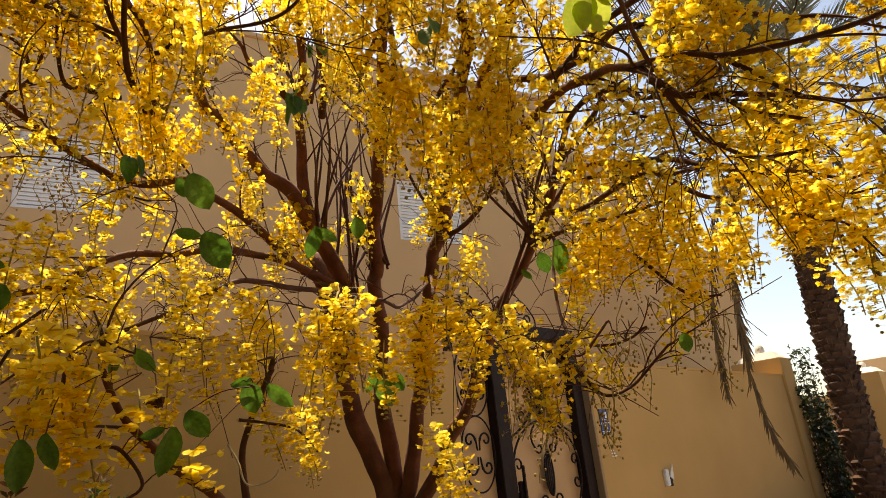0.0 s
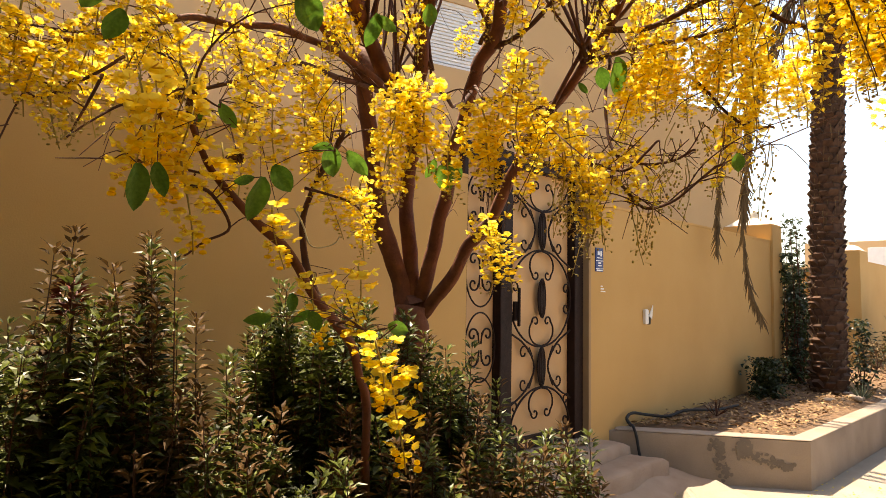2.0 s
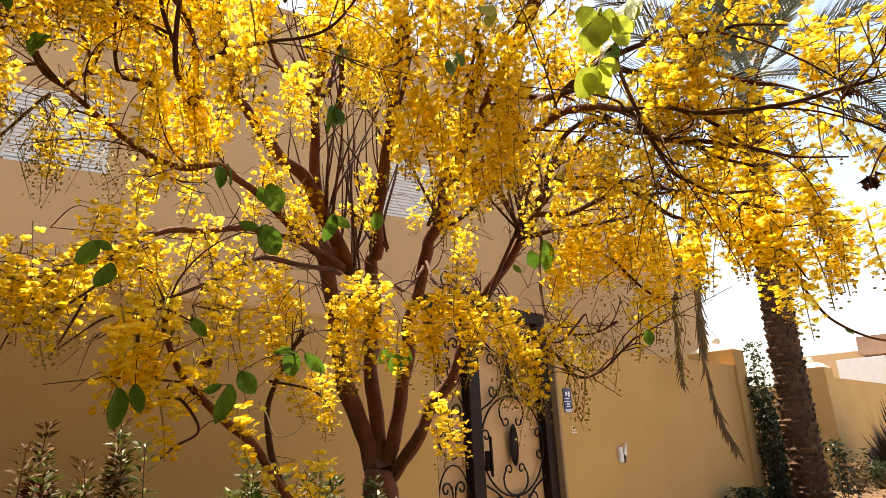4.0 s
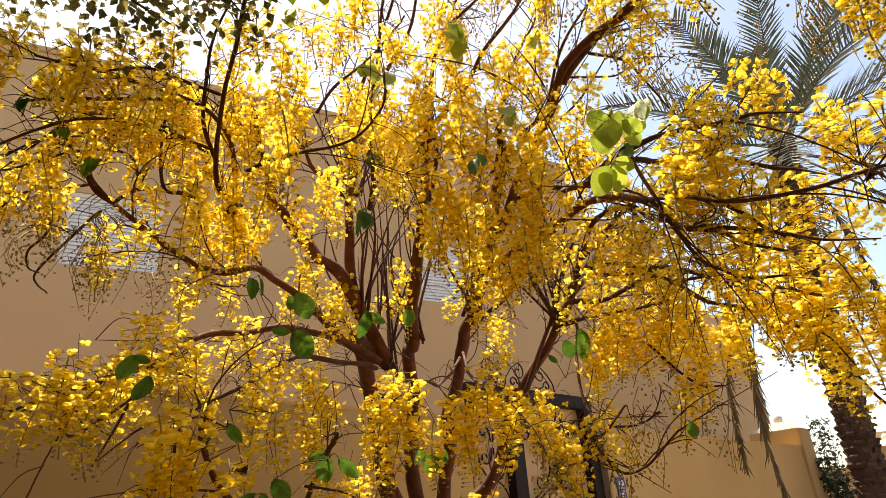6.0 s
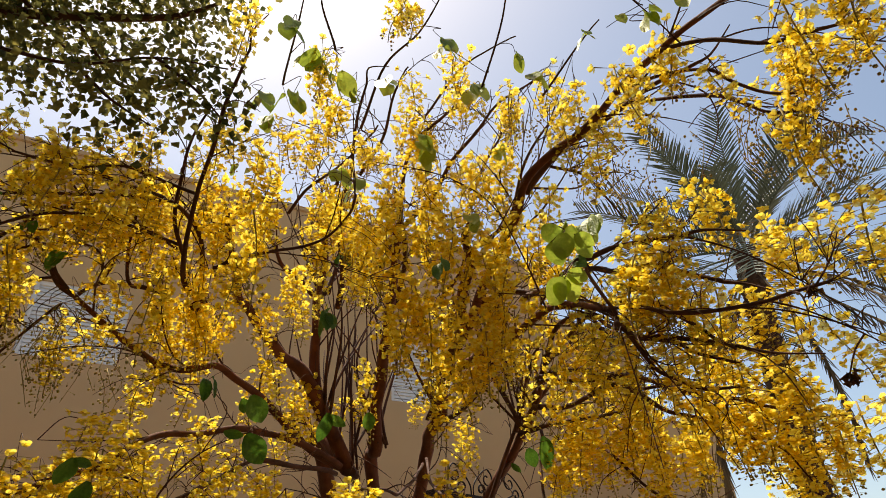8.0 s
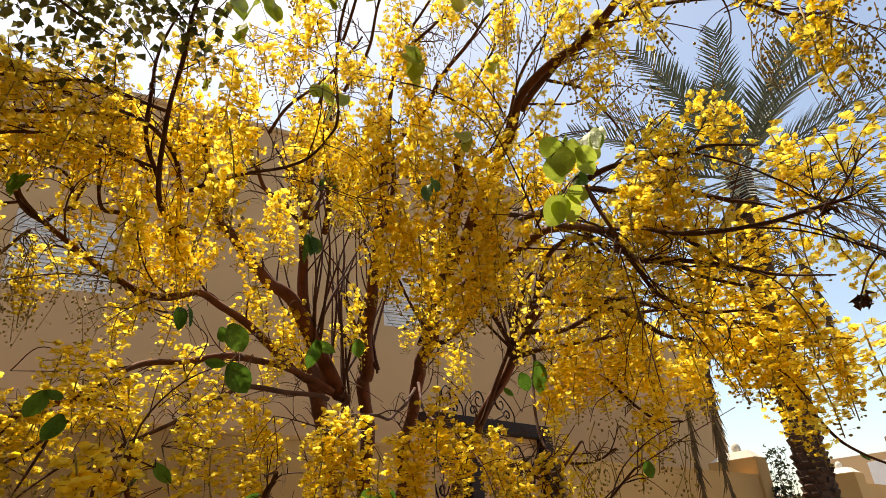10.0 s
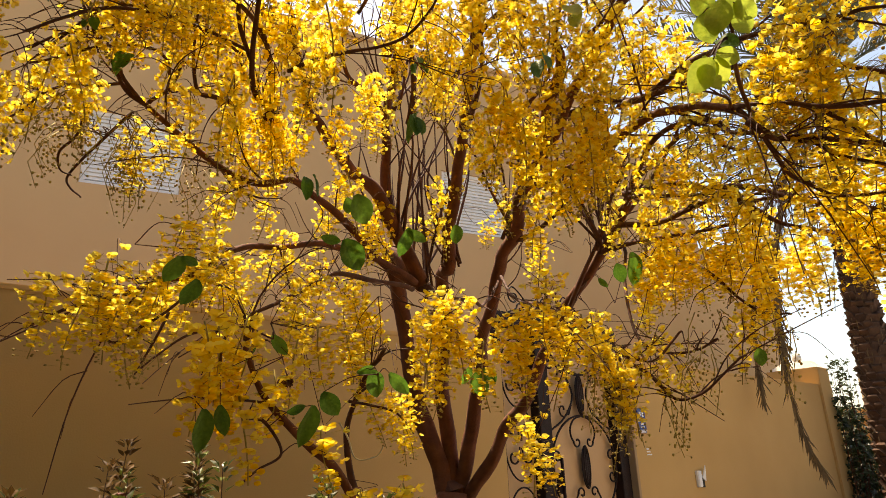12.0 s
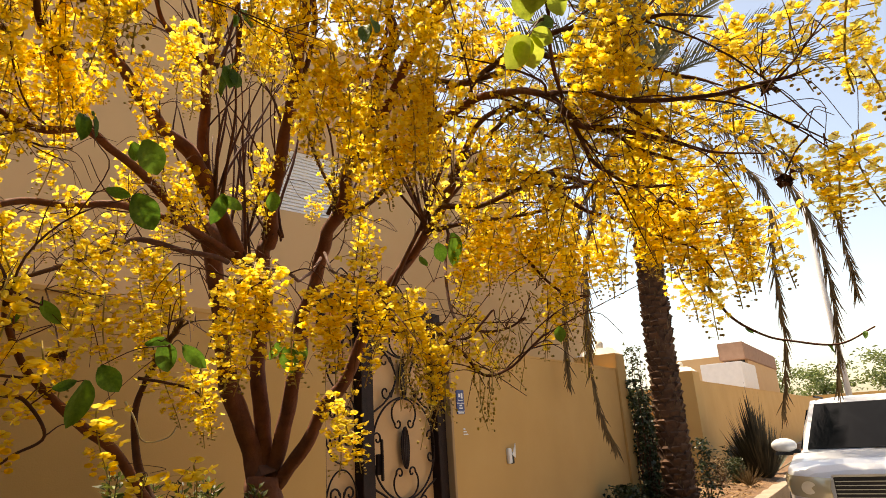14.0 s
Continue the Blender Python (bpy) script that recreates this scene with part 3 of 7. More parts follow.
for x0, x1, z0, z1 in ((-0.058, 0.058, -0.012, -0.006), (-0.058, 0.058, -0.078, -0.073), (-0.03, 0.0, 0.04, 0.07), (0.01, 0.035, 0.03, 0.075), (-0.025, 0.03, -0.055, -0.045), (-0.02, 0.02, -0.035, -0.022), (-0.04, 0.04, 0.012, 0.018), (-0.045, 0.045, -0.094, -0.084)):
    bm = bmesh.new()
    box(bm, x0, x1, -0.0095, -0.0079, z0, z1)
    part("mark", bm, INK, plate)
for k in range(3):
    bm = bmesh.new()
    box(bm, 0.2, 0.27 - 0.02 * k, -0.003, 0, 1.19 + 0.022 * k, 1.20 + 0.022 * k)
    tagged(part("wall_mark", bm, INK), "faint pale stencilled mark on the stucco wall", "mark", "stencilled marks")
callbox = empty("call_box", (0.99, 0, 0.985), "broken white call box with a hole in the wall", "call box")
bm = bmesh.new()
box(bm, -0.075, -0.012, -0.03, 0, -0.075, 0.06, 0.006)
part("casing", bm, WHITE, callbox)
# nothing is cut: a black block paints the shade inside the recess
bm = bmesh.new()
prism(bm, [(0.0, -0.012), (0.055, -0.012), (0.055, 0.0), (0.0, 0.0)], -0.08, 0.02)
part("hole", bm, RUBBER, callbox, "black block painting the shade of an open wiring recess")
bm = bmesh.new()
vs = [bm.verts.new(p) for p in ((-0.015, -0.035, 0.0), (0.03, -0.05, 0.10), (0.06, -0.03, 0.04), (0.05, -0.03, -0.03), (-0.015, -0.028, 0.0), (0.03, -0.043, 0.10), (0.06, -0.023, 0.04), (0.05, -0.023, -0.03))]
for f in ((0, 1, 2, 3), (7, 6, 5, 4), (0, 4, 5, 1), (1, 5, 6, 2), (2, 6, 7, 3), (3, 7, 4, 0)):
    bm.faces.new([vs[i] for i in f])
part("flap", bm, WHITE, callbox, "loose white flap hanging open")
vs, fs = tube(smoothed([(0.46, -0.13, 0.075), (0.44, -0.14, 0.085), (0.43, -0.17, 0.07), (0.425, -0.20, 0.0), (0.43, -0.22, -0.12), (0.46, -0.24, -0.27), (0.48, -0.28, -0.31)], 6), 0.012, 0.012, 8)
tagged(raw("hose", vs, fs, RUBBER, smooth=True), "black rubber hose hanging over the bed edge", "hose")
vs, fs = tube(smoothed([(0.46, -0.13, 0.075), (0.5, -0.07, 0.12), (0.62, -0.06, 0.15), (0.8, -0.1, 0.12), (1.0, -0.2, 0.10), (1.3, -0.22, 0.12), (1.7, -0.34, 0.10), (2.2, -0.35, 0.09)], 6), 0.013, 0.013, 8)
tagged(raw("hose", vs, fs, RUBBER, smooth=True), "black rubber hose lying along the bed soil", "hose")

# ---- the flowering tree ----
tree = empty("flowering_tree", (-2.46, -0.62, -0.12), "tree in full yellow hanging blossom with red-brown stems", "tree")
sapling = empty("young_stem", (-3.20, -1.25, -0.12), "slender flowering stem growing out of the hedge", "tree")
LINES = {tree.name: [], sapling.name: []}
TIPS = {tree.name: [], sapling.name: []}
RACEMES = []
DENSE = 3.2
TWIGS = {tree.name: Heap(), sapling.name: Heap()}


def local(owner, pts):
    return [Vector(p) - owner.location for p in pts]


def limb(owner, r0, r1, *points, name="limb", sides=9, twiggy=True):
    line = smoothed(points, 6)
    for i, p in enumerate(line):
        j = Vector((noise.noise(p * 5), noise.noise(p * 5 + Vector((9, 0, 0))), noise.noise(p * 5 + Vector((0, 9, 0)))))
        line[i] = p + j * min(0.025, 1.2 * r0) * (0 if i in (0, len(line) - 1) else 1)
    vs, fs = tube(local(owner, line), r0, r1, sides if r0 > 0.008 else 6, 0.25)
    raw(name, vs, fs, BARK if r0 > 0.012 else TWIG, owner, smooth=True)
    LINES[owner.name].extend(line)
    n = len(line)
    # the thin end beyond the limb's last bend
    if r1 > 0.003:
        on = (line[-1] - line[-4]).normalized()
        end = [line[-1], line[-1] + on * 0.05 + Vector((rng.gauss(0, 0.01), rng.gauss(0, 0.01), 0.005)), line[-1] + on * 0.11 + Vector((rng.gauss(0, 0.025), rng.gauss(0, 0.025), rng.gauss(0, 0.02)))]
        tv, tf = tube(local(owner, smoothed(end, 4)), r1, 0.0015, 6)
        TWIGS[owner.name].add(tv, tf)
        TIPS[owner.name].extend(end[1:])
    # side twigs
    for k in range(3, n, 4):
        if not twiggy or r0 < 0.0055 or line[k].z < 1.35 or rng.random() < 0.15:
            continue
        way = (line[min(k + 1, n - 1)] - line[k - 1]).normalized()
        out = (way * 1.3 + Vector((rng.gauss(0, 0.6), rng.gauss(0, 0.6), rng.gauss(0.1, 0.45)))).normalized()
        length = rng.uniform(0.06, 0.24) if r0 < 0.011 else rng.uniform(0.14, 0.40)
        a = line[k]
        bend = Vector((rng.gauss(0, 0.3), rng.gauss(0, 0.3), rng.gauss(-0.1, 0.3))) * length
        pts = [a, a + out * length * 0.35 + bend * 0.1, a + out * length * 0.68 + bend * 0.45, a + out * length * 0.95 + bend]
        r = min(r0, max(r1, 0.004)) * 0.55
        tv, tf = tube(local(owner, smoothed(pts, 4)), min(r, 0.0026 if r0 < 0.011 else 0.0036), 0.0010, 5)
        TWIGS[owner.name].add(tv, tf)
        LINES[owner.name].extend(pts[1:])
        TIPS[owner.name].extend(pts[2:])
        for s in range(2):
            c = pts[1].lerp(pts[2], rng.random())
            o2 = (out + Vector((rng.gauss(0, 0.8), rng.gauss(0, 0.8), rng.gauss(0.1, 0.6)))).normalized() * rng.uniform(0.05, 0.14)
            tv, tf = tube(local(owner, smoothed([c, c + o2 * 0.5 + Vector((0, 0, 0.01)), c + o2 + Vector((0, 0, -0.03))], 3)), min(r, 0.0026) * 0.6, 0.0007, 4)
            TWIGS[owner.name].add(tv, tf)


def shoots(owner, base, count, height, spread, r=0.007):
    """Thin upright branches that fan out of a crotch."""
    base = Vector(base)
    for k in range(count):
        a = rng.uniform(0, 6.28)
        tip = base + Vector((math.cos(a) * spread * rng.random(), math.sin(a) * spread * rng.random(), height * rng.uniform(0.6, 1.1)))
        mid = base.lerp(tip, 0.5) + Vector((rng.gauss(0, 0.05), rng.gauss(0, 0.05), 0))
        limb(owner, r * rng.uniform(0.7, 1.3), 0.002, base + Vector((rng.gauss(0, 0.03), rng.gauss(0, 0.03), 0)), mid, tip, sides=6, twiggy=False)


def blossom(owner, at, w, h, fill=1.0):
    """A mass of hanging flower strings about a middle, joined to the nearest wood by a twig."""
    at = Vector(at)
    near = min(LINES[owner.name], key=lambda p: (p - at - Vector((0, 0, h * 0.6))).length)
    top = at + Vector((0, 0, h * 0.75))
    mid = near.lerp(top, 0.55) + Vector((rng.gauss(0, 0.03), rng.gauss(0, 0.03), 0.02))
    tv, tf = tube(local(owner, smoothed([near, mid, top], 5)), 0.0014, 0.0008, 5)
    TWIGS[owner.name].add(tv, tf)
    depth = 0.55 * w + 0.04
    long = min(0.40, max(0.15, 1.9 * h))
    count = max(2, round(fill * DENSE * 4 * w * h / (max(0.34 * long, 0.085) * long)))
    for k in range(count):
        length = long * rng.uniform(0.7, 1.15)
        ox = rng.uniform(-1, 1) * max(0.3 * w, w - 0.05)
        # across the view: the plan direction (0.72, -0.69); in depth: (0.69, 0.72)
        d = rng.gauss(0, 0.5) * depth
        lift = rng.uniform(-1, 1) * max(0.03, h - length / 2) * math.sqrt(max(0, 1 - (ox / (w + 0.01)) ** 2))
        p = at + Vector((0.72 * ox + 0.69 * d, -0.69 * ox + 0.72 * d, lift + length * 0.5))
        RACEMES.append((owner, p, length, rng.uniform(0, 6.28)))
        if k % 2 == 0:
            root = min(LINES[owner.name][::3], key=lambda q: (q - p - Vector((0, 0, 0.05))).length)
            if (root - p).length > 0.28:
                root = top.lerp(near, 0.4 * rng.random())
            bow = Vector((rng.gauss(0, 0.03), rng.gauss(0, 0.03), rng.gauss(0.02, 0.03)))
            tv, tf = tube(local(owner, smoothed([root, root.lerp(p, 0.55) + bow, p], 5)), 0.0009, 0.0006, 4)
            TWIGS[owner.name].add(tv, tf)


limb(tree, 0.0880, 0.0740, (-2.46, -0.62, -0.14), (-2.47, -0.65, 0.70), (-2.48, -0.64, 0.91), (-2.49, -0.64, 1.07), name="trunk", sides=16)
limb(tree, 0.0470, 0.0300, (-2.50, -0.63, 1.04), (-2.55, -0.60, 1.23), (-2.65, -0.60, 1.42), (-2.72, -0.64, 1.59), (-2.82, -0.71, 1.81), (-2.93, -0.81, 1.96), (-3.04, -0.90, 2.07), (-3.00, -1.08, 1.88))
limb(tree, 0.0400, 0.0160, (-2.48, -0.63, 1.05), (-2.51, -0.63, 1.31), (-2.54, -0.67, 1.50), (-2.59, -0.73, 1.67), (-2.67, -0.84, 1.84), (-2.76, -0.93, 2.00), (-2.89, -1.14, 1.97), (-2.96, -1.21, 2.10), (-3.01, -1.29, 2.21), (-3.06, -1.41, 2.34), (-3.16, -1.56, 2.45), (-3.28, -1.72, 2.56))
limb(tree, 0.0360, 0.0160, (-2.46, -0.65, 1.05), (-2.46, -0.72, 1.29), (-2.47, -0.79, 1.43), (-2.53, -0.91, 1.60), (-2.60, -1.04, 1.79), (-2.67, -1.17, 1.94), (-2.81, -1.40, 2.02), (-2.92, -1.57, 2.11), (-3.03, -1.74, 2.19), (-3.16, -1.91, 2.25), (-3.23, -2.01, 2.34))
limb(tree, 0.0340, 0.0110, (-2.44, -0.67, 1.04), (-2.43, -0.82, 1.20), (-2.43, -0.97, 1.36), (-2.48, -1.16, 1.50), (-2.52, -1.30, 1.63), (-2.58, -1.46, 1.77), (-2.71, -1.72, 1.90), (-2.82, -1.89, 1.98), (-2.86, -1.97, 2.04))
limb(tree, 0.0300, 0.0090, (-3.00, -1.08, 1.88), (-3.13, -1.08, 2.06), (-3.25, -1.13, 2.19), (-3.38, -1.14, 2.26), (-3.50, -1.20, 2.31), (-3.57, -1.24, 2.34), (-3.64, -1.27, 2.34), (-3.70, -1.35, 2.41), (-3.79, -1.44, 2.49))
limb(tree, 0.0280, 0.0100, (-3.00, -1.08, 1.88), (-3.08, -1.06, 2.00), (-3.14, -1.06, 2.11), (-3.19, -1.11, 2.27), (-3.25, -1.19, 2.47), (-3.31, -1.30, 2.57), (-3.38, -1.43, 2.69), (-3.44, -1.53, 2.76))
limb(tree, 0.0130, 0.0060, (-3.26, -1.21, 2.50), (-3.36, -1.23, 2.53), (-3.46, -1.25, 2.55), (-3.55, -1.31, 2.60))
limb(tree, 0.0160, 0.0070, (-3.01, -1.07, 1.88), (-3.16, -1.08, 1.92), (-3.33, -1.14, 1.98), (-3.46, -1.20, 2.03), (-3.58, -1.24, 2.06), (-3.69, -1.28, 2.08), (-3.79, -1.28, 2.05), (-3.87, -1.28, 2.05), (-3.95, -1.28, 2.07), (-4.02, -1.29, 2.09), (-4.09, -1.30, 2.13), (-4.14, -1.31, 2.16))
limb(tree, 0.0070, 0.0030, (-4.14, -1.31, 2.16), (-4.20, -1.31, 2.19), (-4.25, -1.35, 2.23), (-4.30, -1.37, 2.28), (-4.34, -1.40, 2.33))
limb(tree, 0.0060, 0.0030, (-4.17, -1.31, 2.18), (-4.23, -1.35, 2.22), (-4.24, -1.40, 2.30), (-4.28, -1.43, 2.36))
limb(tree, 0.0060, 0.0030, (-4.14, -1.31, 2.17), (-4.09, -1.33, 2.23), (-4.08, -1.37, 2.33), (-4.11, -1.39, 2.42))
limb(tree, 0.0050, 0.0030, (-4.09, -1.32, 2.22), (-4.12, -1.36, 2.28), (-4.18, -1.38, 2.29), (-4.28, -1.38, 2.25), (-4.36, -1.37, 2.19), (-4.42, -1.36, 2.15))
limb(tree, 0.0050, 0.0020, (-4.21, -1.32, 2.20), (-4.28, -1.31, 2.17), (-4.33, -1.32, 2.15), (-4.38, -1.31, 2.11), (-4.41, -1.29, 2.06), (-4.44, -1.27, 2.03))
limb(tree, 0.0060, 0.0030, (-4.06, -1.38, 2.33), (-4.13, -1.40, 2.35), (-4.23, -1.40, 2.33), (-4.31, -1.37, 2.28), (-4.37, -1.37, 2.25), (-4.43, -1.35, 2.19))
limb(tree, 0.0060, 0.0030, (-3.91, -1.37, 2.39), (-4.03, -1.40, 2.40), (-4.14, -1.42, 2.39), (-4.27, -1.43, 2.35), (-4.33, -1.38, 2.30), (-4.38, -1.35, 2.23), (-4.41, -1.35, 2.18))
limb(tree, 0.0080, 0.0040, (-3.88, -1.30, 2.27), (-3.97, -1.32, 2.25), (-4.02, -1.33, 2.24), (-4.05, -1.36, 2.31), (-4.07, -1.41, 2.38))
limb(tree, 0.0050, 0.0020, (-4.17, -1.29, 2.14), (-4.22, -1.26, 2.06), (-4.26, -1.25, 2.00), (-4.29, -1.23, 1.94), (-4.28, -1.23, 1.91), (-4.25, -1.23, 1.89))
limb(tree, 0.0040, 0.0020, (-4.28, -1.29, 2.10), (-4.29, -1.27, 2.04), (-4.32, -1.26, 1.99), (-4.31, -1.24, 1.95), (-4.28, -1.24, 1.94))
limb(tree, 0.0060, 0.0030, (-4.06, -1.29, 2.11), (-4.00, -1.28, 2.09), (-3.91, -1.26, 2.06), (-3.85, -1.24, 2.02), (-3.77, -1.26, 2.00))
limb(tree, 0.0130, 0.0050, (-3.05, -1.10, 1.88), (-3.28, -1.14, 1.93), (-3.44, -1.17, 1.93), (-3.58, -1.20, 1.91), (-3.72, -1.23, 1.87), (-3.83, -1.28, 1.82), (-3.92, -1.34, 1.76), (-3.99, -1.38, 1.69), (-4.08, -1.41, 1.65), (-4.17, -1.45, 1.60), (-4.25, -1.48, 1.56))
limb(tree, 0.0100, 0.0040, (-3.09, -1.13, 1.84), (-3.34, -1.19, 1.83), (-3.48, -1.22, 1.81), (-3.58, -1.27, 1.76), (-3.68, -1.31, 1.70), (-3.78, -1.36, 1.64), (-3.86, -1.37, 1.59), (-3.93, -1.38, 1.55))
limb(tree, 0.0050, 0.0020, (-3.99, -1.38, 1.69), (-3.94, -1.36, 1.68), (-3.88, -1.33, 1.68))
limb(tree, 0.0040, 0.0020, (-4.02, -1.41, 1.63), (-4.08, -1.44, 1.57), (-4.14, -1.45, 1.52), (-4.18, -1.45, 1.49), (-4.21, -1.44, 1.51), (-4.22, -1.44, 1.53))
limb(tree, 0.0040, 0.0020, (-3.93, -1.39, 1.56), (-4.01, -1.40, 1.53), (-4.07, -1.40, 1.48), (-4.12, -1.41, 1.43))
limb(tree, 0.0040, 0.0020, (-4.06, -1.41, 1.58), (-4.09, -1.41, 1.50), (-4.11, -1.39, 1.44))
limb(tree, 0.0180, 0.0070, (-2.92, -1.57, 2.12), (-2.97, -1.76, 2.11), (-3.02, -1.93, 2.10), (-3.06, -2.06, 2.09), (-3.10, -2.15, 2.08), (-3.13, -2.24, 2.07), (-3.21, -2.35, 2.01), (-3.29, -2.44, 1.94), (-3.33, -2.50, 1.89))
limb(tree, 0.0060, 0.0030, (-3.33, -2.50, 1.89), (-3.34, -2.53, 1.83), (-3.32, -2.54, 1.79), (-3.27, -2.55, 1.74), (-3.22, -2.57, 1.72), (-3.16, -2.60, 1.70), (-3.13, -2.68, 1.69))
limb(tree, 0.0110, 0.0050, (-3.05, -1.88, 2.26), (-3.03, -2.00, 2.26), (-3.04, -2.13, 2.19), (-3.10, -2.25, 2.17), (-3.17, -2.35, 2.15), (-3.23, -2.43, 2.10), (-3.25, -2.52, 2.08), (-3.26, -2.61, 2.05), (-3.28, -2.71, 2.01))
limb(tree, 0.0100, 0.0050, (-3.03, -2.06, 2.21), (-3.07, -2.18, 2.17), (-3.12, -2.29, 2.13), (-3.20, -2.40, 2.09), (-3.23, -2.49, 2.03), (-3.24, -2.59, 2.00), (-3.21, -2.73, 1.90))
limb(tree, 0.0070, 0.0040, (-3.35, -2.52, 1.84), (-3.32, -2.55, 1.80), (-3.28, -2.59, 1.80), (-3.23, -2.65, 1.78), (-3.20, -2.73, 1.74))
limb(tree, 0.0042, 0.0028, (-3.35, -2.53, 1.85), (-3.46, -2.56, 1.86), (-3.57, -2.60, 1.85), (-3.61, -2.62, 1.87), (-3.63, -2.62, 1.90))
limb(tree, 0.0055, 0.0030, (-3.36, -2.55, 1.88), (-3.35, -2.64, 1.82), (-3.34, -2.72, 1.79), (-3.31, -2.81, 1.78), (-3.30, -2.88, 1.78), (-3.29, -2.94, 1.78))
limb(tree, 0.0100, 0.0040, (-2.86, -1.97, 2.04), (-2.94, -2.06, 2.06), (-3.02, -2.15, 2.06), (-3.09, -2.25, 2.04), (-3.14, -2.35, 2.00), (-3.18, -2.43, 1.92), (-3.20, -2.51, 1.88))
limb(tree, 0.0090, 0.0040, (-2.82, -1.89, 1.98), (-2.86, -1.97, 2.04), (-2.92, -2.09, 2.05), (-3.01, -2.21, 2.04), (-3.10, -2.32, 2.02), (-3.12, -2.36, 1.96), (-3.13, -2.40, 1.90))
limb(tree, 0.0100, 0.0040, (-2.85, -1.93, 2.02), (-2.87, -2.03, 2.00), (-2.91, -2.15, 1.96), (-3.00, -2.28, 1.88), (-3.04, -2.40, 1.82), (-3.05, -2.47, 1.77), (-3.06, -2.55, 1.72), (-3.03, -2.65, 1.68))
limb(tree, 0.0060, 0.0030, (-2.86, -1.95, 2.00), (-2.88, -2.09, 1.95), (-2.91, -2.24, 1.90), (-2.96, -2.37, 1.88), (-2.96, -2.45, 1.82))
limb(tree, 0.0070, 0.0040, (-2.99, -2.29, 1.88), (-2.99, -2.35, 1.81), (-3.00, -2.42, 1.74), (-2.97, -2.48, 1.71), (-2.99, -2.55, 1.66), (-3.01, -2.63, 1.60))
limb(tree, 0.0100, 0.0040, (-2.81, -1.87, 1.94), (-2.83, -2.02, 1.90), (-2.88, -2.15, 1.89), (-2.90, -2.24, 1.89), (-2.91, -2.33, 1.86))
limb(tree, 0.0100, 0.0040, (-2.71, -1.72, 1.90), (-2.74, -1.86, 1.89), (-2.77, -2.00, 1.87), (-2.81, -2.13, 1.84), (-2.84, -2.25, 1.82))
limb(tree, 0.0050, 0.0030, (-3.33, -2.53, 1.81), (-3.29, -2.57, 1.80), (-3.26, -2.61, 1.78), (-3.22, -2.63, 1.76), (-3.19, -2.70, 1.72))
limb(tree, 0.0050, 0.0030, (-3.32, -2.62, 1.85), (-3.28, -2.67, 1.79), (-3.27, -2.69, 1.76), (-3.25, -2.72, 1.73))
limb(tree, 0.0050, 0.0030, (-3.00, -2.34, 1.81), (-3.00, -2.42, 1.80), (-2.99, -2.49, 1.78), (-2.96, -2.53, 1.70), (-2.93, -2.59, 1.67))
limb(tree, 0.0095, 0.0045, (-2.67, -1.51, 1.71), (-2.69, -1.63, 1.86), (-2.76, -1.78, 1.97), (-2.81, -1.87, 2.06), (-2.89, -1.96, 2.08))
limb(tree, 0.0095, 0.0045, (-2.63, -1.49, 1.73), (-2.67, -1.66, 1.88), (-2.70, -1.77, 1.97), (-2.76, -1.93, 2.03), (-2.83, -2.06, 2.08), (-2.88, -2.15, 2.13))
limb(tree, 0.0060, 0.0030, (-2.74, -1.84, 1.88), (-2.81, -1.87, 1.74), (-2.87, -1.91, 1.64), (-2.89, -1.94, 1.56), (-2.91, -1.99, 1.51), (-2.92, -2.07, 1.48), (-2.92, -2.14, 1.48), (-2.92, -2.19, 1.50))
limb(tree, 0.0070, 0.0030, (-2.71, -1.44, 1.64), (-2.88, -1.68, 1.54), (-2.99, -1.87, 1.50), (-3.00, -1.94, 1.48), (-3.01, -2.02, 1.43), (-3.01, -2.09, 1.35), (-3.00, -2.16, 1.36), (-2.99, -2.22, 1.40), (-2.98, -2.28, 1.44))
limb(tree, 0.0050, 0.0030, (-2.83, -2.13, 1.73), (-2.85, -2.19, 1.67), (-2.84, -2.23, 1.61), (-2.83, -2.28, 1.56), (-2.82, -2.34, 1.55))
limb(tree, 0.0050, 0.0030, (-2.99, -1.87, 1.49), (-2.99, -1.94, 1.49), (-2.98, -2.03, 1.46), (-2.96, -2.08, 1.50), (-2.95, -2.11, 1.53))
limb(tree, 0.0060, 0.0030, (-2.82, -1.32, 1.87), (-3.15, -1.57, 1.68), (-3.39, -1.75, 1.63), (-3.53, -1.82, 1.60), (-3.59, -1.82, 1.55))
limb(tree, 0.0060, 0.0030, (-2.81, -1.33, 1.89), (-3.09, -1.64, 1.70), (-3.34, -1.94, 1.58), (-3.33, -2.02, 1.53))
limb(tree, 0.0100, 0.0050, (-2.81, -1.39, 2.01), (-2.82, -1.55, 2.02), (-2.85, -1.70, 2.06), (-2.89, -1.78, 2.11))
limb(tree, 0.0180, 0.0050, (-3.00, -1.68, 2.16), (-3.04, -1.84, 2.23), (-3.11, -2.00, 2.31), (-3.19, -2.14, 2.35), (-3.23, -2.24, 2.39), (-3.28, -2.33, 2.43), (-3.31, -2.44, 2.45), (-3.32, -2.57, 2.45), (-3.36, -2.69, 2.45), (-3.40, -2.82, 2.44), (-3.43, -2.94, 2.41), (-3.47, -3.02, 2.37), (-3.48, -3.10, 2.32))
limb(tree, 0.0110, 0.0050, (-3.19, -2.25, 2.45), (-3.21, -2.32, 2.47), (-3.22, -2.42, 2.51), (-3.24, -2.55, 2.50), (-3.25, -2.65, 2.49), (-3.27, -2.76, 2.47), (-3.29, -2.86, 2.44))
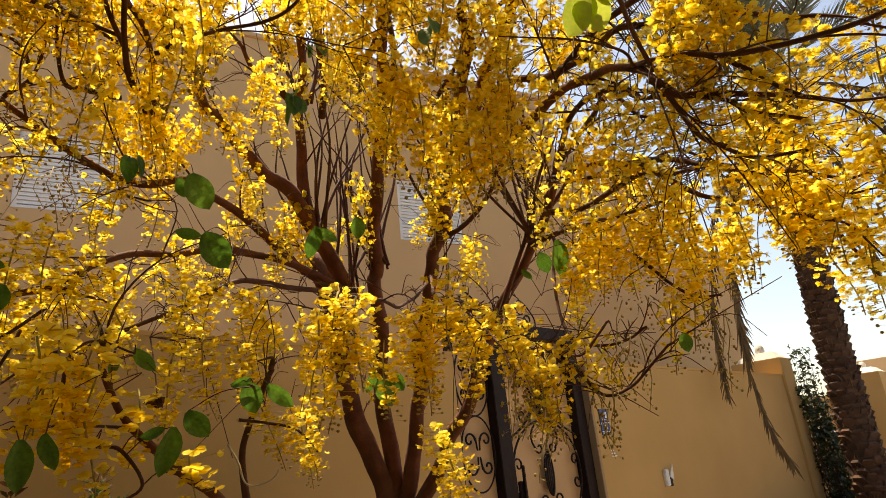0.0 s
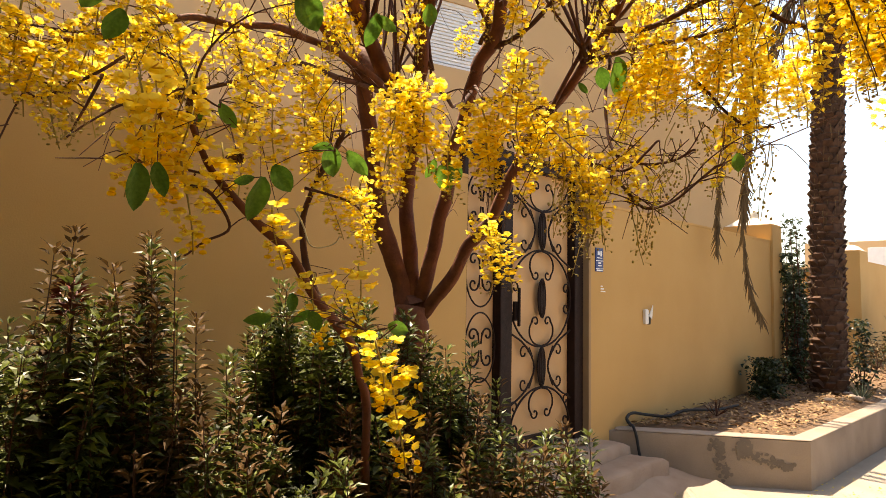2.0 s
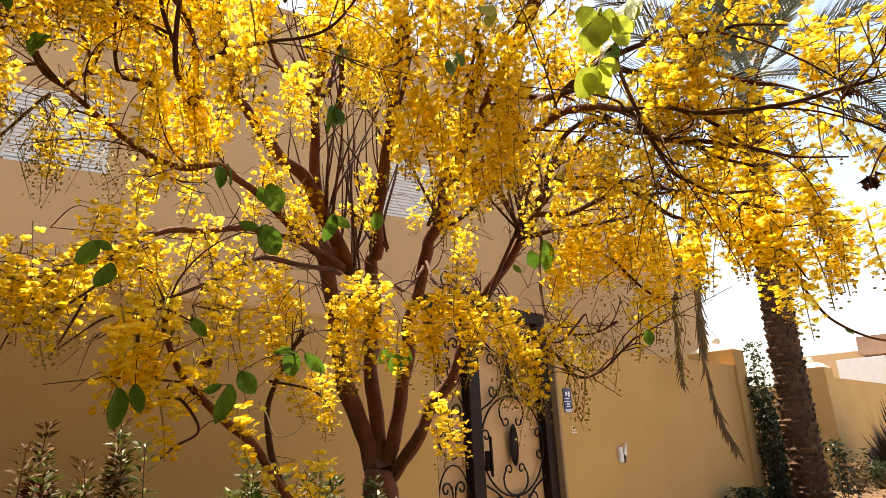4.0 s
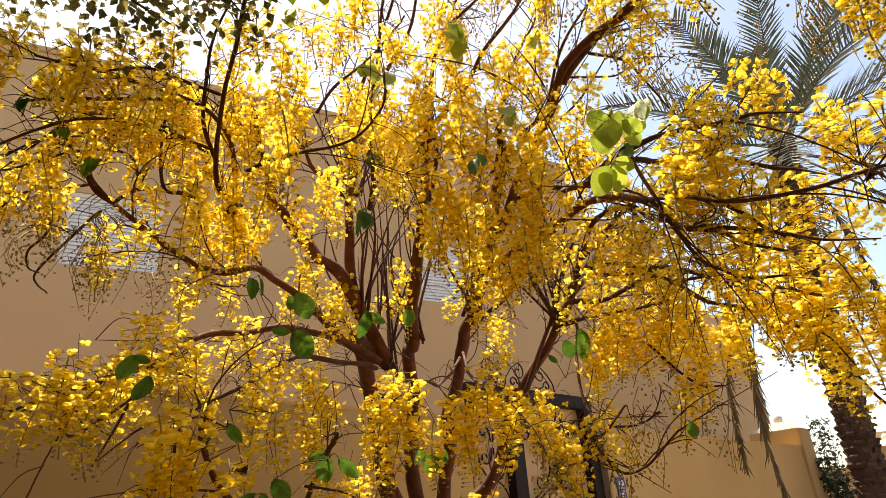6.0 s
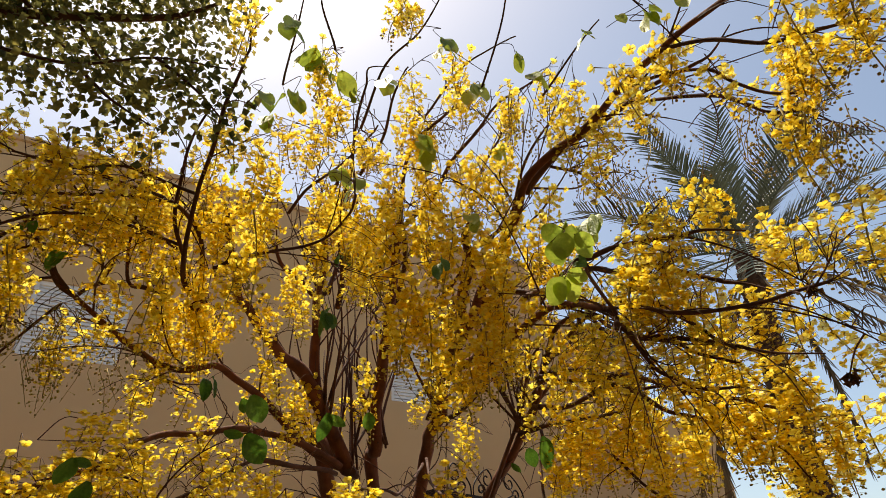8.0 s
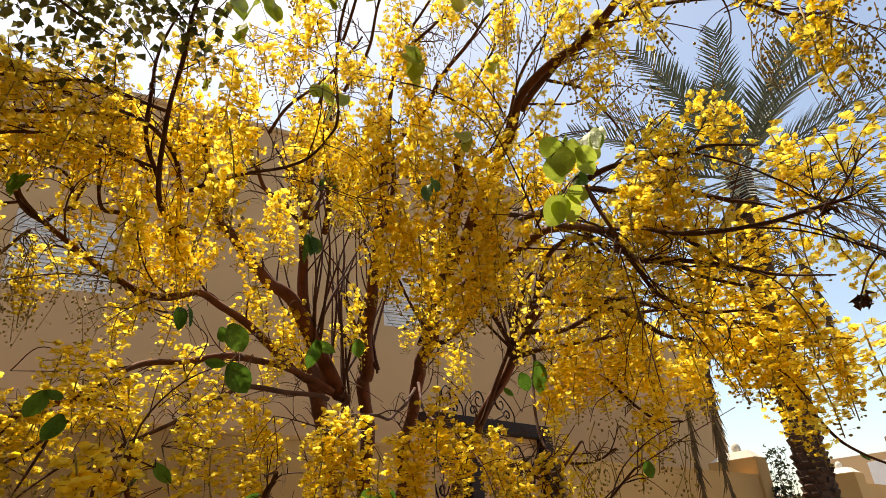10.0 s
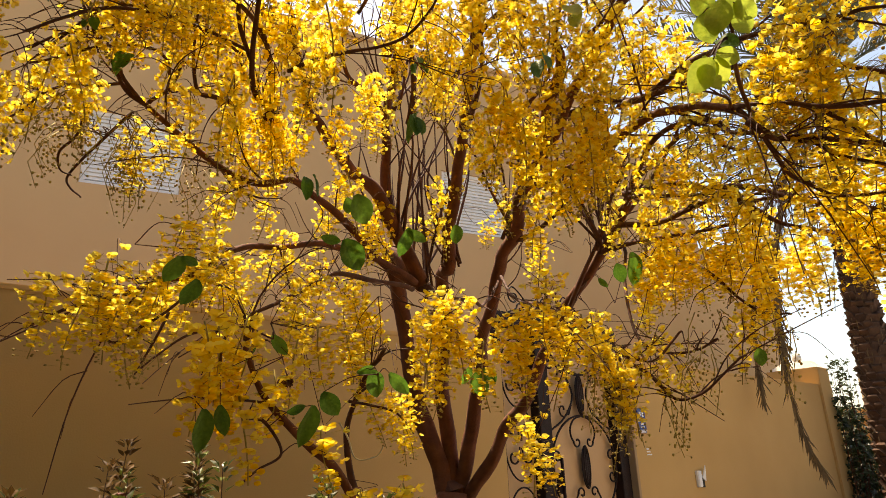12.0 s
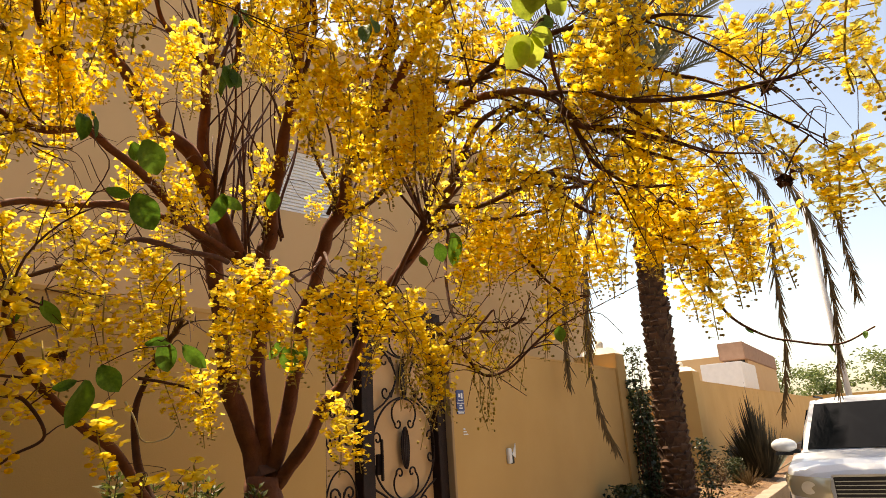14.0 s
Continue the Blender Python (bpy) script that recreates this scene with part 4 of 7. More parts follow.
limb(tree, 0.0060, 0.0030, (-3.25, -2.65, 2.50), (-3.23, -2.71, 2.47), (-3.24, -2.80, 2.41), (-3.24, -2.88, 2.35), (-3.24, -2.93, 2.28), (-3.23, -2.96, 2.24), (-3.22, -3.04, 2.19))
limb(tree, 0.0050, 0.0020, (-3.21, -2.35, 2.49), (-3.17, -2.44, 2.42), (-3.14, -2.47, 2.34), (-3.07, -2.50, 2.24))
limb(tree, 0.0040, 0.0020, (-3.19, -2.27, 2.46), (-3.16, -2.34, 2.43), (-3.13, -2.39, 2.42), (-3.13, -2.45, 2.43))
limb(tree, 0.0040, 0.0020, (-3.13, -2.17, 2.39), (-3.13, -2.26, 2.42), (-3.15, -2.35, 2.46), (-3.17, -2.39, 2.47))
limb(tree, 0.0060, 0.0030, (-3.91, -1.66, 2.18), (-3.87, -1.71, 2.20), (-3.80, -1.78, 2.22), (-3.73, -1.83, 2.24), (-3.69, -1.89, 2.26), (-3.67, -1.96, 2.31), (-3.68, -2.00, 2.35))
limb(tree, 0.0060, 0.0030, (-3.66, -1.60, 2.52), (-3.64, -1.68, 2.59), (-3.59, -1.76, 2.65), (-3.56, -1.84, 2.70), (-3.54, -1.93, 2.76))
limb(tree, 0.0100, 0.0030, (-3.24, -1.55, 2.46), (-3.28, -1.75, 2.55), (-3.27, -1.89, 2.60), (-3.30, -2.04, 2.67), (-3.29, -2.16, 2.74), (-3.28, -2.26, 2.80), (-3.24, -2.40, 2.83))
limb(tree, 0.0100, 0.0030, (-3.09, -1.49, 2.41), (-3.17, -1.64, 2.51), (-3.27, -1.73, 2.61), (-3.35, -1.84, 2.70), (-3.40, -1.95, 2.75), (-3.40, -2.08, 2.77), (-3.38, -2.14, 2.80), (-3.34, -2.25, 2.84))
limb(tree, 0.0080, 0.0030, (-3.09, -1.74, 2.33), (-3.14, -1.90, 2.37), (-3.19, -2.01, 2.54), (-3.22, -2.11, 2.65), (-3.23, -2.21, 2.72))
limb(tree, 0.0120, 0.0040, (-3.24, -1.31, 2.42), (-3.30, -1.41, 2.52), (-3.38, -1.51, 2.63), (-3.44, -1.63, 2.73), (-3.52, -1.78, 2.84), (-3.59, -1.93, 2.93))
limb(tree, 0.0070, 0.0030, (-3.47, -1.74, 2.70), (-3.46, -1.86, 2.80), (-3.52, -1.99, 2.86), (-3.53, -2.08, 2.93))
limb(tree, 0.0070, 0.0030, (-3.18, -2.04, 2.38), (-3.15, -2.14, 2.44), (-3.19, -2.26, 2.57), (-3.20, -2.37, 2.65), (-3.20, -2.47, 2.69))
limb(tree, 0.0090, 0.0040, (-3.78, -1.36, 2.23), (-3.88, -1.40, 2.26), (-3.93, -1.48, 2.33), (-3.97, -1.59, 2.42), (-4.00, -1.72, 2.53), (-4.02, -1.81, 2.60), (-4.02, -1.89, 2.67), (-4.03, -1.95, 2.73))
limb(tree, 0.0080, 0.0030, (-3.91, -1.44, 2.32), (-3.99, -1.51, 2.40), (-4.02, -1.59, 2.52), (-4.05, -1.70, 2.57), (-4.04, -1.77, 2.64))
limb(tree, 0.0080, 0.0030, (-3.83, -1.39, 2.33), (-3.88, -1.44, 2.43), (-4.00, -1.49, 2.47), (-4.13, -1.51, 2.45), (-4.24, -1.53, 2.43), (-4.34, -1.53, 2.41), (-4.43, -1.54, 2.39))
limb(tree, 0.0060, 0.0030, (-4.02, -1.51, 2.45), (-4.15, -1.51, 2.41), (-4.27, -1.51, 2.35), (-4.36, -1.51, 2.31), (-4.44, -1.51, 2.26))
limb(tree, 0.0060, 0.0030, (-3.91, -1.44, 2.36), (-4.09, -1.49, 2.33), (-4.20, -1.51, 2.31), (-4.31, -1.52, 2.26), (-4.39, -1.51, 2.20), (-4.45, -1.50, 2.14))
limb(tree, 0.0060, 0.0030, (-3.96, -1.57, 2.47), (-4.09, -1.56, 2.48), (-4.18, -1.57, 2.46), (-4.29, -1.54, 2.41))
limb(tree, 0.0060, 0.0030, (-3.40, -2.82, 2.44), (-3.40, -2.93, 2.37), (-3.40, -3.03, 2.27), (-3.42, -3.12, 2.21), (-3.42, -3.19, 2.18))
limb(tree, 0.0050, 0.0030, (-3.36, -2.68, 2.44), (-3.36, -2.80, 2.40), (-3.36, -2.90, 2.33), (-3.35, -2.93, 2.28), (-3.33, -2.98, 2.22), (-3.34, -3.04, 2.16))
limb(tree, 0.0050, 0.0020, (-3.63, -1.95, 2.67), (-3.66, -2.11, 2.81), (-3.63, -2.24, 2.87), (-3.64, -2.37, 2.94))
limb(tree, 0.0040, 0.0020, (-3.80, -2.04, 2.83), (-3.90, -2.10, 2.92), (-3.92, -2.18, 2.97))
limb(tree, 0.0040, 0.0020, (-3.46, -2.32, 2.67), (-3.51, -2.46, 2.78), (-3.58, -2.56, 2.86))
limb(tree, 0.0040, 0.0020, (-3.36, -2.45, 2.59), (-3.39, -2.59, 2.63), (-3.41, -2.71, 2.66))
limb(tree, 0.0040, 0.0020, (-3.88, -1.88, 2.75), (-3.92, -2.01, 2.87), (-3.95, -2.09, 2.93))
limb(tree, 0.0040, 0.0020, (-3.49, -2.10, 2.70), (-3.48, -2.26, 2.79), (-3.45, -2.36, 2.82), (-3.42, -2.45, 2.83))
limb(tree, 0.0040, 0.0020, (-2.82, -2.58, 1.67), (-2.81, -2.63, 1.57), (-2.82, -2.66, 1.50), (-2.80, -2.69, 1.44), (-2.79, -2.75, 1.39), (-2.78, -2.80, 1.37), (-2.77, -2.89, 1.35), (-2.78, -2.97, 1.38))
limb(sapling, 0.0140, 0.0060, (-3.20, -1.25, -0.12), (-3.24, -1.29, 0.71), (-3.38, -1.43, 0.91), (-3.53, -1.55, 1.05), (-3.66, -1.60, 1.15), (-3.74, -1.62, 1.22), (-3.80, -1.62, 1.26), (-3.86, -1.62, 1.31), (-3.91, -1.62, 1.36), (-3.94, -1.63, 1.41), (-3.96, -1.63, 1.48))
limb(sapling, 0.0100, 0.0060, (-3.56, -1.56, 1.07), (-3.59, -1.51, 1.16), (-3.60, -1.49, 1.22), (-3.61, -1.49, 1.30), (-3.60, -1.51, 1.37), (-3.59, -1.56, 1.45), (-3.63, -1.67, 1.47))
limb(sapling, 0.0040, 0.0020, (-3.97, -1.68, 1.32), (-3.93, -1.68, 1.31), (-3.89, -1.68, 1.25), (-3.93, -1.66, 1.22), (-3.96, -1.64, 1.19))
limb(sapling, 0.0040, 0.0020, (-4.03, -1.67, 1.41), (-4.02, -1.66, 1.48), (-3.98, -1.66, 1.51), (-3.91, -1.66, 1.49))
limb(sapling, 0.0040, 0.0020, (-3.56, -1.58, 1.05), (-3.56, -1.68, 1.03), (-3.58, -1.80, 1.05))
limb(sapling, 0.0040, 0.0020, (-3.56, -1.58, 1.05), (-3.64, -1.74, 1.06), (-3.70, -1.89, 1.05), (-3.73, -1.96, 1.04))
limb(sapling, 0.0040, 0.0020, (-3.66, -1.64, 1.39), (-3.71, -1.76, 1.40), (-3.77, -1.86, 1.40))
limb(sapling, 0.0040, 0.0020, (-3.66, -1.58, 1.37), (-3.60, -1.59, 1.36), (-3.53, -1.60, 1.34), (-3.48, -1.61, 1.29))
shoots(tree, (-3.00, -1.08, 1.88), 10, 0.75, 0.35)
shoots(tree, (-2.89, -1.14, 1.97), 9, 0.8, 0.35)
shoots(tree, (-2.81, -1.40, 2.02), 7, 0.7, 0.35)
shoots(tree, (-2.71, -1.72, 1.90), 10, 0.75, 0.5, 0.006)
shoots(tree, (-3.15, -1.10, 2.05), 8, 0.7, 0.45, 0.006)
shoots(tree, (-3.27, -1.23, 2.50), 8, 0.6, 0.4, 0.005)


def scatter(owner, count, low):
    """Single strings hung along the twigs all through the crown."""
    spots = [p for p in TIPS[owner.name] if p.z > low]
    for k in range(count):
        p = rng.choice(spots)
        RACEMES.append((owner, p + Vector((rng.gauss(0, 0.02), rng.gauss(0, 0.02), 0)), rng.uniform(0.10, 0.26), rng.uniform(0, 6.28)))


BUDS = []


def bead(c, s, tall=1.25):
    """A small round bud."""
    vs = [c + Vector((0, 0, tall * s))]
    for z, r in ((0.55, 0.84), (-0.45, 0.9)):
        vs += [c + Vector((math.cos(k * 1.0472 + z) * r * s, math.sin(k * 1.0472 + z) * r * s, z * tall * s)) for k in range(6)]
    vs.append(c - Vector((0, 0, tall * s)))
    fs = [(0, 1 + k, 1 + (k + 1) % 6) for k in range(6)] + [(1 + k, 7 + k, 7 + (k + 1) % 6, 1 + (k + 1) % 6) for k in range(6)] + [(13, 7 + (k + 1) % 6, 7 + k) for k in range(6)]
    return vs, fs


def bud_strings(owner, at, w, h, count):
    """Bare drooping strings of small round buds."""
    at = Vector(at)
    wood = sorted(LINES[owner.name], key=lambda p: (p - at - Vector((0, 0, h))).length)[:14]
    for k in range(count):
        near = rng.choice(wood)
        s = rng.uniform(-1, 1)
        p = at + Vector((0.72 * s * w, -0.69 * s * w, rng.uniform(0.2, 1) * h)) + Vector((rng.gauss(0, 0.03), rng.gauss(0, 0.03), 0))
        tv, tf = tube(local(owner, smoothed([near, near.lerp(p, 0.6) + Vector((rng.gauss(0, 0.02), rng.gauss(0, 0.02), 0.015)), p], 4)), 0.0017, 0.0009, 4)
        TWIGS[owner.name].add(tv, tf)
        BUDS.append((owner, p, rng.uniform(0.09, 0.2)))


# masses of blossom: owner, middle, half width, half height
blossom(tree, (-4.30, -1.49, 1.54), 0.05, 0.04)
blossom(tree, (-4.25, -1.51, 1.57), 0.06, 0.05)
blossom(tree, (-4.19, -1.50, 1.61), 0.07, 0.06, 0.90)
blossom(tree, (-4.10, -1.44, 1.59), 0.09, 0.06, 0.60)
blossom(tree, (-4.10, -1.59, 1.70), 0.05, 0.04, 0.90)
blossom(tree, (-4.03, -1.42, 1.65), 0.08, 0.07, 0.70)
blossom(tree, (-3.87, -1.28, 1.70), 0.09, 0.07, 0.60)
blossom(tree, (-3.71, -1.22, 1.82), 0.10, 0.05, 0.70)
blossom(tree, (-3.62, -1.26, 1.79), 0.09, 0.06, 0.80)
blossom(tree, (-3.83, -1.35, 1.62), 0.09, 0.06, 0.60)
blossom(tree, (-3.73, -1.44, 1.62), 0.09, 0.07)
blossom(tree, (-3.64, -1.49, 1.64), 0.10, 0.09)
blossom(tree, (-3.56, -1.49, 1.57), 0.07, 0.07, 0.80)
blossom(tree, (-3.70, -1.49, 1.51), 0.08, 0.07, 0.70)
blossom(tree, (-3.78, -1.55, 1.44), 0.04, 0.05, 0.40)
blossom(tree, (-3.62, -1.53, 1.48), 0.06, 0.06, 0.50)
blossom(tree, (-3.59, -1.56, 1.37), 0.07, 0.04, 0.40)
blossom(tree, (-3.52, -1.60, 1.33), 0.06, 0.06, 0.40)
blossom(tree, (-3.42, -1.10, 2.04), 0.11, 0.07, 0.50)
blossom(tree, (-3.75, -1.26, 1.98), 0.09, 0.06, 0.50)
blossom(tree, (-3.90, -1.29, 1.92), 0.06, 0.09, 0.45)
blossom(tree, (-3.79, -1.21, 1.90), 0.12, 0.04, 0.50)
blossom(tree, (-3.56, -1.85, 1.56), 0.06, 0.06)
blossom(tree, (-3.59, -1.81, 1.50), 0.05, 0.06, 0.80)
blossom(tree, (-3.53, -1.87, 1.51), 0.06, 0.07)
blossom(tree, (-3.54, -1.84, 1.44), 0.05, 0.05, 0.50)
blossom(tree, (-3.45, -1.94, 1.49), 0.06, 0.07)
blossom(tree, (-3.41, -2.00, 1.54), 0.06, 0.06)
blossom(tree, (-3.36, -2.02, 1.49), 0.05, 0.06, 0.90)
blossom(tree, (-3.42, -1.96, 1.42), 0.06, 0.06, 0.80)
blossom(tree, (-3.48, -1.90, 1.43), 0.05, 0.06, 0.60)
blossom(tree, (-3.27, -1.98, 1.44), 0.04, 0.05, 0.50)
blossom(tree, (-3.60, -1.78, 1.43), 0.03, 0.04, 0.40)
blossom(tree, (-3.33, -1.89, 1.22), 0.05, 0.06, 0.35)
blossom(tree, (-3.14, -2.00, 1.45), 0.08, 0.06, 0.50)
blossom(tree, (-3.12, -2.01, 1.36), 0.07, 0.07, 0.60)
blossom(tree, (-3.04, -2.05, 1.41), 0.07, 0.06, 0.60)
blossom(tree, (-2.98, -2.07, 1.48), 0.07, 0.05, 0.50)
blossom(tree, (-3.24, -2.04, 1.49), 0.05, 0.04, 0.50)
blossom(tree, (-2.85, -2.00, 1.73), 0.10, 0.09, 0.80)
blossom(tree, (-2.84, -2.10, 1.69), 0.10, 0.08, 0.90)
blossom(tree, (-2.84, -2.21, 1.68), 0.09, 0.09)
blossom(tree, (-2.85, -2.30, 1.62), 0.06, 0.09)
blossom(tree, (-2.83, -2.37, 1.66), 0.05, 0.06, 0.90)
blossom(tree, (-2.84, -2.25, 1.52), 0.04, 0.06, 0.70)
blossom(tree, (-2.83, -2.15, 1.75), 0.12, 0.06, 0.90)
blossom(tree, (-2.76, -2.00, 1.83), 0.09, 0.07, 0.70)
blossom(tree, (-2.92, -2.33, 1.73), 0.09, 0.08)
blossom(tree, (-2.85, -1.95, 1.65), 0.07, 0.06, 0.35)
blossom(tree, (-2.54, -1.29, 1.99), 0.09, 0.10, 0.90)
blossom(tree, (-2.79, -2.19, 1.86), 0.09, 0.07, 0.60)
blossom(tree, (-3.03, -2.16, 2.28), 0.09, 0.08)
blossom(tree, (-3.00, -2.24, 2.30), 0.09, 0.06)
blossom(tree, (-3.34, -2.60, 1.87), 0.07, 0.07)
blossom(tree, (-3.32, -2.65, 1.87), 0.06, 0.07)
blossom(tree, (-3.35, -2.56, 1.86), 0.06, 0.06)
blossom(tree, (-3.31, -2.59, 1.81), 0.07, 0.05, 0.90)
blossom(tree, (-3.23, -2.48, 1.81), 0.06, 0.07)
blossom(tree, (-3.21, -2.42, 1.84), 0.05, 0.08)
blossom(tree, (-3.24, -2.55, 1.76), 0.06, 0.06, 0.70)
blossom(tree, (-3.27, -2.63, 1.74), 0.03, 0.04)
blossom(tree, (-3.29, -2.70, 1.81), 0.05, 0.05, 0.80)
blossom(tree, (-3.14, -2.66, 1.70), 0.05, 0.05)
blossom(tree, (-3.15, -2.60, 1.68), 0.07, 0.06, 0.80)
blossom(tree, (-3.18, -2.56, 1.73), 0.06, 0.05, 0.80)
blossom(tree, (-3.02, -2.37, 1.75), 0.07, 0.07, 0.80)
blossom(tree, (-3.31, -2.60, 2.03), 0.06, 0.06, 0.60)
blossom(tree, (-3.04, -2.53, 1.61), 0.05, 0.05)
blossom(tree, (-3.02, -2.60, 1.59), 0.04, 0.07, 0.60)
blossom(tree, (-3.10, -2.30, 1.89), 0.04, 0.04, 0.50)
blossom(tree, (-2.86, -2.10, 1.92), 0.09, 0.05, 0.40)
blossom(tree, (-3.04, -2.60, 1.67), 0.07, 0.05, 0.60)
blossom(tree, (-3.21, -2.38, 1.92), 0.03, 0.03, 0.60)
blossom(tree, (-3.48, -2.00, 1.98), 0.09, 0.12)
blossom(tree, (-3.41, -2.06, 1.95), 0.09, 0.12)
blossom(tree, (-3.38, -2.15, 1.91), 0.08, 0.11)
blossom(tree, (-3.33, -2.19, 1.85), 0.05, 0.10)
blossom(tree, (-3.38, -2.09, 1.82), 0.08, 0.06)
blossom(tree, (-3.44, -2.04, 2.07), 0.08, 0.08)
blossom(tree, (-3.48, -1.94, 2.11), 0.07, 0.14)
blossom(tree, (-3.52, -1.95, 2.25), 0.07, 0.13)
blossom(tree, (-3.47, -2.03, 2.28), 0.09, 0.10)
blossom(tree, (-3.42, -2.12, 2.22), 0.08, 0.11)
blossom(tree, (-3.34, -2.15, 2.15), 0.07, 0.12)
blossom(tree, (-3.32, -2.17, 2.03), 0.07, 0.08)
blossom(tree, (-3.32, -2.20, 2.25), 0.06, 0.09)
blossom(tree, (-3.39, -2.01, 1.78), 0.05, 0.04, 0.60)
blossom(tree, (-3.45, -1.88, 1.98), 0.06, 0.08)
blossom(tree, (-3.84, -1.76, 2.23), 0.06, 0.14)
blossom(tree, (-3.64, -1.76, 2.25), 0.06, 0.07)
blossom(tree, (-3.58, -1.51, 2.26), 0.09, 0.09, 0.90)
blossom(tree, (-3.57, -1.36, 2.22), 0.07, 0.07, 0.70)
blossom(tree, (-3.61, -1.69, 2.48), 0.09, 0.10)
blossom(tree, (-3.55, -1.80, 2.38), 0.07, 0.11)
blossom(tree, (-3.39, -1.61, 2.38), 0.09, 0.10, 0.80)
blossom(tree, (-3.40, -1.73, 2.35), 0.07, 0.14)
blossom(tree, (-3.86, -1.44, 2.37), 0.10, 0.14)
blossom(tree, (-3.88, -1.36, 2.27), 0.10, 0.12)
blossom(tree, (-3.79, -1.39, 2.25), 0.10, 0.10)
blossom(tree, (-3.90, -1.34, 2.14), 0.09, 0.10)
blossom(tree, (-3.80, -1.38, 2.14), 0.10, 0.10)
blossom(tree, (-4.01, -1.39, 2.37), 0.10, 0.10, 0.80)
blossom(tree, (-3.94, -1.37, 2.49), 0.10, 0.10, 0.80)
blossom(tree, (-4.16, -1.44, 2.33), 0.08, 0.08, 0.80)
blossom(tree, (-4.21, -1.39, 2.27), 0.08, 0.07, 0.70)
blossom(tree, (-4.20, -1.44, 2.35), 0.09, 0.05)
blossom(tree, (-3.75, -1.48, 2.52), 0.09, 0.09, 0.70)
blossom(tree, (-3.86, -1.44, 2.53), 0.09, 0.07)
blossom(tree, (-4.29, -1.33, 2.10), 0.06, 0.04, 0.70)
blossom(tree, (-4.17, -1.29, 2.09), 0.06, 0.09, 0.90)
blossom(tree, (-4.09, -1.29, 2.06), 0.06, 0.09, 0.80)
blossom(tree, (-4.12, -1.25, 2.00), 0.04, 0.08, 0.50)
blossom(tree, (-2.70, -1.19, 2.14), 0.07, 0.07, 0.50)
blossom(sapling, (-4.06, -1.69, 1.43), 0.05, 0.05)
blossom(sapling, (-4.01, -1.71, 1.43), 0.05, 0.06)
blossom(sapling, (-4.02, -1.70, 1.36), 0.05, 0.05, 0.80)
blossom(sapling, (-3.96, -1.68, 1.38), 0.05, 0.06, 0.60)
blossom(sapling, (-4.07, -1.68, 1.37), 0.04, 0.04, 0.60)
blossom(sapling, (-3.98, -1.71, 1.30), 0.03, 0.04, 0.40)
blossom(sapling, (-3.73, -1.97, 1.02), 0.035, 0.05, 0.50)
blossom(sapling, (-3.69, -1.98, 0.93), 0.02, 0.04, 0.40)
blossom(sapling, (-3.70, -1.82, 1.12), 0.04, 0.04, 0.20)
blossom(sapling, (-3.82, -1.74, 1.24), 0.02, 0.01)
blossom(sapling, (-3.68, -1.66, 1.12), 0.03, 0.02, 0.10)
blossom(tree, (-3.82, -2.00, 2.74), 0.08, 0.09)
blossom(tree, (-3.73, -1.96, 2.66), 0.08, 0.10)
blossom(tree, (-3.78, -1.86, 2.61), 0.08, 0.08, 0.80)
blossom(tree, (-3.62, -1.90, 2.62), 0.07, 0.09, 0.70)
blossom(tree, (-3.52, -2.07, 2.75), 0.07, 0.07)
blossom(tree, (-3.45, -2.01, 2.66), 0.08, 0.08, 0.50)
blossom(tree, (-3.43, -2.23, 2.73), 0.09, 0.08, 0.40)
blossom(tree, (-3.33, -2.51, 2.55), 0.08, 0.08, 0.50)
blossom(tree, (-3.29, -2.57, 2.41), 0.06, 0.06)
blossom(tree, (-3.31, -2.48, 2.47), 0.07, 0.07, 0.60)
blossom(tree, (-3.23, -2.51, 2.32), 0.05, 0.05)
blossom(tree, (-3.42, -2.75, 2.33), 0.04, 0.06, 0.60)
blossom(tree, (-3.36, -2.90, 2.27), 0.03, 0.05, 0.60)
blossom(tree, (-3.31, -3.05, 2.19), 0.04, 0.04, 0.60)
blossom(tree, (-3.28, -2.23, 2.52), 0.08, 0.10, 0.80)
blossom(tree, (-3.32, -2.13, 2.48), 0.10, 0.10, 0.80)
blossom(tree, (-3.33, -1.97, 2.53), 0.10, 0.10)
blossom(tree, (-3.47, -1.93, 2.45), 0.10, 0.10, 0.90)
blossom(tree, (-3.53, -1.83, 2.40), 0.08, 0.10, 0.80)
blossom(tree, (-3.33, -2.07, 2.36), 0.09, 0.07, 0.70)
blossom(tree, (-4.09, -1.50, 2.67), 0.06, 0.09)
blossom(tree, (-4.00, -1.56, 2.55), 0.06, 0.09, 0.60)
blossom(tree, (-3.85, -1.79, 2.43), 0.07, 0.08)
blossom(tree, (-4.34, -1.54, 2.38), 0.10, 0.06, 0.80)
blossom(tree, (-4.24, -1.53, 2.43), 0.08, 0.06, 0.80)
blossom(tree, (-4.11, -1.54, 2.48), 0.08, 0.07, 0.80)
blossom(tree, (-4.48, -1.51, 2.43), 0.06, 0.04)
blossom(tree, (-4.06, -1.51, 2.34), 0.10, 0.08)
blossom(tree, (-4.19, -1.52, 2.31), 0.10, 0.08, 0.70)
blossom(tree, (-4.27, -1.48, 2.28), 0.08, 0.08, 0.70)
blossom(tree, (-3.88, -1.55, 2.48), 0.07, 0.10, 0.80)
blossom(tree, (-3.04, -2.54, 2.26), 0.06, 0.06, 0.60)
blossom(tree, (-3.58, -1.71, 2.47), 0.09, 0.09, 0.70)
blossom(tree, (-3.18, -2.96, 1.62), 0.07, 0.05)
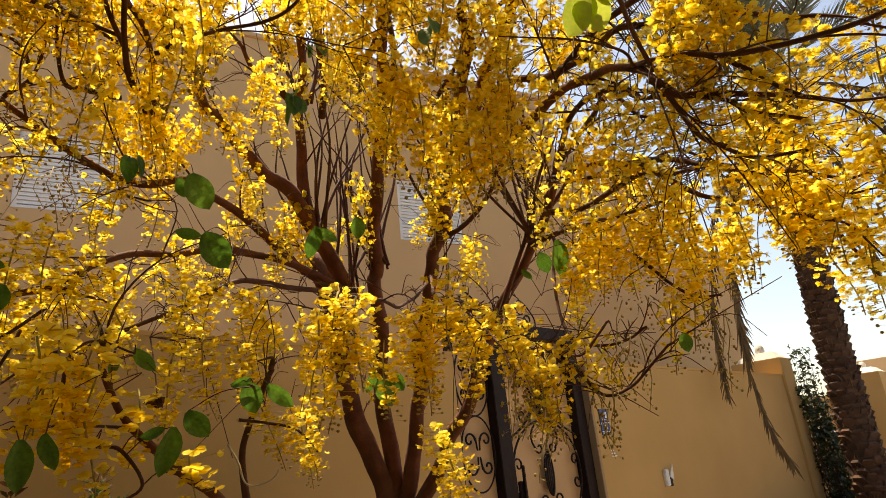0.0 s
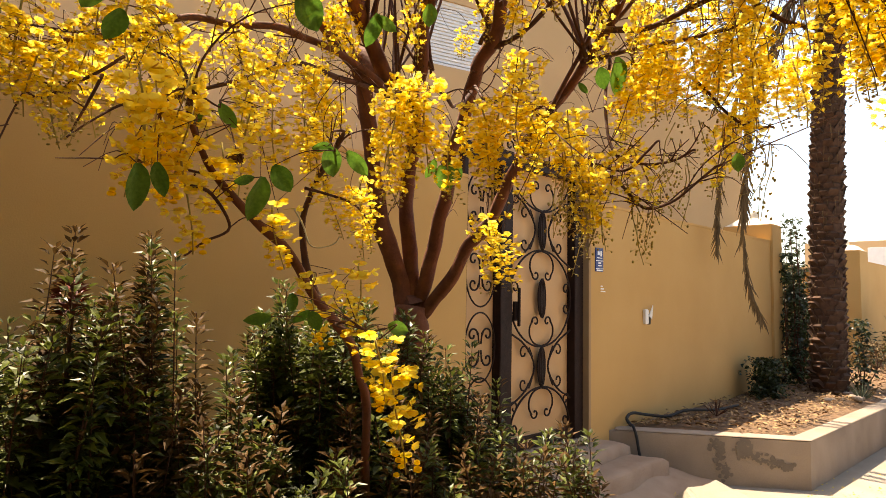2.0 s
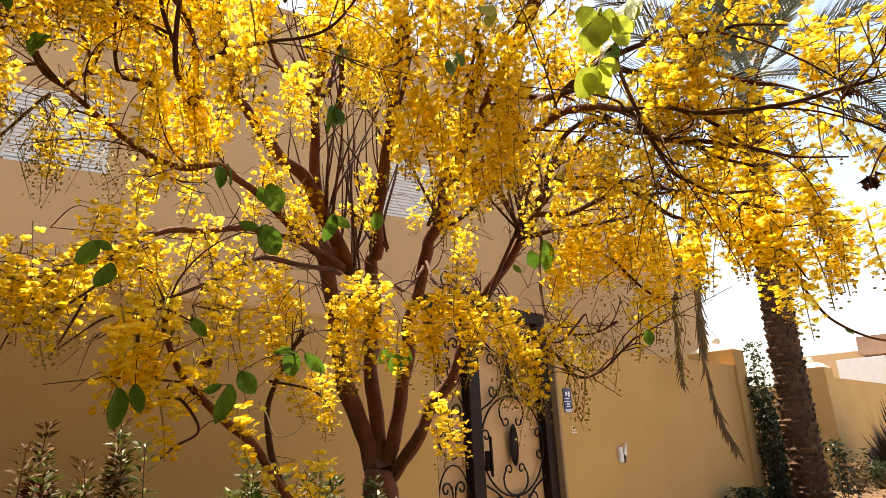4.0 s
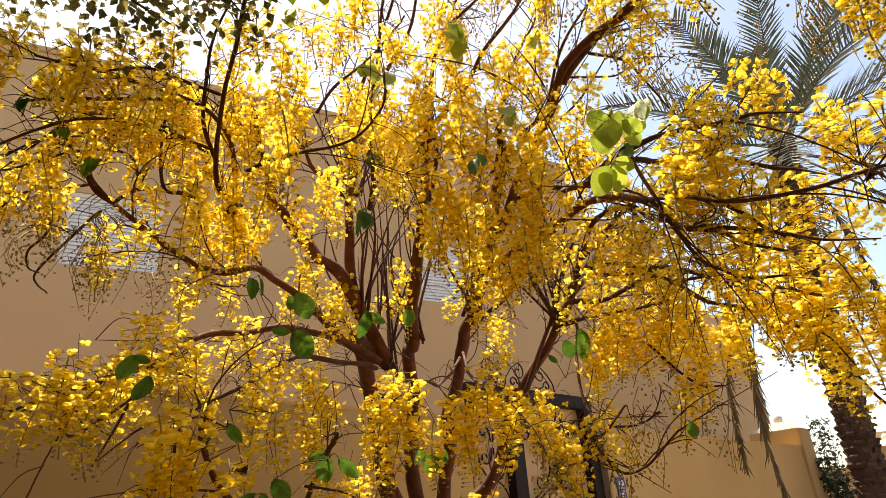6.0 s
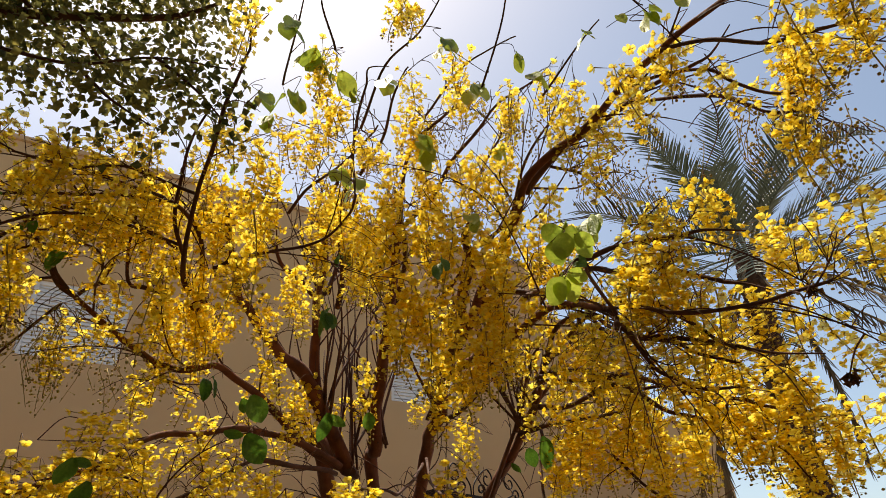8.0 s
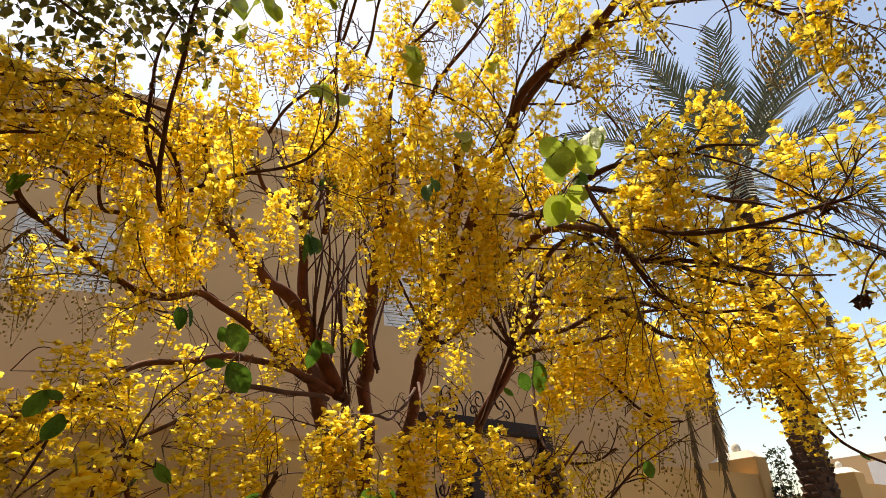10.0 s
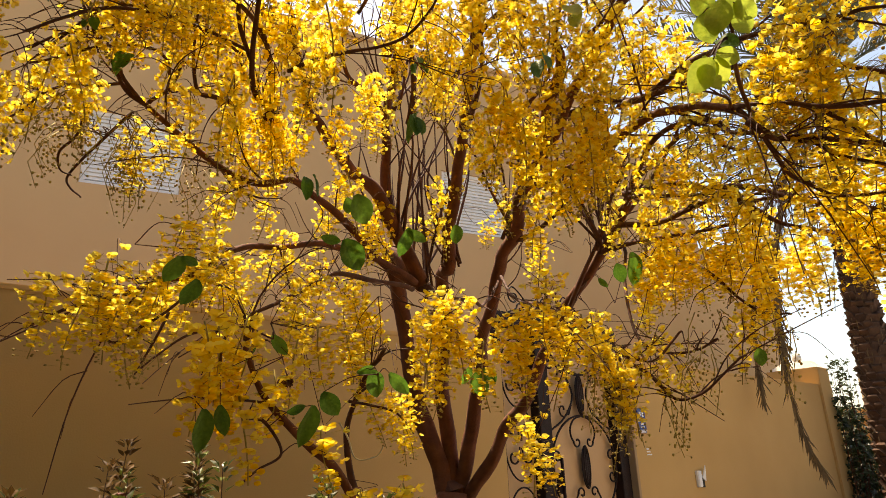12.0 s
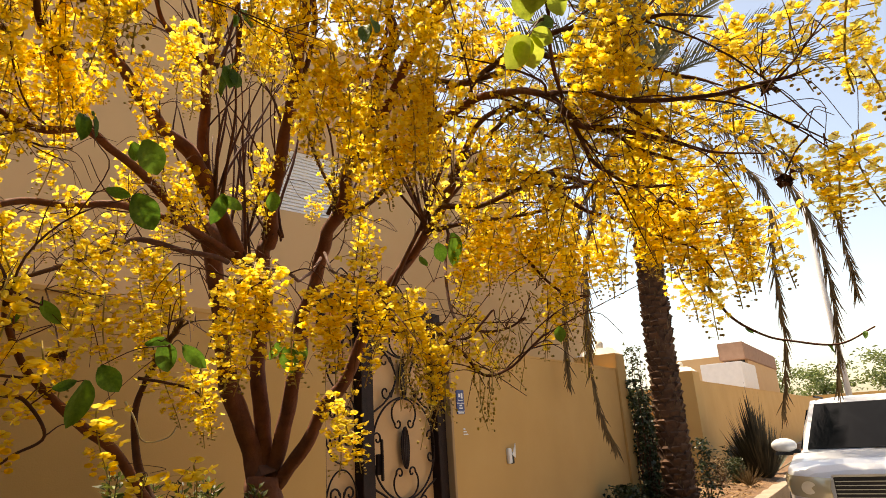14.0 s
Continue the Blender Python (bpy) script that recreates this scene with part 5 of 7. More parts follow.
blossom(tree, (-3.01, -2.75, 1.53), 0.05, 0.07)
blossom(tree, (-2.95, -2.66, 1.62), 0.08, 0.08, 0.80)
blossom(tree, (-2.87, -2.54, 1.65), 0.06, 0.07, 0.80)
blossom(tree, (-3.16, -2.89, 1.72), 0.07, 0.07, 0.60)
blossom(tree, (-3.10, -2.78, 1.67), 0.07, 0.06, 0.80)
blossom(tree, (-3.32, -3.04, 1.81), 0.05, 0.05, 0.80)
blossom(tree, (-3.24, -3.05, 1.76), 0.04, 0.04, 0.50)
blossom(tree, (-2.83, -2.60, 1.54), 0.05, 0.05, 0.60)
blossom(tree, (-3.30, -2.59, 1.89), 0.07, 0.06)
blossom(tree, (-3.28, -2.66, 1.91), 0.06, 0.05, 0.70)
blossom(tree, (-3.09, -2.70, 1.86), 0.06, 0.04, 0.80)
blossom(tree, (-3.02, -2.76, 1.84), 0.06, 0.05, 0.60)
blossom(tree, (-3.15, -2.83, 1.94), 0.05, 0.04, 0.70)
blossom(tree, (-3.22, -2.91, 1.87), 0.05, 0.05, 0.70)
blossom(tree, (-3.26, -2.95, 1.86), 0.05, 0.05)
blossom(tree, (-3.27, -3.03, 1.83), 0.05, 0.05)
blossom(tree, (-3.19, -2.95, 1.61), 0.05, 0.04)
blossom(tree, (-2.93, -2.78, 1.57), 0.06, 0.06)
blossom(tree, (-3.07, -2.80, 1.73), 0.05, 0.06, 0.60)
blossom(tree, (-2.91, -2.65, 1.76), 0.07, 0.07, 0.70)
blossom(tree, (-2.95, -2.57, 1.81), 0.07, 0.06, 0.60)
blossom(tree, (-2.97, -2.73, 1.67), 0.05, 0.08, 0.80)
blossom(tree, (-2.84, -2.59, 1.65), 0.06, 0.05, 0.80)
blossom(tree, (-2.78, -2.34, 1.69), 0.09, 0.08, 0.80)
blossom(tree, (-2.80, -2.22, 1.78), 0.08, 0.06, 0.80)
blossom(tree, (-3.17, -2.62, 1.85), 0.06, 0.05, 0.70)
blossom(tree, (-4.20, -1.52, 1.53), 0.08, 0.06)
blossom(tree, (-4.13, -1.49, 1.48), 0.07, 0.05, 0.80)
blossom(tree, (-4.23, -1.50, 1.48), 0.05, 0.04, 0.90)
blossom(tree, (-4.22, -1.53, 1.56), 0.05, 0.04)
blossom(tree, (-3.44, -3.09, 2.21), 0.07, 0.05, 0.60)
blossom(tree, (-3.39, -3.10, 2.15), 0.06, 0.05, 0.54)
blossom(tree, (-3.39, -2.92, 2.28), 0.03, 0.04, 0.60)
blossom(tree, (-3.38, -2.75, 2.37), 0.04, 0.06, 0.60)
blossom(tree, (-3.67, -2.23, 2.89), 0.06, 0.06, 0.80)
blossom(tree, (-3.42, -3.16, 2.19), 0.05, 0.05, 0.80)
scatter(tree, 110, 2.0)
bud_strings(tree, (-4.14, -1.25, 2.00), 0.07, 0.09, 8)
bud_strings(tree, (-4.29, -1.27, 2.02), 0.07, 0.07, 8)
bud_strings(tree, (-3.96, -1.24, 1.98), 0.06, 0.09, 7)
bud_strings(tree, (-4.22, -1.27, 2.04), 0.06, 0.08, 7)
bud_strings(tree, (-3.15, -1.97, 1.40), 0.06, 0.09, 12)
bud_strings(tree, (-3.11, -2.02, 1.32), 0.05, 0.06, 6)
bud_strings(tree, (-3.02, -2.09, 1.30), 0.03, 0.09, 5)
bud_strings(tree, (-2.94, -2.13, 1.45), 0.08, 0.05, 6)
bud_strings(tree, (-4.39, -1.30, 2.09), 0.08, 0.03, 7)
bud_strings(tree, (-2.83, -2.27, 1.50), 0.07, 0.03, 4)
bud_strings(tree, (-4.13, -1.42, 1.50), 0.06, 0.04, 5)
bud_strings(tree, (-2.84, -2.21, 1.57), 0.05, 0.03, 5)
bud_strings(tree, (-3.17, -2.47, 2.44), 0.10, 0.07, 8)
bud_strings(tree, (-3.23, -2.86, 2.26), 0.06, 0.03, 6)
bud_strings(tree, (-3.23, -3.04, 2.11), 0.07, 0.04, 8)
bud_strings(tree, (-3.12, -2.53, 2.33), 0.05, 0.06, 6)
bud_strings(tree, (-3.33, -2.10, 2.74), 0.09, 0.11, 8)
bud_strings(tree, (-3.22, -2.34, 2.64), 0.07, 0.11, 8)
bud_strings(tree, (-3.47, -1.84, 2.71), 0.08, 0.12, 6)
bud_strings(tree, (-3.73, -1.73, 2.70), 0.06, 0.09, 5)


# flower strings
def raceme_variant(seed, count=54, big=1.0):
    """One hanging string a unit long: stalk, open flowers above, buds at the tip."""
    g = random.Random(seed)
    h = Heap()
    line = [Vector((0.05 * math.sin(2 * t + seed), 0.05 * math.cos(3 * t + seed), -t)) for t in (0, 0.25, 0.5, 0.75, 1.0, 1.25)]
    vs, fs = tube(line, 0.009, 0.005, 4)
    h.add(vs, fs, 1)
    for k in range(count):
        t = 0.02 + 1.0 * k / count
        a = k * 2.4 + g.uniform(-0.4, 0.4)
        reach = g.uniform(0.05, 0.19) * (1.15 - 0.5 * t)
        base = line[0].lerp(line[4], t)
        c = base + Vector((math.cos(a) * reach, math.sin(a) * reach, g.uniform(-0.06, 0.05)))
        face = Vector((math.cos(a), math.sin(a), g.uniform(-0.9, 0.5))).normalized()
        h.add([base, c, c + Vector((0.008, 0.008, 0.01))], [(0, 1, 2)], 1)
        spread = Vector(face).orthogonal().normalized()
        size = g.uniform(0.044, 0.062) * (1.1 - 0.35 * t) * big
        turn0 = g.uniform(0, 6.28)
        for q in range(2):
            out = (face + spread * g.uniform(-0.7, 0.7) + face.cross(spread) * g.uniform(-0.7, 0.7)).normalized() * size * g.uniform(0.6, 1.0)
            thin = face.cross(out).normalized() * size * 0.07 if face.cross(out).length > 1e-4 else spread * size * 0.07
            h.add([c - thin, c + thin, c + out + thin, c + out - thin], [(0, 1, 2, 3)], 3)
        for q in range(5):
            rot = Matrix.Rotation(turn0 + q * 1.2566, 3, face)
            way = (rot @ spread + face * g.uniform(-0.1, 0.9)).normalized()
            side = way.cross(face).normalized()
            up = side.cross(way)
            ln = size * g.uniform(0.85, 1.15)
            curl = up * ln * g.uniform(-0.15, 0.3)
            h.add([c, c + way * ln * 0.42 - side * ln * 0.40 + up * ln * 0.14, c + way * ln * 0.82 - side * ln * 0.40 + curl, c + way * ln * 1.02 + curl * 1.3, c + way * ln * 0.82 + side * ln * 0.40 + curl, c + way * ln * 0.42 + side * ln * 0.40 + up * ln * 0.14], [(0, 5, 4, 3), (0, 3, 2, 1)], 0)
    for k in range(10):
        t = 0.95 + 0.3 * k / 10
        a = k * 2.1
        c = line[4].lerp(line[5], (t - 0.95) / 0.3) + Vector((math.cos(a), math.sin(a), 0)) * g.uniform(0.03, 0.12)
        s = g.uniform(0.009, 0.017) * (1.0 if big < 1.5 else 2.2)
        h.add(*bead(c, s), 2 if big < 1.5 else 0)
        h.add([line[4].lerp(line[5], (t - 0.95) / 0.3), c, c + Vector((0.006, 0, 0.006))], [(0, 1, 2)], 1)
    return h


VARIANTS = [raceme_variant(s) for s in range(8)] + [raceme_variant(s, 24, 1.5) for s in range(20, 24)]
SHARED = []
for v in VARIANTS:
    me = bpy.data.meshes.new("flower_string")
    me.from_pydata([tuple(p) for p in v.v], [], v.f)
    me.polygons.foreach_set("material_index", np.asarray(v.m, dtype=np.int32))
    for m in (PETAL, STALK, BUD, STAMEN):
        me.materials.append(m)
    me.polygons.foreach_set("use_smooth", [True] * len(me.polygons))
    SHARED.append(me)
ARRAYS = [(np.array([tuple(p) for p in v.v]), v.f, v.m) for v in VARIANTS]
# the strings on the street side hang as pieces of their own, the others are gathered
kept = []
for r in RACEMES:
    room = 0.060 if r[0] is tree else 0.048
    if all((r[1] - k[1]).length > room for k in kept):
        kept.append(r)
RACEMES = kept
RACEMES.sort(key=lambda r: (r[1] - Vector((-4.3, -2.8, r[1].z))).length)
for own in (tree, sapling):
    rows = [r for r in RACEMES if r[0] is own]
    for k, (_, p, length, spin) in enumerate(rows[:290]):
        ob = new("flower_string", SHARED[k % 8 if own is tree else 8 + k % 4])
        ob.parent = own
        ob.matrix_local = Matrix.LocRotScale(p - own.location, Euler((rng.gauss(0, 0.12), rng.gauss(0, 0.12), spin)), (max(length, 0.25),) * 2 + (length,))
    vv, ff, mm, o = [], [], [], 0
    for k, (_, p, length, spin) in enumerate(rows[290:]):
        a, f, m = ARRAYS[k % 8 if own is tree else 8 + k % 4]
        mat = np.array(Matrix.LocRotScale(None, Euler((rng.gauss(0, 0.12), rng.gauss(0, 0.12), spin)), (max(length, 0.25),) * 2 + (length,)).to_3x3())
        vv.append(a @ mat.T + np.array(p - own.location))
        ff.extend(tuple(i + o for i in t) for t in f)
        mm.extend(m)
        o += len(a)
    if vv:
        ob = raw("blossom_mass", np.concatenate(vv).tolist(), ff, [PETAL, STALK, BUD, STAMEN], own, "dense mass of small yellow flowers", mm, True)
        ob["kind"] = "stuff"
    for _, p, length in [b for b in BUDS if b[0] is own]:
        h = Heap()
        line = [p - own.location + Vector((0.02 * math.sin(5 * t + p.x * 40), 0.02 * math.cos(4 * t + p.y * 40), -t * length)) for t in (0, 0.3, 0.6, 1.0)]
        vs, fs = tube(line, 0.0015, 0.0008, 4)
        h.add(vs, fs, 0)
        for k in range(16):
            c0 = line[0].lerp(line[3], k / 16)
            a = k * 2.4
            c = c0 + Vector((math.cos(a) * 0.02, math.sin(a) * 0.02, -0.008)) * rng.uniform(0.5, 1.3)
            s = rng.uniform(0.0020, 0.0038)
            h.add(*bead(c, s), 1)
            h.add([c0, c, c + Vector((0.001, 0, 0.001))], [(0, 1, 2)], 0)
        h.make("bud_string", [STALK, BUD], own, "", True)
    TWIGS[own.name].make("twig_mass", [TWIG], own)["kind"] = "stuff"


def leaf_mesh(name, mat, cup=0.18, wide=0.30):
    """A rounded leaf a unit long with a midrib fold and a drooping tip."""
    vs, fs = [], []
    n = 7
    for i in range(n + 1):
        t = i / n
        w = wide * math.sin(math.pi * (0.04 + 0.95 * t) ** 0.95) ** 0.75 if i < n else 0.0
        for s in (-1, -0.5, 0, 0.5, 1):
            vs.append((s * w, t, cup * abs(s) * w * 1.6 - 0.30 * t * t + 0.05 * math.sin(5 * t + 1) + 0.02 * math.sin(9 * t) * abs(s)))
    for i in range(n):
        for k in range(4):
            fs.append((i * 5 + k, i * 5 + k + 1, i * 5 + k + 6, i * 5 + k + 5))
    me = bpy.data.meshes.new(name)
    me.from_pydata(vs, [], fs)
    me.materials.append(mat)
    for p in me.polygons:
        p.use_smooth = True
    return me


LEAF_ME, YOUNG_ME = leaf_mesh("leaf", LEAF), leaf_mesh("leaf", YOUNG, 0.1)


def leaves(at, size, count=3, young=False, droop=1.2):
    at = Vector(at)
    owner = min((tree, sapling), key=lambda o: min((p - at).length for p in LINES[o.name]))
    near = min(LINES[owner.name], key=lambda p: (p - at).length)
    if (near - at).length > 0.02:
        vs, fs = tube(local(owner, smoothed([near, near.lerp(at, 0.35) + Vector((rng.gauss(0, 0.03), rng.gauss(0, 0.03), 0.03)), near.lerp(at, 0.7) + Vector((rng.gauss(0, 0.02), rng.gauss(0, 0.02), 0.025)), at], 4)), 0.0014, 0.0008, 5)
        raw("leaf_stalk", vs, fs, TWIG, owner, smooth=True)
    for k in range(count):
        ob = new("leaf", YOUNG_ME if young else LEAF_ME)
        a = rng.gauss(3.95, 1.0)
        way = Vector((math.cos(a), math.sin(a), -droop + rng.gauss(0, 0.35))).normalized()
        s = size * rng.uniform(0.65, 1.0)
        ob.parent = owner
        ob.matrix_local = Matrix.Translation(at - owner.location + Vector((rng.gauss(0, 0.3), rng.gauss(0, 0.3), rng.gauss(0, 0.2))) * size * 0.3) @ aim(way, rng.uniform(-0.6, 0.6)).to_4x4() @ Matrix.Scale(s, 4)


leaves((-4.22, -1.45, 2.20), 0.080, 2)
leaves((-4.06, -2.06, 1.69), 0.055, 2)
leaves((-3.71, -1.93, 2.00), 0.085, 3)
leaves((-3.61, -2.64, 1.93), 0.070, 3, True)
leaves((-3.63, -2.61, 1.93), 0.065, 2, True)
leaves((-3.60, -2.67, 1.93), 0.060, 1, True)
leaves((-3.60, -2.60, 1.87), 0.052, 1)
leaves((-3.61, -2.57, 1.84), 0.062, 2, True)
leaves((-3.85, -2.02, 2.77), 0.110, 4, True)
leaves((-3.79, -2.03, 2.75), 0.100, 3, True)
leaves((-3.93, -1.87, 2.68), 0.100, 3, True)
leaves((-3.89, -1.84, 2.64), 0.090, 3, True)
leaves((-3.74, -2.06, 2.67), 0.090, 2, True)
leaves((-3.66, -2.10, 2.73), 0.100, 3, True)
leaves((-3.70, -1.93, 2.47), 0.100, 3, True)
leaves((-3.64, -1.95, 2.44), 0.090, 3, True)
leaves((-3.50, -2.09, 2.61), 0.100, 3, True)
leaves((-3.46, -2.09, 2.58), 0.090, 3, True)
leaves((-3.44, -2.29, 2.70), 0.100, 3, True)
leaves((-3.32, -2.25, 2.57), 0.090, 2, True)
leaves((-3.40, -2.19, 2.29), 0.080, 2, True)
leaves((-3.55, -2.19, 2.09), 0.075, 2)
leaves((-3.91, -1.71, 2.52), 0.060, 2, True)
leaves((-3.86, -1.91, 2.69), 0.100, 4, True)
leaves((-4.42, -1.52, 2.27), 0.070, 3)
leaves((-3.63, -2.32, 2.71), 0.080, 2, True)
leaves((-3.41, -2.47, 2.63), 0.080, 3, True)
leaves((-3.51, -1.67, 2.38), 0.090, 3)
leaves((-4.33, -1.50, 2.23), 0.050, 2)
leaves((-3.56, -2.28, 2.85), 0.100, 3, True)
leaves((-3.54, -2.87, 2.41), 0.070, 4, True)
leaves((-3.58, -2.89, 2.45), 0.070, 2, True)
leaves((-3.53, -2.94, 2.42), 0.070, 2, True)
leaves((-3.94, -2.00, 2.87), 0.100, 4, True)
leaves((-3.54, -2.80, 2.46), 0.050, 1, True)
leaves((-3.84, -1.98, 2.82), 0.100, 3, True)
leaves((-3.44, -2.45, 2.72), 0.080, 3, True)
leaves((-3.41, -2.66, 2.64), 0.070, 3, True)
leaves((-2.82, -2.65, 1.53), 0.024, 1)
leaves((-2.79, -2.71, 1.41), 0.024, 1)
leaves((-2.78, -2.78, 1.37), 0.022, 1)
leaves((-2.77, -2.87, 1.35), 0.024, 1)
leaves((-2.78, -2.95, 1.37), 0.024, 1)


def broad_leaf(at, way, face, size, shape=None):
    """One soft hanging leaf, broad side to the street, on a thin stalk."""
    owner = min((tree, sapling), key=lambda o: min((p - Vector(at)).length for p in LINES[o.name]))
    near = min(LINES[owner.name], key=lambda p: (p - Vector(at)).length)
    if 0.01 < (near - Vector(at)).length < 0.2:
        vs, fs = tube(local(owner, smoothed([near, near.lerp(Vector(at), 0.5) + Vector((0, 0, 0.012)), at], 4)), 0.0013, 0.0009, 5)
        raw("leaf_stalk", vs, fs, TWIG, owner, smooth=True)
    size *= 0.86 if shape else 0.95
    at, y, z = Vector(at), Vector(way).normalized(), Vector(face)
    z = (z - y * z.dot(y)).normalized()
    x = y.cross(z)
    ob = new("leaf", shape or BROAD_ME)
    ob.parent = owner
    ob.matrix_local = Matrix.Translation(at - owner.location) @ Matrix((x, y, z)).transposed().to_4x4() @ Matrix.Scale(size, 4)


BROAD_ME = leaf_mesh("leaf", YOUNG, 0.06, 0.40)
GREEN_ME, SLIM_ME = leaf_mesh("leaf", LEAF, 0.22, 0.34), leaf_mesh("leaf", LEAF, 0.32, 0.24)
broad_leaf((-4.107, -1.802, 1.325), (0.12, 0.10, -0.99), (0.01, -0.98, -0.18), 0.091, SLIM_ME)
broad_leaf((-4.071, -1.789, 1.334), (0.24, 0.08, -0.97), (-0.48, -0.87, -0.01), 0.069, SLIM_ME)
broad_leaf((-3.764, -1.827, 1.411), (0.36, 0.02, -0.93), (-0.28, -0.92, -0.26), 0.072, GREEN_ME)
broad_leaf((-3.729, -1.845, 1.405), (0.65, -0.22, -0.73), (-0.73, -0.68, -0.06), 0.075, SLIM_ME)
broad_leaf((-3.780, -1.796, 1.410), (0.86, -0.48, 0.18), (-0.09, -0.94, -0.34), 0.048, SLIM_ME)
broad_leaf((-3.851, -1.777, 1.366), (0.58, -0.11, -0.81), (-0.57, -0.82, -0.07), 0.071, GREEN_ME)
broad_leaf((-3.878, -1.783, 1.339), (-0.09, 0.16, -0.98), (-0.08, -0.97, -0.22), 0.101, SLIM_ME)
broad_leaf((-3.924, -1.764, 1.326), (0.91, -0.36, 0.22), (0.02, -0.96, -0.27), 0.047, SLIM_ME)
broad_leaf((-3.880, -1.895, 1.663), (0.65, 0.09, -0.76), (-0.28, -0.85, -0.45), 0.091, GREEN_ME)
broad_leaf((-3.924, -1.878, 1.665), (0.94, -0.28, -0.19), (0.01, -0.86, -0.52), 0.052, SLIM_ME)
broad_leaf((-3.463, -1.785, 1.821), (0.35, 0.27, -0.90), (-0.38, -0.78, -0.50), 0.063, GREEN_ME)
broad_leaf((-4.199, -1.884, 1.571), (-0.20, 0.38, -0.90), (0.10, -0.91, -0.41), 0.060, GREEN_ME)
broad_leaf((-4.198, -1.883, 1.570), (0.96, 0.03, -0.29), (-0.29, -0.89, -0.34), 0.042, SLIM_ME)
broad_leaf((-4.164, -1.873, 1.538), (-0.19, 0.36, -0.91), (0.14, -0.91, -0.40), 0.060, GREEN_ME)
broad_leaf((-3.388, -1.485, 1.919), (0.07, 0.43, -0.90), (-0.23, -0.84, -0.49), 0.115, SLIM_ME)
broad_leaf((-3.387, -1.482, 1.912), (0.82, -0.30, -0.49), (-0.69, -0.64, -0.33), 0.084, SLIM_ME)
broad_leaf((-3.925, -1.588, 1.501), (0.02, 0.24, -0.97), (-0.08, -0.95, -0.30), 0.051, SLIM_ME)
broad_leaf((-3.907, -1.648, 1.502), (0.65, -0.01, -0.76), (-0.50, -0.85, -0.17), 0.070, SLIM_ME)
broad_leaf((-3.448, -1.800, 1.443), (-0.15, 0.36, -0.92), (-0.44, -0.85, -0.27), 0.058, SLIM_ME)
broad_leaf((-3.434, -1.809, 1.430), (0.27, -0.01, -0.96), (-0.78, -0.62, -0.09), 0.079, GREEN_ME)
broad_leaf((-3.421, -1.822, 1.438), (0.55, -0.29, -0.79), (-0.39, -0.87, -0.31), 0.059, GREEN_ME)
broad_leaf((-3.815, -1.796, 1.121), (0.16, -0.13, -0.98), (-0.23, -0.97, -0.02), 0.041, GREEN_ME)
broad_leaf((-3.835, -1.899, 1.090), (0.34, -0.26, -0.90), (-0.60, -0.78, 0.17), 0.044, GREEN_ME)
broad_leaf((-3.873, -1.828, 1.079), (-0.92, 0.33, -0.21), (-0.09, -1.00, -0.03), 0.055, SLIM_ME)
broad_leaf((-3.462, -1.659, 1.047), (0.77, -0.60, -0.22), (-0.73, -0.67, 0.16), 0.063, GREEN_ME)
broad_leaf((-3.811, -1.855, 1.091), (-0.68, 0.26, -0.68), (-0.15, -0.99, -0.04), 0.042, SLIM_ME)
broad_leaf((-3.988, -2.101, 1.664), (0.62, 0.24, -0.75), (-0.24, -0.80, -0.55), 0.071, GREEN_ME)
broad_leaf((-4.001, -2.092, 1.658), (0.52, 0.33, -0.79), (-0.04, -0.82, -0.58), 0.036, GREEN_ME)
broad_leaf((-2.979, -1.953, 1.754), (0.42, -0.05, -0.90), (-0.64, -0.63, -0.44), 0.071, GREEN_ME)
broad_leaf((-2.999, -1.900, 1.719), (0.56, -0.35, -0.75), (-0.92, -0.35, -0.18), 0.045, SLIM_ME)
broad_leaf((-2.923, -1.970, 1.795), (0.35, 0.07, -0.93), (-0.38, -0.74, -0.56), 0.124, SLIM_ME)
broad_leaf((-3.079, -2.351, 1.438), (0.19, 0.05, -0.98), (-0.88, -0.41, -0.25), 0.047, GREEN_ME)
broad_leaf((-3.719, -2.612, 1.887), (0.65, -0.34, -0.68), (-0.66, -0.42, -0.62), 0.048)
broad_leaf((-3.713, -2.619, 1.850), (0.54, 0.15, -0.83), (-0.90, -0.13, -0.42), 0.050)
broad_leaf((-3.717, -2.650, 1.853), (0.42, 0.44, -0.79), (-0.59, -0.48, -0.65), 0.054)
broad_leaf((-3.700, -2.661, 1.870), (0.38, 0.53, -0.76), (-0.93, -0.06, -0.36), 0.045)
broad_leaf((-3.698, -2.661, 1.850), (0.60, -0.52, -0.60), (-0.66, -0.42, -0.62), 0.040)
broad_leaf((-3.675, -2.655, 1.851), (0.57, -0.00, -0.82), (-0.93, -0.06, -0.36), 0.040)
broad_leaf((-3.647, -2.603, 1.821), (0.57, -0.63, -0.53), (-0.66, -0.42, -0.62), 0.040)
broad_leaf((-3.661, -2.601, 1.802), (0.01, 0.83, -0.56), (-0.93, -0.06, -0.36), 0.062)
broad_leaf((-3.657, -2.594, 1.810), (0.37, 0.40, -0.84), (-0.55, -0.50, -0.66), 0.046)
broad_leaf((-3.647, -2.597, 1.816), (0.47, 0.20, -0.86), (-0.80, -0.28, -0.53), 0.057)


PALE = surface("pale_dry_stalk", (0.50, 0.42, 0.28), (0.64, 0.55, 0.38), 20, 0.7, 0)
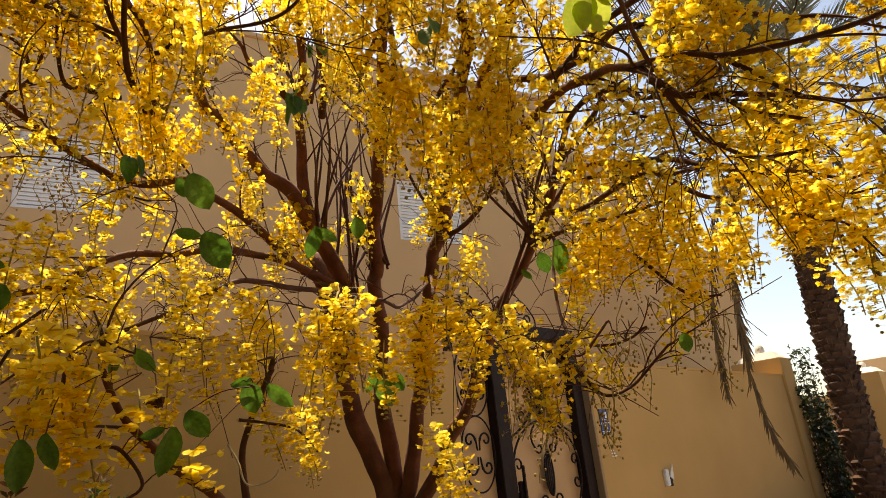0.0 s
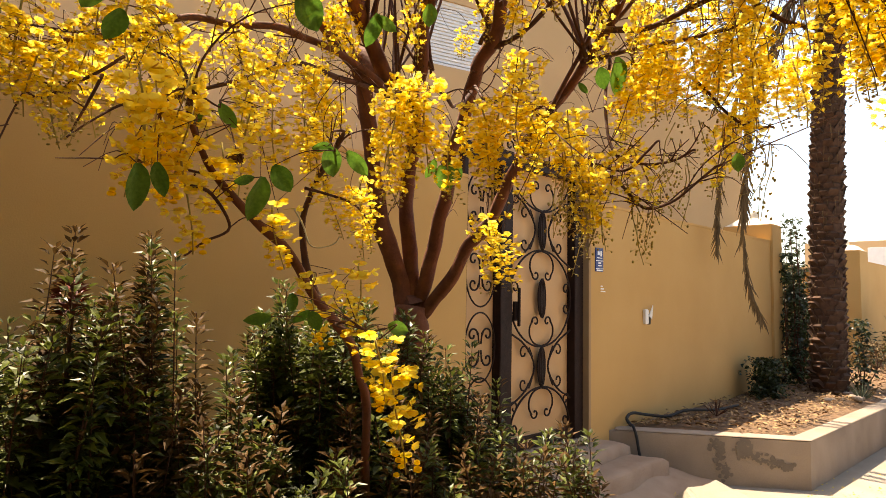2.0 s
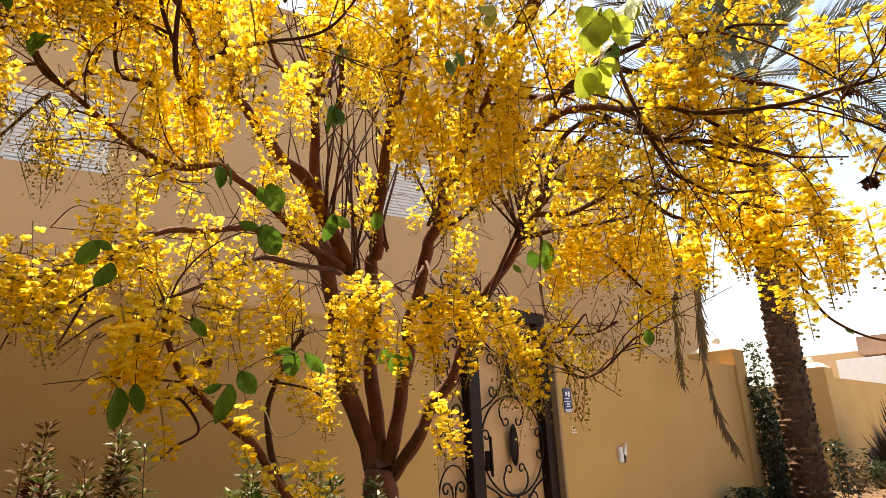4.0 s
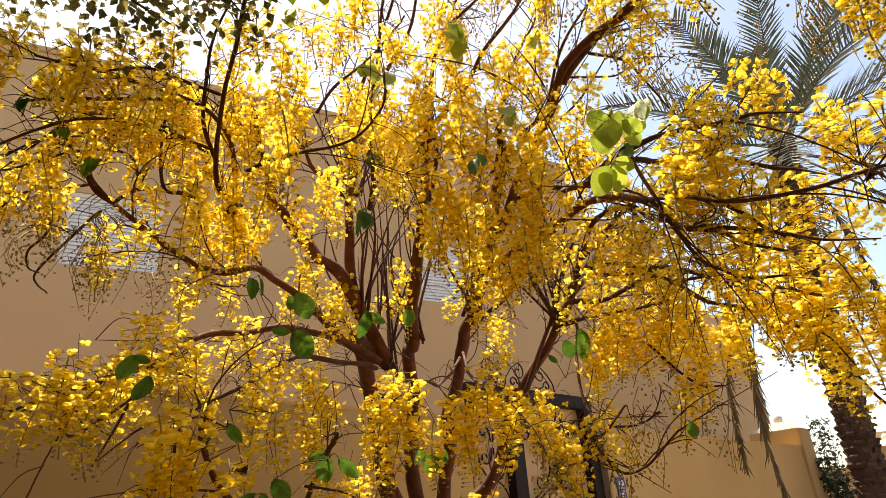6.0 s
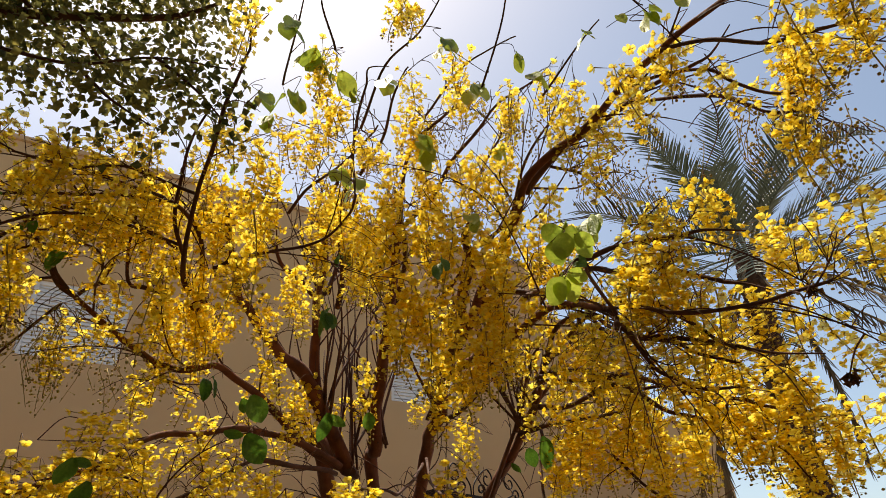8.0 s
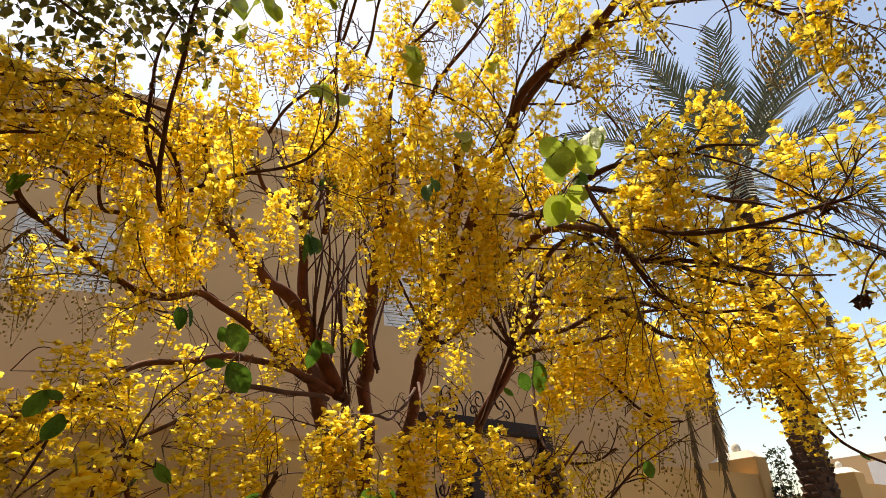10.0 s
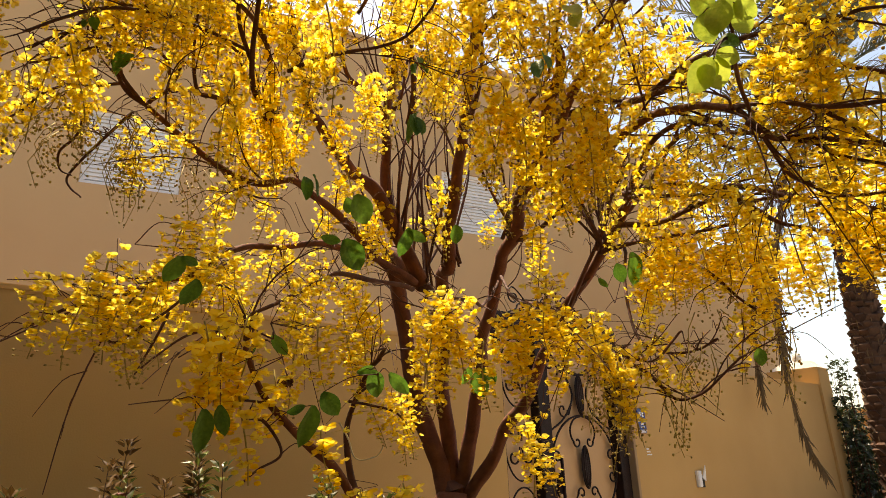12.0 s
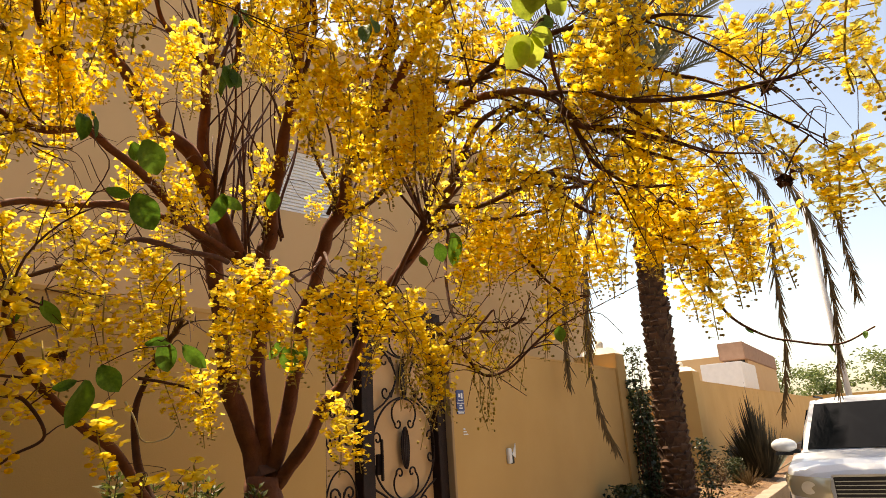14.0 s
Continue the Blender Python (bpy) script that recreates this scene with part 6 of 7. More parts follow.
for pts in (((-3.68, -1.57, 1.32), (-3.66, -1.58, 1.28), (-3.65, -1.59, 1.24), (-3.63, -1.60, 1.23), (-3.60, -1.62, 1.24), (-3.59, -1.63, 1.26)), ((-3.56, -1.56, 1.28), (-3.54, -1.58, 1.33), (-3.53, -1.59, 1.32), (-3.53, -1.58, 1.29))):
    vs, fs = tube(local(sapling, smoothed(pts, 6)), 0.0025, 0.0015, 6)
    raw("tendril", vs, fs, PALE, sapling, "pale dry curled stalk", smooth=True)

HUSK = surface("withered_leaf", (0.045, 0.014, 0.008), (0.13, 0.045, 0.02), 20, 0.8, 0.2, island=0.8)


def husk(at, size):
    """A crumpled bunch of withered leaves caught on a twig."""
    at = Vector(at)
    near = min(LINES[tree.name], key=lambda p: (p - at).length)
    h = Heap()
    vs, fs = tube(local(tree, smoothed([near, near.lerp(at, 0.5) + Vector((0, 0, 0.01)), at], 3)), 0.002, 0.0015, 5)
    h.add(vs, fs)
    for k in range(16):
        a = rng.uniform(0, 6.28)
        vs, fs = blade(size * rng.uniform(0.5, 1.0), size * rng.uniform(0.35, 0.6), rng.uniform(0.1, 0.7), 0.5)
        h.add(placed(vs, aim((math.cos(a), math.sin(a), rng.uniform(-1.4, 0.3)), rng.uniform(-1.5, 1.5)), at - tree.location + Vector((rng.gauss(0, 0.15), rng.gauss(0, 0.15), rng.gauss(0, 0.15))) * size), fs)
    h.make("withered_leaf", [HUSK], tree, "dark brown crumpled withered leaves")


for spot in ((-3.22, -2.89, 1.81), (-3.19, -2.88, 1.63), (-3.84, -1.42, 2.19), (-3.85, -1.62, 1.41)):
    husk(spot, 0.026)

# ---- hedge shrubs ----
def shrub(at, wide, deep, top, count, dry=0.12, long=0.052):
    """Upright leafy shoots, each set with whorls of pointed glossy leaves."""
    x, y = at
    e = empty("shrub", (x, y, -0.13), "dense dark green glossy-leaved hedge shrub", "shrub", "hedge shrubs")
    stems, green = Heap(), Heap()
    for s in range(max(18, int(count / 28))):
        a = rng.uniform(0, 6.28)
        r = math.sqrt(rng.random())
        tip = Vector((1.2 * wide * r * math.cos(a), 1.15 * deep * r * math.sin(a), (top + 0.13) * rng.choice((rng.uniform(0.45, 0.8), rng.uniform(0.8, 1.02))) * (1 - 0.12 * r * r)))
        foot = Vector((tip.x * 0.75 + rng.gauss(0, 0.05), tip.y * 0.75 + rng.gauss(0, 0.05), 0))
        line = smoothed([foot, foot.lerp(tip, 0.5) + Vector((rng.gauss(0, 0.04), rng.gauss(0, 0.04), 0)), tip], 8)
        vs, fs = tube(line, 0.005, 0.0015, 5)
        stems.add(vs, fs)
        withered = rng.random() < dry * 1.7
        height = tip.z
        z = height * 0.22
        while z < height * 1.01:
            t = min(z / height, 1.0)
            u = t * (len(line) - 1)
            i = min(int(u), len(line) - 2)
            c = line[i].lerp(line[i + 1], u - i)
            turn0 = rng.uniform(0, 6.28)
            near_tip = max(0.0, (t - 0.85) / 0.15)
            for q in range(5):
                b = turn0 + q * 1.2566 + rng.gauss(0, 0.2)
                ln = long * rng.uniform(0.65, 1.3) * (1 - 0.35 * near_tip)
                vs, fs = blade(ln, ln * rng.uniform(0.36, 0.52), rng.uniform(0.05, 0.35), 0.16)
                rise = rng.uniform(-0.35, 0.5) + 1.1 * near_tip
                green.add(placed(vs, aim((math.cos(b), math.sin(b), rise), rng.uniform(-0.5, 0.5)), c + Vector((math.cos(b), math.sin(b), 0)) * 0.012), fs, 1 if withered or rng.random() < 0.05 else 0)
            z += rng.uniform(0.019, 0.033)
    stems.make("stem_mass", [TWIG], e)["kind"] = "stuff"
    green.make("foliage", [HEDGE, HEDGE_DRY], e)["kind"] = "stuff"
    return e


shrub((-4.12, -0.78), 0.30, 0.30, 1.20, 2600, 0.10)
shrub((-3.76, -0.74), 0.22, 0.28, 1.36, 2000, 0.30)
shrub((-3.62, -0.95), 0.24, 0.30, 0.88, 2000, 0.15)
shrub((-3.18, -0.85), 0.26, 0.28, 1.16, 3400, 0.06)
shrub((-3.50, -1.20), 0.30, 0.25, 0.70, 2200, 0.10)
shrub((-3.10, -1.15), 0.28, 0.28, 0.78, 2200, 0.35)
shrub((-2.62, -1.08), 0.15, 0.16, 0.95, 1100, 0.05)
shrub((-2.92, -0.92), 0.22, 0.2, 1.10, 2300, 0.05)
shrub((-2.58, -1.36), 0.30, 0.25, 0.66, 2200, 0.32)
shrub((-4.62, -0.95), 0.35, 0.35, 1.05, 2400, 0.10)
spike = empty("flower_spike", (-3.94, -0.78, -0.12), "dark red flower spike rising from the hedge", "flower")
vs, fs = tube(smoothed([(0, 0, 0), (0.0, 0.01, 0.7), (0.01, 0, 1.2)], 6), 0.006, 0.004, 5)
raw("stem", vs, fs, TWIG, spike)
h = Heap()
for k in range(90):
    t = rng.random()
    a = rng.uniform(0, 6.28)
    r = 0.06 * math.sin(math.pi * (0.15 + 0.8 * t))
    vs, fs = blade(0.03, 0.02, 0.1, 0.3)
    h.add(placed(vs, aim((math.cos(a), math.sin(a), 0.6)), (r * math.cos(a) * 0.5, r * math.sin(a) * 0.5, 1.16 + 0.11 * t)), fs)
h.make("petals", [surface("dark_red_petal", (0.10, 0.015, 0.01), (0.22, 0.03, 0.02), 20, 0.6, 0, island=0.8)], spike)

# ---- the dark-leaved tree overhead ----
dark = empty("broadleaf_tree", (-5.28, -0.84, -0.12), "tall tree with small dark round leaves", "tree")


def drawn_in(p):
    """Draws the boughs in towards the street."""
    return Vector((-4.55, -3.10, 1.22)).lerp(Vector(p), 0.88)


def dark_limb(r0, r1, *pts, name="limb"):
    line = smoothed([drawn_in(p) for p in pts], 6)
    vs, fs = tube(local(dark, line), r0, r1, 8, 0.2)
    raw(name, vs, fs, TWIG, dark, smooth=True)
    return line


wood = dark_limb(0.09, 0.05, (-5.38, -0.53, -0.32), (-5.32, -0.52, 1.5), (-5.1, -0.5, 3.0), (-4.9, -0.6, 3.9), name="trunk")
wood = dark_limb(0.03, 0.006, (-5.1, -0.5, 3.0), (-4.8, -0.9, 3.3), (-4.45, -1.05, 3.42), (-4.1, -1.25, 3.52), (-3.95, -1.4, 3.6))
wood += dark_limb(0.02, 0.005, (-4.9, -0.6, 3.7), (-4.5, -1.0, 3.65), (-4.3, -1.25, 3.6), (-4.0, -1.35, 3.7))
wood += dark_limb(0.015, 0.004, (-5.0, -0.55, 3.1), (-4.7, -0.85, 3.15), (-4.5, -0.86, 3.18))
wood += dark_limb(0.015, 0.004, (-4.95, -0.6, 3.7), (-4.8, -1.0, 3.45), (-4.6, -1.1, 3.4), (-4.35, -1.02, 3.32))
sparse = dark_limb(0.008, 0.003, (-4.35, -1.05, 3.45), (-4.15, -1.0, 3.3), (-4.05, -1.08, 3.32), (-3.9, -1.17, 3.38))
sparse += dark_limb(0.006, 0.002, (-4.54, -1.39, 2.84), (-4.36, -1.47, 2.84), (-4.17, -1.58, 2.92), (-3.97, -1.67, 2.94))
sparse += dark_limb(0.006, 0.002, (-4.36, -1.47, 2.84), (-4.24, -1.46, 2.78), (-4.11, -1.48, 2.73))
sparse += dark_limb(0.006, 0.002, (-4.17, -1.58, 2.92), (-4.04, -1.61, 2.84), (-3.94, -1.63, 2.75))
h = Heap()
for k in range(6200):
    if k < 1000:
        c = rng.choice(sparse) + Vector((rng.gauss(0, 0.06), rng.gauss(0, 0.06), rng.gauss(-0.02, 0.06)))
    else:
        c = rng.choice(wood) + Vector((rng.gauss(0, 0.10), rng.gauss(0, 0.10), rng.gauss(0.04, 0.10)))
    if c.x > -3.8:
        continue
    b = rng.uniform(0, 6.28)
    s = rng.uniform(0.019, 0.034)
    vs, fs = blade(s, s * 0.85, 0.15, 0.2)
    h.add(placed(vs, aim((math.cos(b), math.sin(b), rng.uniform(-0.9, 0.2)), rng.uniform(-1, 1)), c - dark.location), fs)
# the rest of the wide crown, unseen, added to shade wall and street
for a in ((-5.6, -1.5, 3.9), (-6.6, -1.0, 3.6), (-6.2, -2.6, 3.9), (-7.4, -2.2, 3.6), (-5.7, -3.4, 3.9), (-6.8, -3.6, 3.5), (-8.0, -0.9, 3.4), (-7.2, -5.0, 3.4)):
    dark_limb(0.04, 0.008, (-5.1, -0.5, 2.9), tuple(Vector((-5.1, -0.5, 3.1)).lerp(Vector(a), 0.5) + Vector((0, 0, 0.3))), a)
    for k in range(3600):
        c = Vector(a) + Vector((rng.gauss(0, 0.75), rng.gauss(0, 0.75), rng.gauss(0, 0.35)))
        if c.x > -5.0 and c.y > -4.2:
            continue
        b = rng.uniform(0, 6.28)
        vs, fs = blade(0.13, 0.10, 0.15, 0.2)
        h.add(placed(vs, aim((math.cos(b), math.sin(b), rng.uniform(-0.9, 0.2)), rng.uniform(-1, 1)), c - dark.location), fs)
h.make("crown", [DARKLEAF], dark)["kind"] = "stuff"

# ---- date palm ----
PX, PY = 4.3, -0.63
palm = empty("date_palm", (PX, PY, 0.03), "date palm with rough brown trunk and dry hanging fronds", "palm")
PALM_TOP = 5.9


def palm_axis(z):
    return Vector((0.03 * math.sin(z), -0.28 * (z / PALM_TOP) ** 2.5, z))


vs, fs = tube([palm_axis(0.1 * k) for k in range(int(PALM_TOP * 10) + 1)], 0.175, 0.14, 16, 0.1)
raw("trunk", vs, fs, PALMBARK, palm, smooth=True)
sv = [(-0.075, 0, -0.03), (0.075, 0, -0.03), (0.05, 0.055, 0.075), (-0.05, 0.055, 0.075), (-0.06, -0.05, 0.0), (0.06, -0.05, 0.0), (0.035, 0.015, 0.10), (-0.035, 0.015, 0.10)]
sf = [(0, 1, 2, 3), (3, 2, 6, 7), (0, 3, 7, 4), (1, 5, 6, 2), (4, 5, 1, 0), (4, 7, 6, 5)]
stub_me = bpy.data.meshes.new("leaf_base")
stub_me.from_pydata(sv, [], sf)
stub_me.materials.append(PALMBARK)
rest = Heap()
row = 0
z = 0.02
while z < PALM_TOP:
    r = 0.175 + (0.14 - 0.175) * z / PALM_TOP
    for k in range(10):
        a = 2 * math.pi * (k + 0.5 * (row % 2)) / 10 + rng.gauss(0, 0.06)
        flare = 1.5 if z < 0.35 else 1.0
        m = Matrix.Translation(palm_axis(z) + Vector((math.cos(a) * r, math.sin(a) * r, rng.gauss(0, 0.012)))) @ Matrix.Rotation(a - math.pi / 2, 4, "Z") @ Matrix.Rotation(rng.gauss(0.0, 0.14), 4, "X") @ Matrix.Diagonal((rng.uniform(0.8, 1.2), flare * rng.uniform(0.35, 0.95), rng.uniform(0.5, 0.95), 1))
        if z < 2.55:
            ob = new("leaf_base", stub_me)
            ob.parent = palm
            ob.matrix_local = m
        else:
            rest.add([m @ Vector(v) for v in sv], sf)
    z += 0.086
    row += 1
h = Heap()
for k in range(520):
    z = rng.uniform(0.3, PALM_TOP - 0.3)
    a = rng.uniform(0, 6.28)
    c = palm_axis(z) + Vector((math.cos(a), math.sin(a), 0)) * rng.uniform(0.16, 0.205)
    e = c + Vector((rng.gauss(0, 0.04), rng.gauss(0, 0.04), -rng.uniform(0.08, 0.35)))
    s = Vector((math.sin(a), -math.cos(a), 0)) * 0.004
    h.add([c - s, c + s, e], [(0, 1, 2)])
h.make("fibre_mass", [DRYFROND], palm, "loose brown fibres hanging from the trunk")["kind"] = "stuff"
rest.make("upper_leaf_base_mass", [PALMBARK], palm)["kind"] = "stuff"


def frond(az, rise, length, mat, sag=1.0, fan=0.42, start=None, name="frond", droop_leaf=0.0, leaf_count=46):
    """A feather leaf: a bowed midrib with two rows of narrow leaflets."""
    out = Vector((math.cos(az), math.sin(az), 0))
    p = Vector(start) if start else palm_axis(PALM_TOP) + out * 0.1
    way = (out * math.cos(rise) + Vector((0, 0, math.sin(rise)))).normalized()
    line = []
    steps = 22
    for k in range(steps + 1):
        line.append(p.copy())
        p = p + way * (length / steps)
        way = (way + Vector((0, 0, -1)) * sag * (0.02 + 0.075 * k / steps)).normalized()
    h = Heap()
    vs, fs = tube(line, 0.018, 0.004, 5)
    h.add(vs, fs)
    for k in range(leaf_count):
        t = 0.14 + 0.86 * k / leaf_count
        i = min(int(t * steps), steps - 1)
        c = line[i].lerp(line[i + 1], t * steps - i)
        ahead = (line[i + 1] - line[i]).normalized()
        sidev = ahead.cross(Vector((0, 0, 1)))
        sidev = sidev.normalized() if sidev.length > 0.05 else Vector((-math.sin(az), math.cos(az), 0))
        upv = sidev.cross(ahead)
        ll = fan * (0.55 + 0.7 * math.sin(math.pi * min(1, t * 0.92 + 0.05))) * rng.uniform(0.85, 1.1)
        for s in (-1, 1):
            d = (ahead * 0.75 + sidev * s * 0.75 + upv * 0.30 + Vector((0, 0, -droop_leaf)) + Vector((rng.gauss(0, 0.06), rng.gauss(0, 0.06), rng.gauss(0, 0.06)))).normalized()
            wv = d.cross(upv).normalized() * 0.010
            h.add([c - wv, c + wv, c + d * ll * 0.55 + wv * 1.2, c + d * ll * 0.55 - wv * 1.2, c + d * ll + Vector((0, 0, -0.06 * ll))], [(0, 1, 2, 3), (3, 2, 4)])
    return h.make(name, [mat], palm)


for k in range(19):
    frond(k * 2.399 + 0.3, radians(74 - 3.4 * k), rng.uniform(2.0, 2.55), FROND, rng.uniform(0.3, 0.6), 0.40, leaf_count=44)
for k in range(8):
    frond(k * 0.8 - 2.2, radians(28 - 5 * k), rng.uniform(2.3, 2.8), FROND, 1.25)


def hanging_frond(*pts, spread=0.08, count=240):
    """A dead frond: its midrib hangs, and its leaflets trail down along it."""
    line = smoothed([Vector(p) - palm.location for p in pts], 8)
    h = Heap()
    vs, fs = tube(line, 0.016, 0.004, 5)
    h.add(vs, fs)
    n = len(line)
    for k in range(count):
        t = 0.15 + 0.82 * k / count
        c = line[int(t * (n - 1))]
        ahead = (line[min(n - 1, int(t * (n - 1)) + 1)] - c + Vector((0, 0, -0.02))).normalized()
        ll = rng.uniform(0.22, 0.42) * (1.25 - 0.8 * t)
        loose = 0.06 + 0.34 * max(0.0, 1 - t * 1.35) ** 1.2
        d = (ahead * 0.8 + Vector((rng.gauss(0, loose), rng.gauss(0, loose), -0.5))).normalized()
        wv = d.cross(Vector((0.69, 0.72, 0))).normalized() * 0.007
        e = c + d * ll + Vector((rng.gauss(0, spread), rng.gauss(0, spread), 0)) * 0.4
        h.add([c - wv, c + wv, c.lerp(e, 0.6) + wv, c.lerp(e, 0.6) - wv, e], [(0, 1, 2, 3), (3, 2, 4)])
    return h.make("dry_frond", [DRYFROND], palm, "dead brown frond hanging down")


CROWN = tuple(palm_axis(PALM_TOP - 0.1) + palm.location)
hanging_frond(CROWN, (3.1, -0.75, 4.6), (2.25, -0.5, 3.6), (2.10, -0.28, 2.6), (2.14, -0.2, 2.1), (2.18, -0.17, 1.56))
hanging_frond(CROWN, (3.0, -0.9, 4.6), (2.3, -0.55, 3.3), (2.22, -0.45, 2.46), (2.27, -0.40, 1.88), (2.33, -0.45, 1.26), (2.38, -0.58, 0.88))
hanging_frond(CROWN, (3.1, -0.7, 4.6), (2.5, -0.5, 3.4), (2.4, -0.4, 2.5), (2.42, -0.38, 1.9))
hanging_frond(CROWN, (3.4, -1.9, 4.4), (2.74, -2.40, 3.55), (2.38, -2.37, 2.55), (2.48, -2.31, 1.79), (2.49, -2.14, 1.06))
hanging_frond(CROWN, (3.2, -2.2, 4.4), (2.3, -2.7, 3.3), (2.41, -2.81, 2.53), (2.50, -2.75, 1.84), (2.53, -2.65, 1.28))
hanging_frond(CROWN, (3.6, -2.2, 4.6), (3.0, -2.9, 3.6), (2.9, -3.0, 2.8), (2.95, -3.0, 2.2))
hanging_frond(CROWN, (3.7, -1.4, 4.3), (3.6, -1.5, 3.4), (3.65, -1.45, 2.6))

# ---- creeper, low plants along the bed ----
def leafy(name, label, category, boxes, count, size, mat):
    e = empty(name, (boxes[0][0], boxes[0][1], 0.03), label, category)
    h = Heap()
    st = Heap()
    for (x, y, z, wx, wy, wz) in boxes:
        foot = Vector((x, y, 0.03))
        for s in range(5):
            tip = Vector((x + rng.uniform(-wx, wx), y + rng.uniform(-wy, wy), z + rng.uniform(0, wz)))
            vs, fs = tube(local(e, smoothed([foot, foot.lerp(tip, 0.5) + Vector((rng.gauss(0, 0.1), rng.gauss(0, 0.05), 0)), tip], 4)), 0.008, 0.002, 5)
            st.add(vs, fs)
        for k in range(count):
            c = Vector((x + rng.gauss(0, 0.5) * wx, y + rng.gauss(0, 0.5) * wy, z + rng.uniform(-1, 1) * wz))
            if c.z < 0.05:
                continue
            b = rng.uniform(0, 6.28)
            s = size * rng.uniform(0.6, 1.2)
            vs, fs = blade(s, s * 0.6, 0.2, 0.2)
            h.add(placed(vs, aim((math.cos(b), math.sin(b), rng.uniform(-0.8, 0.5)), rng.uniform(-1, 1)), c - e.location), fs)
    st.make("stem_mass", [TWIG], e)["kind"] = "stuff"
    h.make("foliage", [mat], e)["kind"] = "stuff"
    return e


leafy("creeper", "dark green creeper climbing the end of the wall", "creeper", [(4.62, -0.08, 0.85, 0.10, 0.06, 0.95), (4.78, -0.14, 0.75, 0.2, 0.08, 0.8), (5.0, -0.15, 0.75, 0.3, 0.1, 0.85), (5.35, 0.05, 0.8, 0.35, 0.2, 0.9), (5.7, 0.0, 0.6, 0.5, 0.2, 0.7)], 480, 0.085, IVY)
leafy("creeper", "few loose leafy shoots of creeper above the wall", "creeper", [(4.75, -0.1, 1.95, 0.2, 0.1, 0.4), (5.0, -0.1, 1.9, 0.25, 0.1, 0.4), (5.4, 0.1, 2.0, 0.3, 0.15, 0.35)], 75, 0.08, IVY)
leafy("low_shrub", "small dark clipped shrub at the foot of the wall", "shrub", [(3.25, -0.28, 0.24, 0.26, 0.16, 0.26)], 1600, 0.06, IVY)
leafy("climbing_shrub", "leafy green shoots growing beside the palm trunk", "shrub", [(4.75, -0.6, 0.6, 0.16, 0.12, 0.6), (4.9, -0.85, 0.45, 0.16, 0.12, 0.5)], 420, 0.07, IVY)
leafy("far_shrub", "low green shrub along the further wall", "shrub", [(9.6, -0.35, 0.3, 0.3, 0.2, 0.35)], 500, 0.07, IVY)
leafy("far_shrub", "low green shrub along the further wall", "shrub", [(7.6, -0.4, 0.25, 0.3, 0.2, 0.28)], 500, 0.07, DRYFROND)


def spiky(at, count, length, mat, label, name, width=0.03):
    e = empty(name, at, label, "plant")
    for k in range(count):
        a = k * 2.399
        rise = rng.uniform(0.5, 1.45)
        d = Vector((math.cos(a) * math.cos(rise), math.sin(a) * math.cos(rise), math.sin(rise)))
        ln = length * rng.uniform(0.6, 1.1)
        sidev = d.cross(Vector((0, 0, 1))).normalized() * width
        vs = [-sidev, sidev, d * ln * 0.5 + sidev, d * ln * 0.5 - sidev, d * ln, Vector((0, 0, -0.01)) + d * ln * 0.5 + d.cross(sidev) * 0.4]
        raw("blade", vs, [(0, 1, 5), (1, 2, 5), (2, 4, 5), (4, 3, 5), (3, 0, 5)], mat, e)
    return e


def brush(at, count, tall, wide, lean, mat, label, name):
    """A dense upright fan of narrow blades."""
    e = empty(name, at, label, "plant")
    h = Heap()
    for k in range(count):
        a = rng.uniform(0, 6.28)
        r = wide * math.sqrt(rng.random())
        foot = Vector((math.cos(a), math.sin(a), 0)) * r * 0.35
        z0 = tall * rng.random() ** 1.4 * 0.6
        d = Vector((math.cos(a) * r + lean[0], math.sin(a) * r + lean[1], tall * (1 - 0.55 * r / wide) * rng.uniform(0.5, 1.0))) * 0.5
        c = foot + d * (z0 / tall) * 1.4
        s = Vector((math.sin(a), -math.cos(a), 0)) * 0.013
        h.add([c - s, c + s, c + d * 0.6 + s, c + d * 0.6 - s, c + d], [(0, 1, 2, 3), (3, 2, 4)])
    h.make("blade_mass", [mat], e)["kind"] = "stuff"
    return e


brush((9.2, -0.9, 0.06), 1100, 2.2, 0.5, (-0.1, 0.05), DARKBRUSH, "tall dense dark pointed plant in the bed", "dark_yucca")
spiky((10.4, -0.95, 0.06), 30, 0.75, FROND, "spiky grey-green agave behind the dark plant", "agave", 0.03)
leafy("dark_bush", "small dark bush against the further wall", "shrub", [(8.5, -0.55, 0.22, 0.22, 0.18, 0.25)], 700, 0.06, IVY)
spiky((7.6, -0.9, 0.06), 80, 0.4, DRYFROND, "tuft of dry grass in the bed", "dry_grass", 0.006)
spiky((1.5, -0.42, 0.07), 9, 0.22, TWIG, "few dry twigs standing in the soil", "dry_twig", 0.005)
spiky((3.9, -1.05, 0.06), 30, 0.25, FROND, "small tuft of grass under the palm", "grass_tuft", 0.006)
for k in range(9):
    bm = bmesh.new()
    s = rng.uniform(0.025, 0.055)
    bmesh.ops.create_icosphere(bm, subdivisions=2, radius=s)
    for v in bm.verts:
        v.co *= 1 + 0.35 * noise.noise(v.co * 14 + Vector((k, 0, 0)))
        v.co.z *= 0.65
    ob = part("stone", bm, CONCRETE)
    ob.location = (3.75 + rng.uniform(-0.35, 0.5), -0.95 + rng.uniform(-0.12, 0.15), 0.06 + s * 0.5)
    tagged(ob, "pale rough stone at the foot of the palm", "stone", "stones under the palm")

# ---- parked car ----
car = empty("parked_car", (4.15, -2.80, STREET), "white off-road car parked facing along the street", "car")
